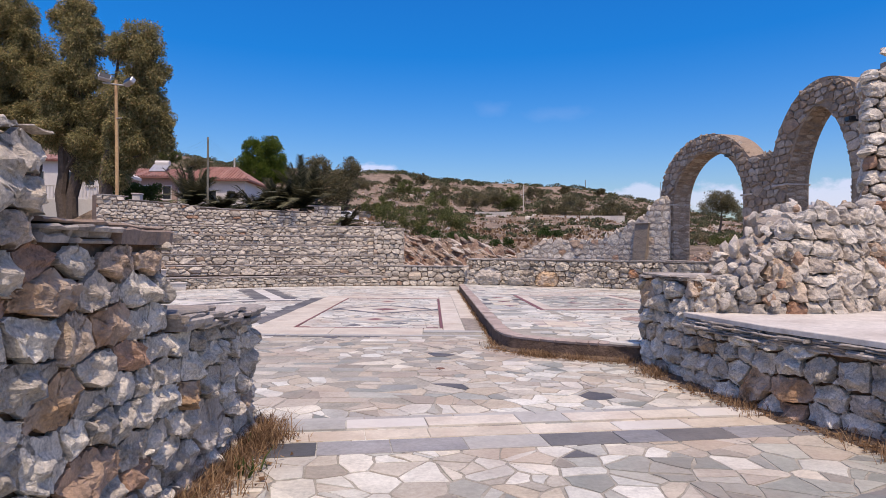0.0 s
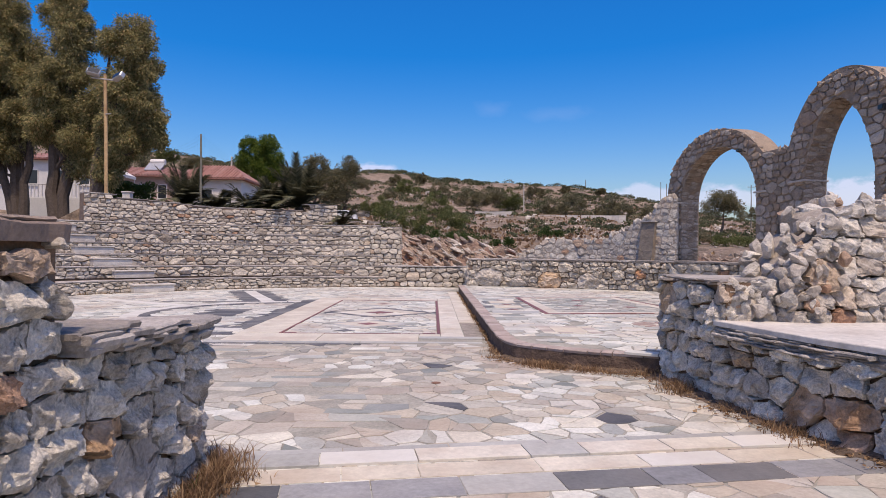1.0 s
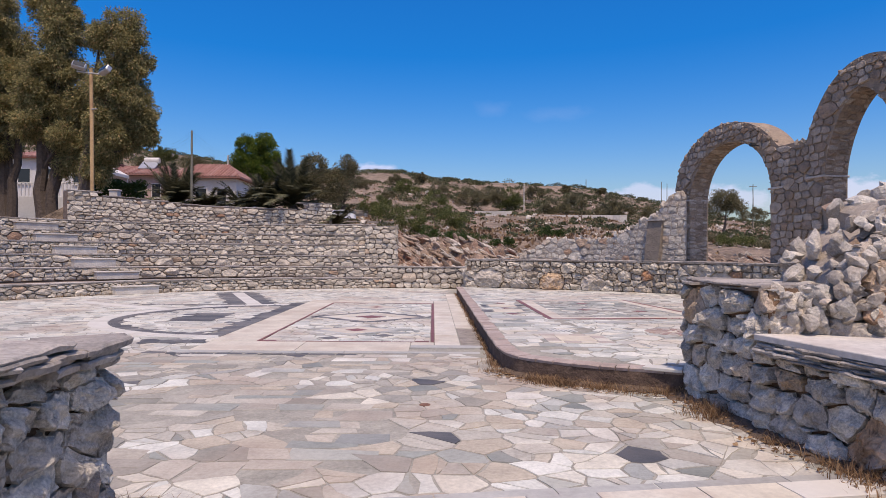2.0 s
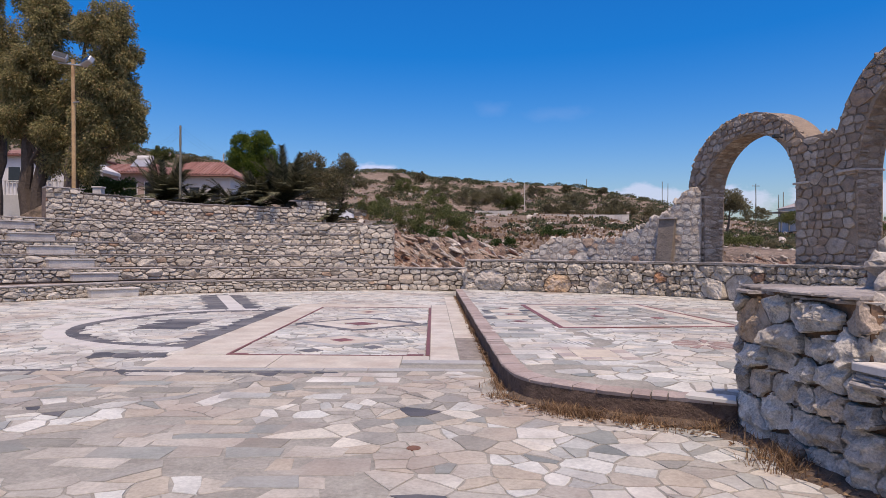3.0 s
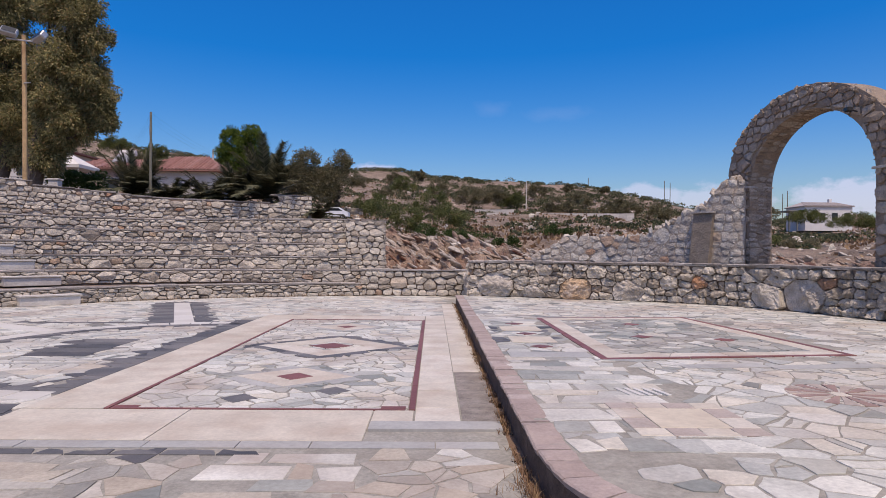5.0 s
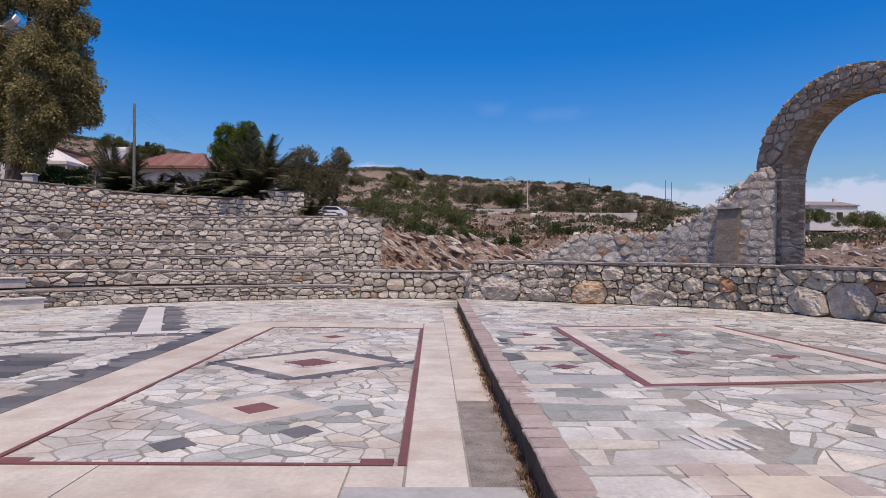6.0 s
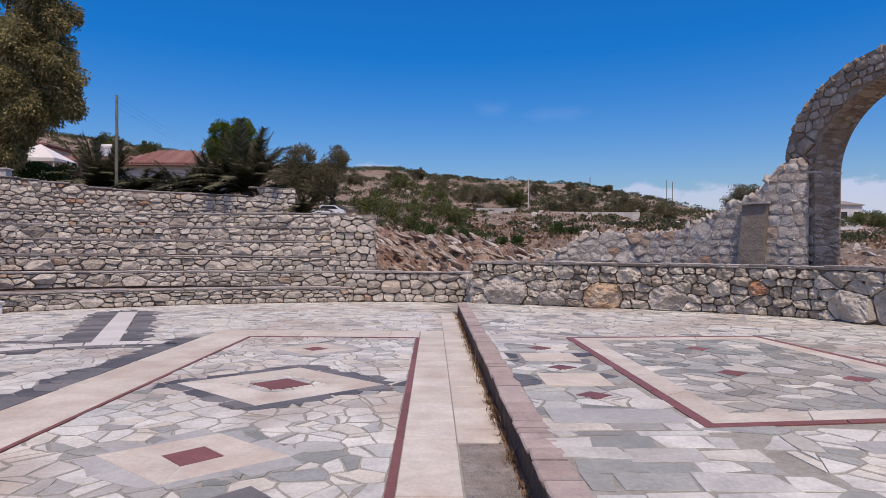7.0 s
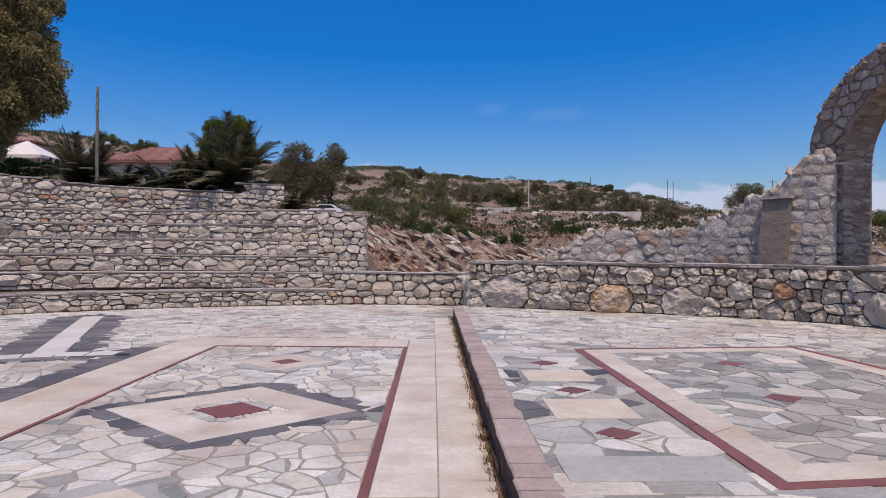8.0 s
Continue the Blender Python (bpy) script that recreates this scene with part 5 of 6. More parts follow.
BATTER = lambda u, v, d: BR(u, v, np.asarray(d) + 0.06 * np.clip(2.3 - np.asarray(v), 0, 2.4))
uu = np.linspace(0, BR.length, 60)
core_top = np.array([broken_top(u) - 0.16 for u in uu])
rows = [BATTER(uu, np.minimum(np.full(60, z), core_top - 0.001 * (9 - j)), np.zeros(60)) for j, z in enumerate((-0.1, 0.6, 1.2, 1.7, 2.3, 9.0))] + [BR(uu, core_top, np.full(60, -0.6)), BR(uu, np.full(60, -0.1), np.full(60, -0.6))]
nr = len(rows)
part("wall_core", np.concatenate(rows), [[a * 60 + i, a * 60 + i + 1, (a + 1) % nr * 60 + i + 1, (a + 1) % nr * 60 + i] for a in range(nr) for i in range(59)] + [[a * 60 for a in range(nr)], [a * 60 + 59 for a in range(nr - 1, -1, -1)]], M["pale_mortar"], broken)
stonework(broken, BATTER, 0.0, BR.length, 1.0, 5.2, 0.31, 0.23, 180, lambda u, v: v < broken_top(u) - 0.04, 0.020, False, "pale_stone", joint=0.020, limit=298, rank=lambda u, v: -u)
rng = np.random.default_rng(181)
for k in range(150):
    # stones along the crumbled crest
    u = rng.uniform(0.6, BR.length - 0.1) if k < 40 else rng.uniform(BR.length * 0.62, BR.length - 0.1)
    p = BATTER(np.array([u]), np.array([broken_top(u) - 0.12]), np.array([-rng.uniform(0.02, 0.5)]))[0]
    rock("crest_stone", p, rng.uniform(0.08, 0.19), k + 503, M["pale_stone", "object"], broken, 0.6)

# plastered buttress against it, with a flat cap
bp, bd = np.array((8.20, 24.74)), np.array((0.577, -0.817))
bn = np.array((-0.817, -0.577))
bv = [tuple(bp + bd * a + bn * d) + (z,) for z, w0, out in ((0.9, -0.36, 0.20), (2.72, -0.28, 0.035)) for a, d in ((w0, -0.05), (w0 + 0.6, -0.05), (w0 + 0.6, out), (w0, out))]
part("buttress", bv, [[3, 2, 1, 0], [4, 5, 6, 7], [0, 1, 5, 4], [1, 2, 6, 5], [2, 3, 7, 6], [3, 0, 4, 7]], M["grey_plaster"], broken, "grey plastered buttress")
cv = [tuple(bp + bd * a + bn * d) + (z,) for z in (2.72, 2.77) for a, d in ((-0.32, -0.05), (0.37, -0.05), (0.36, 0.10), (-0.31, 0.11))]
part("buttress_cap", cv, [[3, 2, 1, 0], [4, 5, 6, 7], [0, 1, 5, 4], [1, 2, 6, 5], [2, 3, 7, 6], [3, 0, 4, 7]], M["coping"], broken)

# ---- small spotlights on the arcade and the pier ----
for x, y, z, reach in ((9.05 + 0.156 * 3.75 - 0.06, 23.88 - 0.988 * 3.75, 4.72, 0.16), (7.52, 11.1, 3.94, 0.14)):
    spot = thing("spotlight", "small black spotlight on a wall bracket", "spotlight", "wall spotlights", at=(x, y, z))
    part("bracket", *tube([(x + 0.12, y, z - 0.06), (x - reach * 0.6, y, z)], [0.018, 0.018], 6), M["tyre"], spot)
    part("housing", *box_arrays(x - reach - 0.05, x - reach * 0.5, y - 0.07, y + 0.07, z - 0.05, z + 0.05, 0.015), M["tyre"], spot)
    part("lens", *box_arrays(x - reach - 0.062, x - reach - 0.05, y - 0.055, y + 0.055, z - 0.035, z + 0.035), M["glass"], spot)


# ---- plants ----
def crown_points(lobes, per_m2, rng, spread=0.32, leaves=60, hang=0.0, deep=0.62):
    pts, nrm = [], []
    for (x, y, z), (a, b, c) in lobes:
        k = max(6, int(4 * math.pi * ((a * b + b * c + a * c) / 3) * per_m2))
        d = rng.normal(0, 1, (k, 3))
        d /= np.linalg.norm(d, axis=1)[:, None]
        wob = 1 + 0.36 * np.array([noise.noise(Vector(q * 2.3) + Vector((x, y, z))) for q in d])
        rad = rng.uniform(deep, 1.0, (k, 1)) ** 0.6 * wob[:, None]
        centre = np.array((x, y, z)) + d * rad * np.array((a, b, c))
        m = leaves
        off = rng.normal(0, 1, (k, m, 3))
        off *= (spread * 1.9 * rng.uniform(0.25, 1, (k, m, 1)) ** 0.5 * rng.uniform(0.6, 1.25, (k, 1, 1))) / np.linalg.norm(off, axis=2)[:, :, None]
        off *= np.array((1, 1, 0.85))
        off[:, :, 2] -= 0.25 * spread * rng.uniform(0, 1, (k, m)) ** 3 * 4 * hang
        pts.append((centre[:, None] + off).reshape(-1, 3))
        nrm.append((d[:, None] + 0.8 * off / spread * 0.4).reshape(-1, 3))
    return np.concatenate(pts), np.concatenate(nrm)


def clumps(lobes, seed, n=6, size=0.50):
    """Each lobe of a crown broken into smaller tufts with gaps of sky between them."""
    rng = np.random.default_rng(seed)
    res = []
    for c, s in lobes:
        for k in range(n):
            w, h = 2.4 * k + rng.normal(0, 0.3), 1 - 2 * (k + 0.5) / n
            d = np.array((math.cos(w) * math.sqrt(1 - h * h), math.sin(w) * math.sqrt(1 - h * h), h))
            res.append((tuple(np.array(c) + d * np.array(s) * 0.62), tuple(q * size * rng.uniform(0.75, 1.15) for q in s)))
    return res


def tree(name, label, base, stems, lobes, mat, seed, leaf=(0.19, 0.04), droop=0.7, per_m2=2.8, spread=0.32, category="tree", leaves=60, hang=0.0, deep=0.62, tufts=0):
    """A tree: tapered stems that fork into limbs towards the lobes of its crown, and a crown of many small leaves."""
    rng = np.random.default_rng(seed)
    ob = thing(name, label, category, at=base)
    parts = []
    for (dx, dy), top, r in stems:
        n = 7
        path = [(base[0] + dx * (i / n) + rng.normal(0, 0.10) * (i > 0), base[1] + dy * (i / n), base[2] - 0.2 + (top - base[2]) * i / n) for i in range(n + 1)]
        parts.append(tube(path, [r * (1.15 - 0.75 * i / n) for i in range(n + 1)], 9))
        for c, s in lobes:
            if math.hypot(c[0] - path[-1][0], c[1] - path[-1][1]) < 4.5:
                j = int(rng.integers(3, n))
                a, b = np.array(path[j]), np.array(c)
                mid = (a + b) / 2 + rng.normal(0, 0.25, 3) - np.array((0, 0, 0.3))
                parts.append(tube([a, mid, b], [r * 0.4, r * 0.26, r * 0.08], 6))
    if parts:
        part("trunk", *join(*parts), M["bark"], ob)
    pts, nrm = crown_points(clumps(lobes, seed, tufts) if tufts else lobes, per_m2, rng, spread, leaves, hang, deep)
    part("crown", *leaf_cards(pts, nrm, leaf[0], leaf[1], rng, droop), M[mat], ob)
    return ob


def seen_at(px, py, dist):
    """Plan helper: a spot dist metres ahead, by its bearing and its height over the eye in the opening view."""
    return (((px - 784) / 1120 + 0.0157) * dist, dist, 1.503 + (447 + 0.009 * (px - 784) - py) / 1120 * dist)


def lobe(px, py, rx, ry, dist, deep=1.0):
    k = dist / 1120
    return seen_at(px, py, dist), (rx * k * 0.9, rx * k * deep * 0.9, ry * k * 0.9)


def tree_at(name, label, px, py, dist, lobes, mat, seed, stems=(), **kw):
    x, y, z = seen_at(px, py, dist)
    z = ground_z(x, y)
    return tree(name, label, (x, y, z - 0.1), stems, lobes, mat, seed, **kw)


EUC = dict(spread=0.24, per_m2=2.6, leaves=170, hang=1.5, leaf=(0.16, 0.034), deep=0.3, tufts=7)
EUC_LABEL = "tall eucalyptus tree with drooping grey-green foliage"
tree_at("eucalyptus_tree", EUC_LABEL, 60, 380, 45, [lobe(15, 45, 62, 70, 45), lobe(52, 130, 62, 62, 45), lobe(-5, 190, 70, 66, 45), lobe(-70, 90, 75, 90, 45), lobe(60, 215, 54, 46, 45), lobe(-40, 265, 60, 50, 45), lobe(30, 262, 44, 36, 45)], "eucalyptus", 301, [((-0.8, 0.3), 12.0, 0.42), ((0.9, -0.2), 11.0, 0.34), ((-3.0, 0), 12.0, 0.3)], **EUC)
tree_at("eucalyptus_tree", EUC_LABEL, 122, 380, 42, [lobe(132, 30, 38, 40, 42), lobe(148, 75, 42, 46, 42), lobe(140, 135, 44, 40, 42), lobe(120, 180, 48, 44, 42), lobe(178, 195, 44, 46, 42), lobe(112, 235, 46, 36, 42), lobe(170, 255, 44, 38, 42), lobe(165, 292, 26, 26, 42)], "eucalyptus", 302, [((-0.5, 0.2), 12.0, 0.40), ((1.7, 0.2), 11.5, 0.36), ((0.9, 0.6), 11.0, 0.30)], **EUC)
tree_at("eucalyptus_tree", EUC_LABEL, 180, 380, 40, [lobe(250, 72, 34, 36, 40), lobe(212, 84, 20, 26, 40), lobe(262, 125, 40, 44, 40), lobe(236, 165, 46, 48, 40), lobe(270, 200, 32, 36, 40), lobe(285, 228, 16, 24, 40), lobe(292, 248, 9, 12, 40), lobe(232, 232, 42, 42, 40), lobe(222, 268, 32, 30, 40), lobe(250, 258, 26, 24, 40), lobe(208, 306, 24, 26, 40)], "eucalyptus", 303, [((1.9, 0.2), 12.0, 0.40), ((0.6, 0.3), 10.0, 0.28)], **EUC)
tree_at("pine_tree", "bright green round-topped tree", 462, 345, 74, [lobe(479, 258, 13, 15, 74), lobe(489, 280, 14, 16, 74), lobe(470, 275, 13, 15, 74), lobe(444, 264, 12, 14, 74), lobe(436, 286, 12, 13, 74), lobe(452, 300, 18, 18, 74), lobe(476, 308, 20, 18, 74), lobe(494, 308, 12, 16, 74)], "pine", 304, [((0.2, 0), 10.5, 0.35)], leaf=(0.2, 0.05), droop=-0.2, spread=0.3, leaves=150)
tree_at("dark_tree", "dark evergreen tree on the slope", 560, 345, 92, [lobe(560, 298, 17, 20, 92), lobe(548, 325, 26, 24, 92), lobe(578, 332, 22, 22, 92)], "dark_leaf", 305, [((0.2, 0), 9.5, 0.3)], leaf=(0.24, 0.06), droop=-0.1, spread=0.5, per_m2=1.3, leaves=150)
tree_at("dark_tree", "dark evergreen tree on the slope", 612, 350, 92, [lobe(616, 300, 15, 18, 92), lobe(610, 325, 20, 20, 92), lobe(600, 345, 18, 18, 92)], "dark_leaf", 306, [((0.2, 0), 9.5, 0.3)], leaf=(0.24, 0.06), droop=-0.1, spread=0.5, per_m2=1.3, leaves=150)
tree_at("olive_tree", "round dark green tree on the plain", 1277, 390, 105, [lobe(1278, 356, 22, 18, 105), lobe(1258, 368, 16, 12, 105), lobe(1296, 367, 17, 12, 105)], "dark_leaf", 308, [((0.3, 0), 8.6, 0.25)], leaf=(0.22, 0.06), droop=-0.1, spread=0.5, per_m2=1.2, leaves=130)
BUSHES = ((665, 362, 30, 20, 95), (690, 372, 30, 20, 58), (735, 392, 40, 26, 60), (770, 362, 36, 30, 82), (718, 330, 26, 14, 120), (745, 315, 12, 14, 150), (775, 340, 24, 30, 118), (800, 385, 34, 22, 64), (815, 418, 44, 10, 58), (830, 350, 30, 24, 120), (865, 348, 34, 22, 128), (760, 416, 30, 14, 57), (900, 352, 26, 22, 130), (945, 338, 20, 14, 160), (975, 368, 30, 26, 122), (1015, 365, 32, 30, 118), (1075, 368, 30, 30, 122), (1100, 375, 26, 26, 120), (1150, 378, 26, 20, 125), (890, 430, 24, 9, 60), (975, 412, 34, 10, 70), (1000, 334, 10, 10, 190), (1062, 338, 10, 8, 190), (1330, 378, 26, 14, 120), (1400, 385, 40, 12, 118), (1480, 392, 50, 14, 110), (1290, 425, 44, 10, 62), (1360, 432, 40, 10, 60), (1240, 418, 30, 10, 64), (1560, 398, 40, 18, 112), (235, 262, 30, 14, 150), (300, 275, 26, 14, 150), (350, 290, 30, 14, 150), (395, 300, 26, 12, 150), (270, 290, 30, 14, 140), (520, 318, 30, 12, 150), (640, 325, 24, 12, 150), (700, 318, 18, 12, 170), (690, 345, 16, 6, 130))
for k, (px, py, rx, ry, dist) in enumerate(BUSHES):
    big = ry > 24
    lobes = [lobe(px, py, rx * 0.6, ry * 0.75, dist), lobe(px - rx * 0.45, py + ry * 0.3, rx * 0.4, ry * 0.5, dist), lobe(px + rx * 0.45, py + ry * 0.25, rx * 0.45, ry * 0.55, dist)]
    size = rx * dist / 1120
    tree_at("bush" if not big else "small_tree", "rounded green scrub bush on the dry slope" if not big else "dark small tree on the dry slope", px, py, dist, lobes, "hedge" if k in (8, 11, 19, 20) else "olive_leaf" if k in (0, 1, 2, 3, 4, 7, 12, 24, 25, 26, 29, 30, 31) else "dark_leaf", 320 + k, [((0.1, 0), ground_z(*seen_at(px, py, dist)[:2]) + 1.5, 0.12)] if big else (), leaf=(0.05 + 0.0011 * dist, 0.018 + 0.00035 * dist), droop=-0.2, per_m2=1.4 if size < 2.5 else 0.8, spread=0.15 + size * 0.05, leaves=130, category="bush" if not big else "tree")


def palm(base, fronds, reach, seed, label, lift=0.9, trunk=0.6):
    """A bushy palm: arched ribs out of one heart, each with two combs of long narrow leaflets."""
    rng = np.random.default_rng(seed)
    ob = thing("palm_tree", label, "palm", "palms", at=base)
    part("trunk", *tube([(base[0], base[1], base[2] - 0.2), (base[0] + 0.05, base[1], base[2] + trunk * 0.6), (base[0], base[1], base[2] + trunk)], [0.26, 0.30, 0.22], 10), M["bark"], ob)
    t = np.linspace(0, 1, 15)
    for k in range(fronds):
        a = 2.399 * k + rng.normal(0, 0.2)
        el = 0.28 + 1.12 * lift * ((k * 0.7549) % 1.0)
        ln = reach * rng.uniform(0.82, 1.12)
        d = np.array((math.cos(a) * math.cos(el), math.sin(a) * math.cos(el), math.sin(el)))
        rib = np.array((base[0], base[1], base[2] + trunk)) + np.outer(t * ln, d)
        rib[:, 2] -= (t ** 2.3) * ln * (0.10 + 0.26 * math.cos(el)) * rng.uniform(0.7, 1.3)
        along_rib = np.gradient(rib, axis=0)
        along_rib /= np.linalg.norm(along_rib, axis=1)[:, None]
        side = np.array((-math.sin(a), math.cos(a), 0.0))
        vs, fs = tube(rib[::2], np.linspace(0.035, 0.008, 8), 4)
        pv, pf = [], []
        for j in np.linspace(0.10, 0.99, 46):
            p = np.array([np.interp(j, t, rib[:, c]) for c in range(3)])
            g = along_rib[min(14, int(j * 14))]
            up = np.cross(side, g)
            fl = 0.20 * reach * (0.35 + 0.65 * math.sin(math.pi * min(1, j * 0.75 + 0.2)))
            for s in (-1, 1):
                tip = p + s * side * fl * 0.72 + g * fl * 0.62 + up * fl * rng.uniform(-0.05, 0.3)
                w = g * 0.036 + up * 0.010
                i = len(pv)
                pv += [p - w, p + w, tip]
                pf.append([i, i + 1, i + 2])
        part("frond", *join((vs, fs), (np.array(pv), pf)), M["palm"], ob)
    return ob


palm((-7.45, 36.3, 3.4), 60, 3.1, 401, "bushy date palm with dark feathered fronds", 1.0, 0.55)
palm((-9.0, 36.9, 3.4), 44, 2.6, 402, "bushy date palm with dark feathered fronds", 0.95, 0.45)
palm((-10.3, 37.0, 3.4), 40, 2.2, 403, "low spreading palm with dark fronds", 0.7, 0.45)
palm((-12.4, 37.4, 3.4), 36, 2.1, 407, "low spreading palm with dark fronds", 0.7, 0.45)
palm((-14.3, 37.8, 3.4), 54, 3.0, 404, "bushy date palm with dark feathered fronds", 1.0, 0.55)
palm((-5.0, 35.9, 2.6), 24, 1.8, 405, "small palm behind the terrace wall", 0.8, 0.3)

hedge = thing("hedge", "clipped green hedge behind the terrace wall", "hedge", at=(-20.0, 43.1, 3.5))
rng = np.random.default_rng(410)
hp = np.c_[rng.uniform(-21.6, -18.5, 5200), rng.uniform(42.6, 43.6, 5200), 3.4 + 2.5 * np.sqrt(rng.uniform(0, 1, 5200))]
hp[:, 2] += 0.12 * np.sin(hp[:, 0] * 3)
part("foliage", *leaf_cards(hp, rng.normal(0, 1, (5200, 3)) + np.array((0, 0, 0.5)), 0.14, 0.05, rng), M["hedge"], hedge)

# scrub and dry grass over the slope
rng = np.random.default_rng(420)
pts, nrm = [], []
for k in range(6600):
    a, r = rng.uniform(-0.95, 0.95), 52 + 190 * rng.random() ** 0.5
    x, y = a * r, r
    if noise.noise(Vector((x * 0.03, y * 0.03, 7))) < rng.uniform(-0.52, 0.42) or (x < -8 and r < 66):
        continue
    s = rng.uniform(0.15, 0.8) * (0.7 + r / 150)
    z = ground_z(x, y)
    m = int(44 + 60 * s)
    d = rng.normal(0, 1, (m, 3))
    d /= np.linalg.norm(d, axis=1)[:, None]
    d[:, 2] = np.abs(d[:, 2])
    pts.append(np.array((x, y, z - 0.1)) + d * s * rng.uniform(0.55, 1.0, (m, 1)) * np.array((1.3, 1.3, 0.8)))
    nrm.append(d)
pts, nrm = np.concatenate(pts), np.concatenate(nrm)
scrub = part("hillside_scrub", *leaf_cards(pts, nrm, 0.36, 0.13, rng), M["scrub"])
tagged(scrub, "low dry scrub scattered over the brown hillside", "scrub", kind="stuff")
pts = []
for k in range(9000):
    a, r = rng.uniform(-0.5, 0.95), 50 + 150 * rng.random()
    x, y = a * r, r
    if noise.noise(Vector((x * 0.05, y * 0.05, 3))) > rng.uniform(-0.5, 0.6):
        continue
    pts.append((x, y, ground_z(x, y) - 0.05))
pts = np.repeat(np.array(pts), 4, 0) + rng.normal(0, 0.35, (len(pts) * 4, 3)) * np.array((1, 1, 0.02))
dry = part("dry_grass", *leaf_cards(pts, np.tile((0, 0, 1.6), (len(pts), 1)), 0.38, 0.16, rng), M["straw"])
tagged(dry, "dry straw-coloured grass on the hillside", "grass", kind="stuff")
# loose stones strewn over the slope
rng = np.random.default_rng(422)
vs, fs = [], []
bm = bmesh.new()
bmesh.ops.create_icosphere(bm, subdivisions=1, radius=1)
ball = np.array([v.co[:] for v in bm.verts])
tri = [[v.index for v in f.verts] for f in bm.faces]
bm.free()
lumps = []
for _ in range(16):
    p = ball.copy()
    for _ in range(6):
        c = rng.normal(0, 1, 3)
        c /= np.linalg.norm(c)
        p -= np.outer(np.maximum(p @ c - 0.5, 0), c)
    lumps.append(p * np.array((1.2, 0.9, 0.55)))
for k in range(5200):
    a, r = rng.uniform(-0.55, 0.95), 50 + 150 * rng.random() ** 1.3
    x, y = a * r, r
    if noise.noise(Vector((x * 0.06, y * 0.06, 9))) < rng.uniform(-0.5, 0.5):
        continue
    p = lumps[k % 16] * rng.uniform(0.08, 0.34) * (0.5 + r / 110) @ np.array(Euler((0, 0, rng.uniform(0, 6))).to_matrix())
    i = len(vs)
    vs += (p + np.array((x, y, ground_z(x, y) + 0.02))).tolist()
    fs += [[i + q for q in t] for t in tri]
tagged(part("hillside_stones", vs, fs, M["far_stone", "island"]), "pale loose stones strewn over the hillside", "stones", kind="stuff")
# boulders on the slope
rng = np.random.default_rng(421)
for k in range(70):
    a, r = rng.uniform(-0.25, 0.8), 52 + 110 * rng.random()
    rock("boulder", (a * r, r, ground_z(a * r, r)), rng.uniform(0.25, 0.9), k + 400, M["far_stone", "object"], None, 0.6, 2)
    tagged(bpy.context.scene.collection.objects[-1], "pale weathered boulder on the hillside", "rock", "hillside boulders")

# ---- rock outcrop beyond the court ----
def outcrop(label, x0, x1, tops, y0, deep, foot, seed, nu, nv, chunks):
    """Jagged rock: an uneven slope with many split, slanting blocks in it."""
    rng = np.random.default_rng(seed)
    ov = []
    for i in range(nu):
        x = x0 + (x1 - x0) * i / (nu - 1)
        top = float(np.interp(i / (nu - 1), np.linspace(0, 1, len(tops)), tops))
        for j in range(nv):
            t = j / (nv - 1)
            y = y0 + deep * t + 1.2 * noise.noise(Vector((x * 0.25, t * 2, 1)))
            q = Vector((x * 0.55 + t * 2.2, t * 3.0, 5))
            z = foot + (top - foot) * (1 - (1 - t) ** 1.8) + 1.1 * abs(noise.noise(q)) - 0.4 + 0.6 * abs(noise.noise(q * 3.1)) - 0.2 + 0.25 * noise.noise(q * 7) + 0.34 * ((x * 0.62 + t * 2.6 + 0.5 * noise.noise(q)) % 1.0) * math.sin(math.pi * t)
            ov.append((x + 0.3 * noise.noise(q * 2.3), y - 0.9 * noise.noise(q * 1.7), z))
    rock_thing = thing("rock_outcrop", label, "rock", kind="structure")
    part("slope", np.array(ov), [[i * nv + j, (i + 1) * nv + j, (i + 1) * nv + j + 1, i * nv + j + 1] for i in range(nu - 1) for j in range(nv - 1)], M["rust_rock"], rock_thing)
    pieces = []
    bm = bmesh.new()
    bmesh.ops.create_icosphere(bm, subdivisions=2, radius=1)
    ball = np.array([v.co[:] for v in bm.verts])
    faces = [[v.index for v in f.verts] for f in bm.faces]
    bm.free()
    for k in range(chunks):
        i, j = int(rng.integers(2, nu - 2)), int(rng.integers(3, nv - 1))
        p = ball.copy()
        for _ in range(10):
            c = rng.normal(0, 1, 3)
            c /= np.linalg.norm(c)
            p -= np.outer(np.maximum(p @ c - 0.55, 0), c)
        lean = np.array(Euler((rng.normal(0, 0.2), 0.55 + rng.normal(0, 0.14), rng.normal(0.1, 0.25))).to_matrix())
        p = (p * np.array((2.1, 0.9, 0.5))) @ lean.T * (0.07 + 0.42 * rng.random() ** 2.0)
        pieces.append((p + np.array(ov[i * nv + j]), faces))
    tagged(part("blocks", *join(*pieces), M["cliff", "island"], rock_thing), "pale split rock blocks", kind="stuff")


outcrop("jagged ochre, rust and grey rock outcrop", -7.0, 11.5, (2.0, 3.0, 2.75, 2.5, 2.3, 1.9, 1.5, 0.6), 48.5, 6.5, -0.4, 440, 210, 40, 900)
outcrop("low grey rock ledges beyond the arcade", 13.0, 38.0, (0.9, 1.3, 1.1, 1.5, 1.2, 1.4, 1.2), 37.0, 18.0, 0.2, 441, 150, 60, 520)

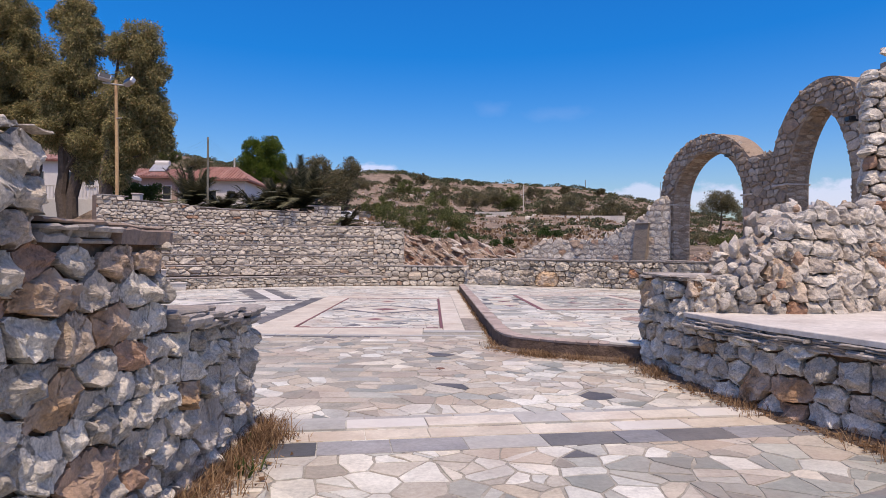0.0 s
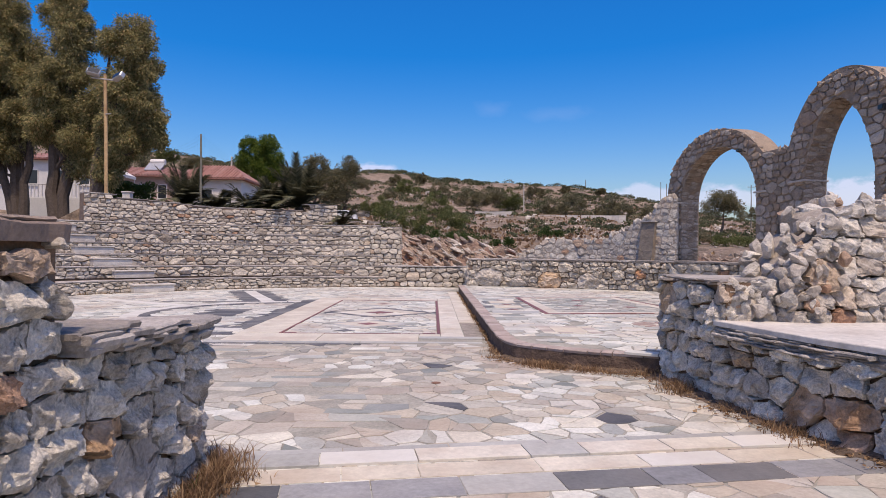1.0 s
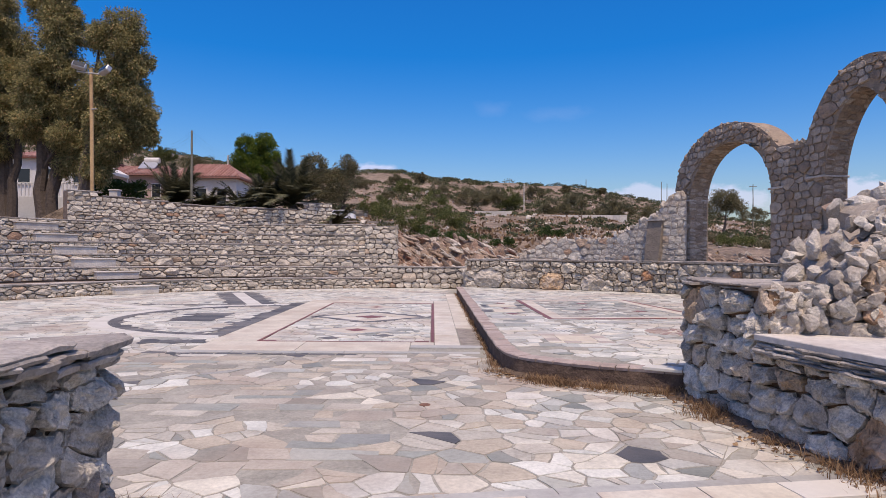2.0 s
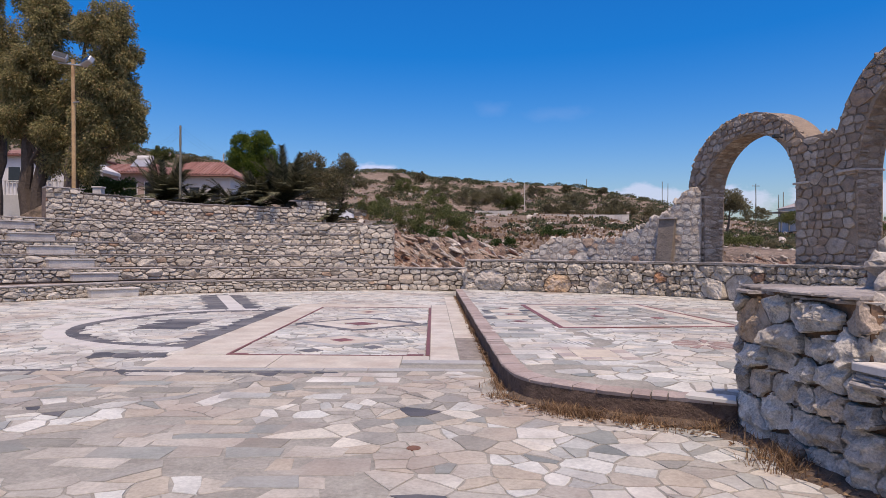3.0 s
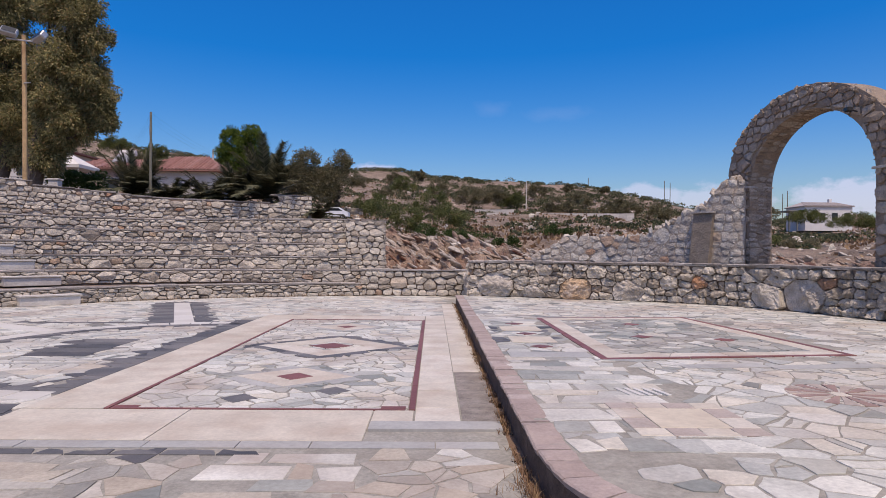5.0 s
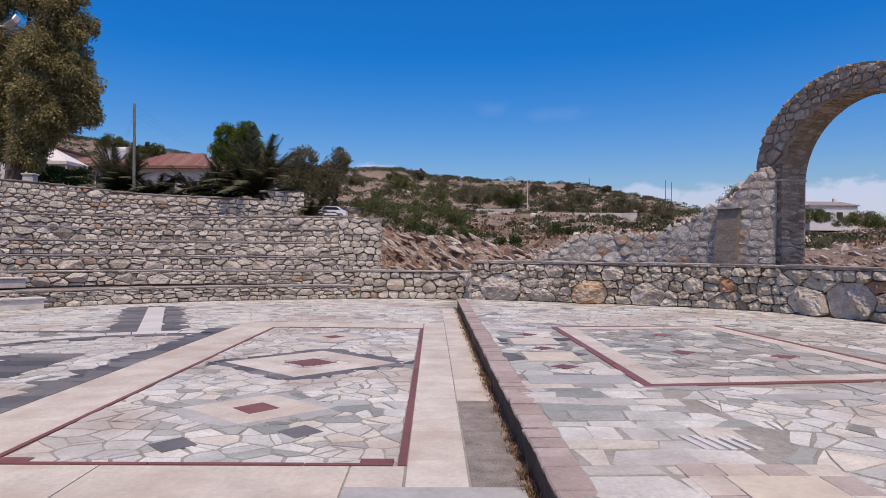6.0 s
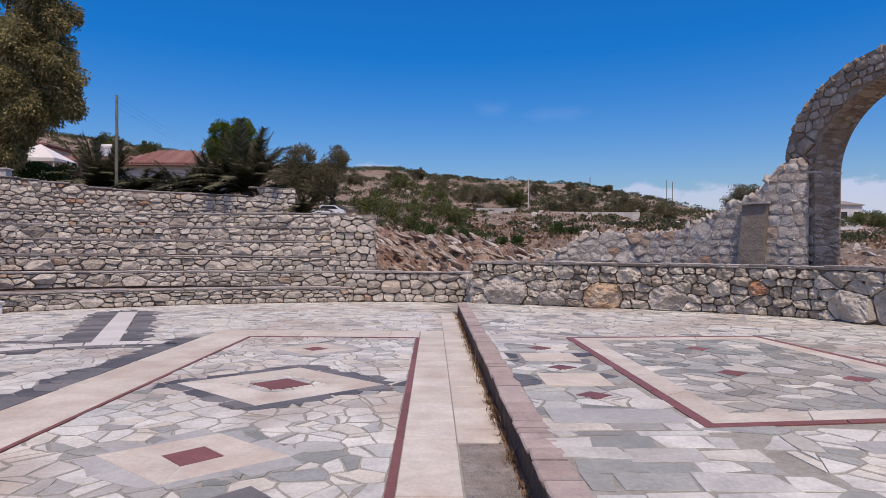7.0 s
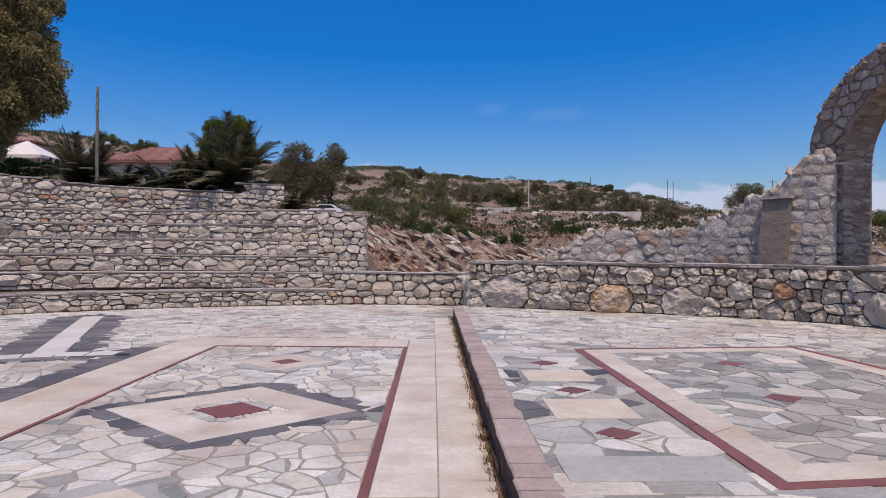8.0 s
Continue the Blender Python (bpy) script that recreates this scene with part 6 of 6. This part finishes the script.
# field walls and a small upper wall
for px0, px1, py, dist, h in ((842, 905, 392, 118, 0.9), (860, 1060, 398, 112, 0.35), (1060, 1105, 393, 112, 0.7)):
    a, b = seen_at(px0, py, dist), seen_at(px1, py, dist)
    fw = thing("field_wall", "pale low field wall across the slope", "wall", "field walls", "structure")
    line = [(a[0] + (b[0] - a[0]) * t, dist + 0.6 * math.sin(t * 5)) for t in np.linspace(0, 1, 9)]
    part("wall_body", *band(line, -1, 0.5, ground_z(*a[:2]) - 1.5, max(ground_z(*a[:2]), ground_z(*b[:2])) + h, 1.0), M["plaster"], fw)
upper = thing("rubble_wall", "small rubble wall on the far slope", "wall", kind="structure")
UP_LINE = [(-14.2, 95.4), (-11.8, 95.0), (-9.4, 95.0)]
uz = ground_z(-12, 95)
part("wall_core", *band(UP_LINE, -1, 0.4, uz - 1.5, uz + 0.85, 0.5), M["mortar"], upper)
stonework(upper, along(UP_LINE, -1), 0.0, 4.8, uz - 0.9, uz + 0.9, 0.6, 0.4, 430, None, 0.08, False, "far_stone")


# ---- houses ----
def window(house, x0, x1, z0, z1, y, facing_x=False):
    """A window with frame, sill and pane on a wall that faces the court."""
    w = part("window", *box_arrays(x0, x1, y - 0.06, y + 0.02, z0, z1, 0.01), M["paint"], house)
    part("pane", *box_arrays(x0 + 0.08, x1 - 0.08, y - 0.075, y - 0.05, z0 + 0.08, z1 - 0.08), M["glass"], w)
    part("sill", *box_arrays(x0 - 0.06, x1 + 0.06, y - 0.14, y, z0 - 0.06, z0), M["paint"], w)


def house(label, x0, x1, y0, y1, z0, z1, peak, wall_mat, hip=0.35, over=0.4, openings=(), tiles="roof"):
    ob = thing("house", label, "house", at=((x0 + x1) / 2, (y0 + y1) / 2, z0))
    part("wall", *box_arrays(x0, x1, y0, y1, z0, z1, 0.02), M[wall_mat], ob)
    roof = thing("roof", "", "")
    roof.parent = ob
    a, b, c, d = x0 - over, x1 + over, y0 - over, y1 + over
    r0, r1, ym = a + (b - a) * hip, b - (b - a) * hip, (c + d) / 2
    eave = [(a, c, z1), (b, c, z1), (b, d, z1), (a, d, z1)]
    v = eave + [(x, y, z1 + 0.14) for x, y, _ in eave] + [(r0, ym, peak), (r1, ym, peak)]
    f = [[3, 2, 1, 0], [0, 1, 5, 4], [1, 2, 6, 5], [2, 3, 7, 6], [3, 0, 4, 7], [4, 5, 9, 8], [5, 6, 9], [6, 7, 8, 9], [7, 4, 8]]
    part("roof_deck", v, f, M[tiles], roof)
    # rows of round tiles down the slope that faces the court
    n = int((b - a) / 0.27)
    for k in range(n):
        x = a + (b - a) * (k + 0.5) / n
        t = min(1.0, (x - a) / max(0.01, r0 - a), (b - x) / max(0.01, b - r1))
        part("roof_rib", *tube([(x, c - 0.03, z1 + 0.15), (x, c + (ym - c) * t, z1 + 0.15 + (peak - z1 - 0.14) * t)], [0.075, 0.075], 6), M[tiles], roof)
    for w in openings:
        window(ob, *w, y0)
    return ob


house("white house with a red tiled hip roof", -22.9, -16.9, 57, 63, 3.4, 7.75, 9.35, "paint", 0.3, 0.45, ((-22.1, -21.2, 5.6, 6.9), (-20.4, -19.4, 5.6, 6.9), (-18.6, -17.7, 5.6, 6.9)))
h1 = house("single-storey house with brown walls and red tiled roof", -31.2, -25.0, 62, 68, 3.4, 8.5, 9.75, "pink_paint", 0.2, 0.5, ((-30.4, -29.3, 6.4, 7.8), (-28.2, -27.0, 6.4, 7.8), (-26.4, -25.5, 6.4, 7.8)))
house("white two-storey house half hidden by trees", -46, -34, 66, 74, 3.4, 10.6, 11.8, "paint", 0.3, 0.5, ((-44.5, -43.2, 8, 9.6), (-41.5, -40.2, 8, 9.6), (-38.5, -37.2, 8, 9.6), (-36, -35, 8, 9.6)))
far_house = house("low white house on the far plain", 76.6, 86.4, 135, 142, ground_z(60, 135) - 0.6, ground_z(60, 135) + 4.4, ground_z(60, 135) + 5.5, "paint", 0.15, 0.3, (), "pale_tile")
fz = ground_z(60, 135)
part("porch_roof", *box_arrays(72.9, 76.6, 134.6, 139.0, fz + 3.3, fz + 3.55, 0.03), M["wood"], far_house, "dark timber porch roof")
for x in (73.1, 74.8):
    part("porch_post", *box_arrays(x, x + 0.18, 134.8, 134.98, fz - 0.6, fz + 3.3), M["wood"], far_house)
part("annexe", *box_arrays(86.4, 89.6, 136.0, 141.0, fz - 0.6, fz + 3.0, 0.03), M["pink_paint"], far_house, "low brown annexe")
part("chimney", *box_arrays(83.4, 84.0, 138.0, 138.6, fz + 4.6, fz + 6.2, 0.02), M["paint"], far_house)
gx = 75.6
for k in range(4):
    window(far_house, gx + 1.2 + 2.6 * k, gx + 2.6 + 2.6 * k, ground_z(60, 135) + 1.6, ground_z(60, 135) + 3.2, 135)
heater = thing("solar_heater", "white solar water heater on the roof", "water heater", at=(-27.5, 64.0, 9.5))
part("tank", *tube([(-28.2, 64.6, 10.3), (-26.8, 64.6, 10.3)], [0.28, 0.28], 12), M["paint"], heater)
part("panel", [(-28.3, 63.2, 9.35), (-26.7, 63.2, 9.35), (-26.7, 64.4, 10.2), (-28.3, 64.4, 10.2), (-28.3, 63.25, 9.27), (-26.7, 63.25, 9.27), (-26.7, 64.45, 10.12), (-28.3, 64.45, 10.12)], [[0, 1, 2, 3], [7, 6, 5, 4], [0, 4, 5, 1], [1, 5, 6, 2], [2, 6, 7, 3], [3, 7, 4, 0]], M["steel"], heater)
awning = thing("awning", "white peaked garden awning on slim posts", "awning", at=(-28.6, 56.5, 3.5))
a, b, c, d = -30.4, -26.6, 55, 58
part("canopy", [(a, c, 8.0), (b, c, 8.0), (b, d, 8.0), (a, d, 8.0), (-28.5, 56.5, 9.2), (a, c, 7.75), (b, c, 7.75), (b, d, 7.75), (a, d, 7.75)], [[0, 1, 4], [1, 2, 4], [2, 3, 4], [3, 0, 4], [5, 6, 1, 0], [6, 7, 2, 1], [7, 8, 3, 2], [8, 5, 0, 3]], M["paint"], awning)
for x in (a + 0.1, b - 0.1):
    for y in (c + 0.1, d - 0.1):
        part("post", *tube([(x, y, 3.4), (x, y, 7.8)], [0.05, 0.05], 8), M["paint"], awning)
fence = thing("balustrade", "white garden balustrade by the houses", "fence", at=(-30, 53, 5.5))
part("top_rail", *box_arrays(-34, -26.2, 52.95, 53.05, 6.75, 6.83, 0.01), M["paint"], fence)
for k in range(27):
    part("baluster", *box_arrays(-34 + k * 0.3, -33.93 + k * 0.3, 52.97, 53.03, 5.7, 6.75), M["paint"], fence)
part("base_wall", *box_arrays(-34, -26.2, 52.9, 53.1, 3.3, 5.7, 0.02), M["paint"], fence)
for x, y in ((-15.3, 32.8), (-21.9, 49.0)):
    post = thing("gate_post", "short white plastered post behind the terrace wall", "post", "white posts", at=(x, y, 3.5))
    part("shaft", *box_arrays(x - 0.2, x + 0.2, y - 0.05, y + 0.3, 3.4, 4.35 if y < 40 else 5.6, 0.02), M["plaster"], post)
    part("cap", *box_arrays(x - 0.24, x + 0.24, y - 0.09, y + 0.34, 4.35 if y < 40 else 5.6, 4.42 if y < 40 else 5.67, 0.015), M["plaster"], post)

# ---- lamp, poles, cables ----
lamp = thing("floodlight_mast", "slim ochre floodlight mast with two lamps", "lamp post", at=(-15.7, 31.55, 3.5))
part("pole", *tube([(-15.65, 31.55, 3.4), (-15.7, 31.55, 6.5), (-15.78, 31.55, 9.9)], [0.09, 0.085, 0.075], 10), M["rust"], lamp)
part("crossbar", *tube([(-16.4, 31.5, 9.75), (-15.1, 31.5, 9.6)], [0.035, 0.035], 6), M["steel"], lamp)
for x, z, t in ((-16.25, 9.98, 20), (-15.05, 9.78, -25)):
    fl = part("floodlight", *box_arrays(-0.29, 0.29, -0.13, 0.13, -0.17, 0.17, 0.04), M["steel"], lamp)
    fl.location, fl.rotation_euler = Vector((x, 31.4, z)) - lamp.location, (radians(-35), radians(t * 0.6), radians(t))
    gl = new("glass", mesh_of("glass", *box_arrays(-0.24, 0.24, -0.145, -0.125, -0.13, 0.13), M["glass"]))
    gl.parent = fl
part("bracket", *tube([(-15.72, 31.5, 8.0), (-15.4, 31.4, 8.0)], [0.03, 0.02], 6), M["steel"], lamp)


def utility_pole(x, y, z0, z1, r, label, arm=False, lean=0.0, dark=True):
    ob = thing("utility_pole", label, "pole", "utility poles", at=(x, y, z0))
    ts = [i / 24 for i in range(25)]
    knot = [1 + 0.28 * noise.noise(Vector((t * 14, x, 3))) for t in ts]
    part("shaft", *tube([(x + lean * t + 0.35 * r * noise.noise(Vector((t * 5, x, 1))), y, z0 - 0.4 + (z1 - z0 + 0.4) * t) for t in ts], [r * (1 - 0.3 * t) * k for t, k in zip(ts, knot)], 9), M["wood"] if dark else M["plaster"], ob)
    if arm:
        part("cross_arm", *box_arrays(x + lean - 0.8, x + lean + 0.8, y - 0.06, y + 0.06, z1 - 0.55, z1 - 0.43, 0.01), M["wood"], ob)
        for s in (-0.7, 0, 0.7):
            part("insulator", *tube([(x + lean + s, y, z1 - 0.43), (x + lean + s, y, z1 - 0.25)], [0.05, 0.03], 8), M["paint"], ob)
    return ob


utility_pole(-12.88, 36.35, 3.5, 7.98, 0.075, "weathered wooden pole among the palms", False, -0.05)
for px, top, foot, dist in ((926, 326, 393, 130), (1036, 318, 345, 260), (1170, 322, 352, 300), (1180, 325, 352, 300), (1330, 327, 388, 140), (1376, 345, 372, 260), (1384, 340, 372, 250), (415, 280, 340, 78), (650, 332, 352, 180)):
    p, q = seen_at(px, top, dist), seen_at(px, foot, dist)
    utility_pole(p[0], p[1], min(q[2], ground_z(p[0], p[1])), p[2], 0.13 if dist < 200 else 0.2, "far pale utility pole on the hillside" if px < 1000 else "far dark utility pole on the plain", dist == 130 or dist == 140, 0.0, px > 1000)


def cable(a, b, sag):
    t = np.linspace(0, 1, 13)
    p = np.outer(1 - t, a) + np.outer(t, b)
    p[:, 2] -= sag * 4 * t * (1 - t)
    ob = part("cable", *tube(p, [0.0022] * 13, 4), M["tyre"])
    tagged(ob, "thin black overhead cable between poles", "cable", "overhead cables")


for k in range(3):
    cable((-12.95, 36.4, 7.95 - 0.22 * k), (-26.0, 62.5, 11.5 - 0.2 * k), 0.35)
    cable((-12.95, 36.4, 7.95 - 0.22 * k), (-23.7, 85.0, 13.0 - 0.25 * k), 0.6)

# ---- parked car on the track ----
car = thing("car", "small white hatchback parked on the track", "car", at=(-12.15, 86, 5.55))
cz = 5.55
prof = [(-1.95, 0.35), (-1.95, 0.8), (-1.7, 0.98), (-1.2, 1.0), (-0.75, 1.42), (0.85, 1.46), (1.45, 1.05), (1.9, 0.92), (1.98, 0.35)]
w = 0.82
bv = [(-12.15 + x, 86 - w, cz + z) for x, z in prof] + [(-12.15 + x, 86 + w, cz + z) for x, z in prof]
m = len(prof)
part("body", bv, [list(range(m)), list(range(2 * m - 1, m - 1, -1))] + [[i, i + m, (i + 1) % m + m, (i + 1) % m] for i in range(m)], M["car_paint"], car)
part("side_window", [(-13.17, 86 - w - 0.012, cz + 1.03), (-10.95, 86 - w - 0.012, cz + 1.03), (-11.4, 86 - w - 0.012, cz + 1.36), (-12.85, 86 - w - 0.012, cz + 1.36), (-13.17, 86 - w + 0.02, cz + 1.03), (-10.95, 86 - w + 0.02, cz + 1.03), (-11.4, 86 - w + 0.02, cz + 1.36), (-12.85, 86 - w + 0.02, cz + 1.36)], [[0, 1, 2, 3], [7, 6, 5, 4], [0, 4, 5, 1], [1, 5, 6, 2], [2, 6, 7, 3], [3, 7, 4, 0]], M["glass"], car)
for x in (-13.35, -10.9):
    for y in (86 - w - 0.03, 86 + w - 0.12):
        wh = part("wheel", *tube([(x, y, cz + 0.31), (x, y + 0.15, cz + 0.31)], [0.31, 0.31], 14), M["tyre"], car)
        part("rim", *tube([(x, y - 0.01, cz + 0.31), (x, y + 0.02, cz + 0.31)], [0.18, 0.18], 10), M["steel"], wh)
track = part("track", *band([(-20, 84.2), (-12, 84.3), (-5, 84.6)], -1, 4.0, 2.0, cz - 0.02, 1.0), M["gravel"])
tagged(track, "gravel track along the slope", "track", kind="structure")


# ---- weeds ----
def weeds(name, label, spots, height, blades, seed, mat="straw", spread=0.09, width=0.006):
    """Tufts of bent blades of dry grass."""
    rng = np.random.default_rng(seed)
    vs, fs = [], []
    for x, y, z, k in spots:
        for _ in range(blades):
            p = np.array((x + rng.normal(0, spread), y + rng.normal(0, spread), z))
            h = height * k * rng.uniform(0.4, 1.2)
            a = rng.uniform(0, 2 * math.pi)
            lean = rng.uniform(0.3, 1.6) * h
            d = np.array((math.cos(a), math.sin(a), 0))
            s = np.array((-d[1], d[0], 0)) * width * rng.uniform(0.6, 1.5)
            mid, tip = p + d * lean * 0.35 + np.array((0, 0, h * 0.6)), p + d * lean + np.array((0, 0, h))
            i = len(vs)
            vs += [p - s, p + s, mid + s * 0.8, mid - s * 0.8, tip]
            fs += [[i, i + 1, i + 2, i + 3], [i + 3, i + 2, i + 4]]
    ob = part(name, vs, fs, M[mat])
    return tagged(ob, label, "weeds", kind="stuff")


rng = np.random.default_rng(500)
KP = along(KERB_PATH, -1)
spots = []
for _ in range(320):
    u = rng.uniform(14.7, KP.length)
    if noise.noise(Vector((u * 1.7, 5, 0))) < rng.uniform(-0.15, 0.35):
        continue
    p = KP(np.array([u]), np.array([0]), np.array([abs(rng.normal(0.06, 0.09)) + 0.02]))[0]
    spots.append((p[0], p[1], -0.01, rng.uniform(0.4, 1.1)))
weeds("dry_weeds", "dry straw weeds along the kerb", spots, 0.10, 24, 501, "straw", 0.08, 0.003)
spots = [(1.01 + rng.normal(0, 0.012), rng.uniform(10.2, 25), -0.01, rng.uniform(0.25, 0.9)) for _ in range(230)] + [(1.0, 17.6, 0, 2.2), (1.0, 14.9, 0, 1.6), (1.0, 12.3, 0, 1.2)]
weeds("dry_weeds", "thin dry weeds growing in the gap", [(1.0 + rng.normal(0, 0.015), rng.uniform(10.2, 24), -0.01, rng.uniform(0.25, 0.9)) for _ in range(40)], 0.08, 6, 507, "straw", 0.025, 0.004)
weeds("dead_twigs", "dry dead weeds growing in the gap", spots, 0.10, 10, 502, "straw", 0.025, 0.004)
spots = [(*BW(np.array([u]), np.array([0]), np.array([abs(rng.normal(0.1, 0.12)) + 0.02]))[0][:2], 0.0, rng.uniform(0.4, 1.2)) for u in rng.uniform(0, 5.2, 300) if noise.noise(Vector((u * 1.7, 2, 0))) > rng.uniform(-0.15, 0.35)]
weeds("dry_weeds", "dry straw weeds along the bench wall", spots, 0.12, 24, 503, "straw", 0.08, 0.003)
spots = [(*NW(np.array([u]), np.array([0]), np.array([abs(rng.normal(0.06, 0.10)) + 0.02]))[0][:2], 0.0, rng.uniform(0.4, 1.3)) for u in np.r_[rng.uniform(6.2, 8.5, 110), rng.normal(8.0, 0.25, 40)]]
weeds("dry_weeds", "dry brown weeds at the foot of the stone wall", spots, 0.13, 24, 504, "straw", 0.08, 0.003)
spots = [(*NW(np.array([u]), np.array([0]), np.array([abs(rng.normal(0.08, 0.08)) + 0.02]))[0][:2], 0.0, rng.uniform(0.5, 1.2)) for u in rng.uniform(6.6, 8.3, 5)]
weeds("green_weeds", "few green weeds at the foot of the wall", spots, 0.14, 12, 505, "hedge", 0.05)
TB = along(terrace_line(0.0), -1)
spots = [(*TB(np.array([u]), np.array([0]), np.array([0.06]))[0][:2], 0.0, rng.uniform(0.3, 1.0)) for u in rng.uniform(3, TB.length, 60)]
weeds("dry_weeds", "dry weeds along the terrace foot", spots, 0.14, 10, 506)
# fallen leaves and crumbs by the kerb
vs, fs = [], []
for k in range(520):
    u = rng.uniform(15.2, KP.length)
    p = KP(np.array([u]), np.array([0]), np.array([abs(rng.normal(0.12, 0.12)) + 0.02]))[0]
    a, s = rng.uniform(0, 6.28), rng.uniform(0.012, 0.03)
    i = len(vs)
    vs += [(p[0] + s * math.cos(a + q), p[1] + s * math.sin(a + q) * 0.6, 0.006 + 0.012 * rng.random()) for q in (0, 1.57, 3.14, 4.71)]
    fs.append([i, i + 1, i + 2, i + 3])
for line, a0, a1, cnt in ((BW, 0.0, 5.2, 420), (NW, 5.5, 8.5, 380)):
    for k in range(cnt):
        u = rng.uniform(a0, a1)
        p = line(np.array([u]), np.array([0]), np.array([abs(rng.normal(0.0, 0.16)) + 0.03]))[0]
        a, s = rng.uniform(0, 6.28), rng.uniform(0.01, 0.032)
        i = len(vs)
        vs += [(p[0] + s * math.cos(a + q), p[1] + s * math.sin(a + q) * 0.6, 0.006 + 0.03 * rng.random()) for q in (0, 1.57, 3.14, 4.71)]
        fs.append([i, i + 1, i + 2, i + 3])
tagged(part("leaf_litter", vs, fs, M["straw"]), "fallen dry leaves along the kerb and walls", "litter", kind="stuff")
soil = part("soil", *prism([(0.985, 10.3), (1.09, 10.3), (1.09, 25.2), (0.985, 25.2)], -0.02, -0.004, 0.002), M["dark_mortar"])
tagged(soil, "dark soil in the gap beside the kerb", "soil", kind="structure")


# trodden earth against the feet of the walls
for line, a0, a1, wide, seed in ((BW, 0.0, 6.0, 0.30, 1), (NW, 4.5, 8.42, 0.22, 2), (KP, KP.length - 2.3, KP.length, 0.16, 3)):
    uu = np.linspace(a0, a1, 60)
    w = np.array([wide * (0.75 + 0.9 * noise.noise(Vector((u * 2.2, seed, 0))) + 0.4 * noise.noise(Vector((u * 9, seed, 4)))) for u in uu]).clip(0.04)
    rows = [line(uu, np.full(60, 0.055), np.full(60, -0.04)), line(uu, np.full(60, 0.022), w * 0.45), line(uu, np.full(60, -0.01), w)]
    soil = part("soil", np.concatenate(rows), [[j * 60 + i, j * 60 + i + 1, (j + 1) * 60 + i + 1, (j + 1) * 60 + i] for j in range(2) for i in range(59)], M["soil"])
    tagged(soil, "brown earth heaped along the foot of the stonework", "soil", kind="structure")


# ---- paving pieces ----
crazy_paving(floor_lower, (-14, 3.8, -3.9, 29), 0.28, FLOOR_Z, low_keep, lower_tone, 200, (0.3, 6.5), 190, 0.012)
crazy_paving(floor_lower, (-2.70, 0.147, 12.59, 20.55), 0.27, FLOOR_Z + 0.001, lambda x, y: True, lower_tone, 204, (-1.0, 14.0), 105)
crazy_paving(floor_upper, (1.27, 10.2, 8.2, 25.5), 0.31, KERB, up_keep, upper_tone, 201, (2.6, 11.5), 190)
crazy_paving(floor_upper, (2.70, 5.46, 14.36, 18.9), 0.31, KERB + 0.001, lambda x, y: True, upper_tone, 205, (2.9, 15.5), 105)
row_paving(floor_lower, FLOOR_Z, 202, row_zone, -9.0, 0.3, 6.35, 11.1, (0.20, 0.70), (0.12, 0.32), 0.16)
row_paving(floor_upper, KERB, 203, slab_zone, 1.27, 2.7, 10.55, 14.2, (0.16, 0.52), (0.14, 0.34), 0.22, 0.0)
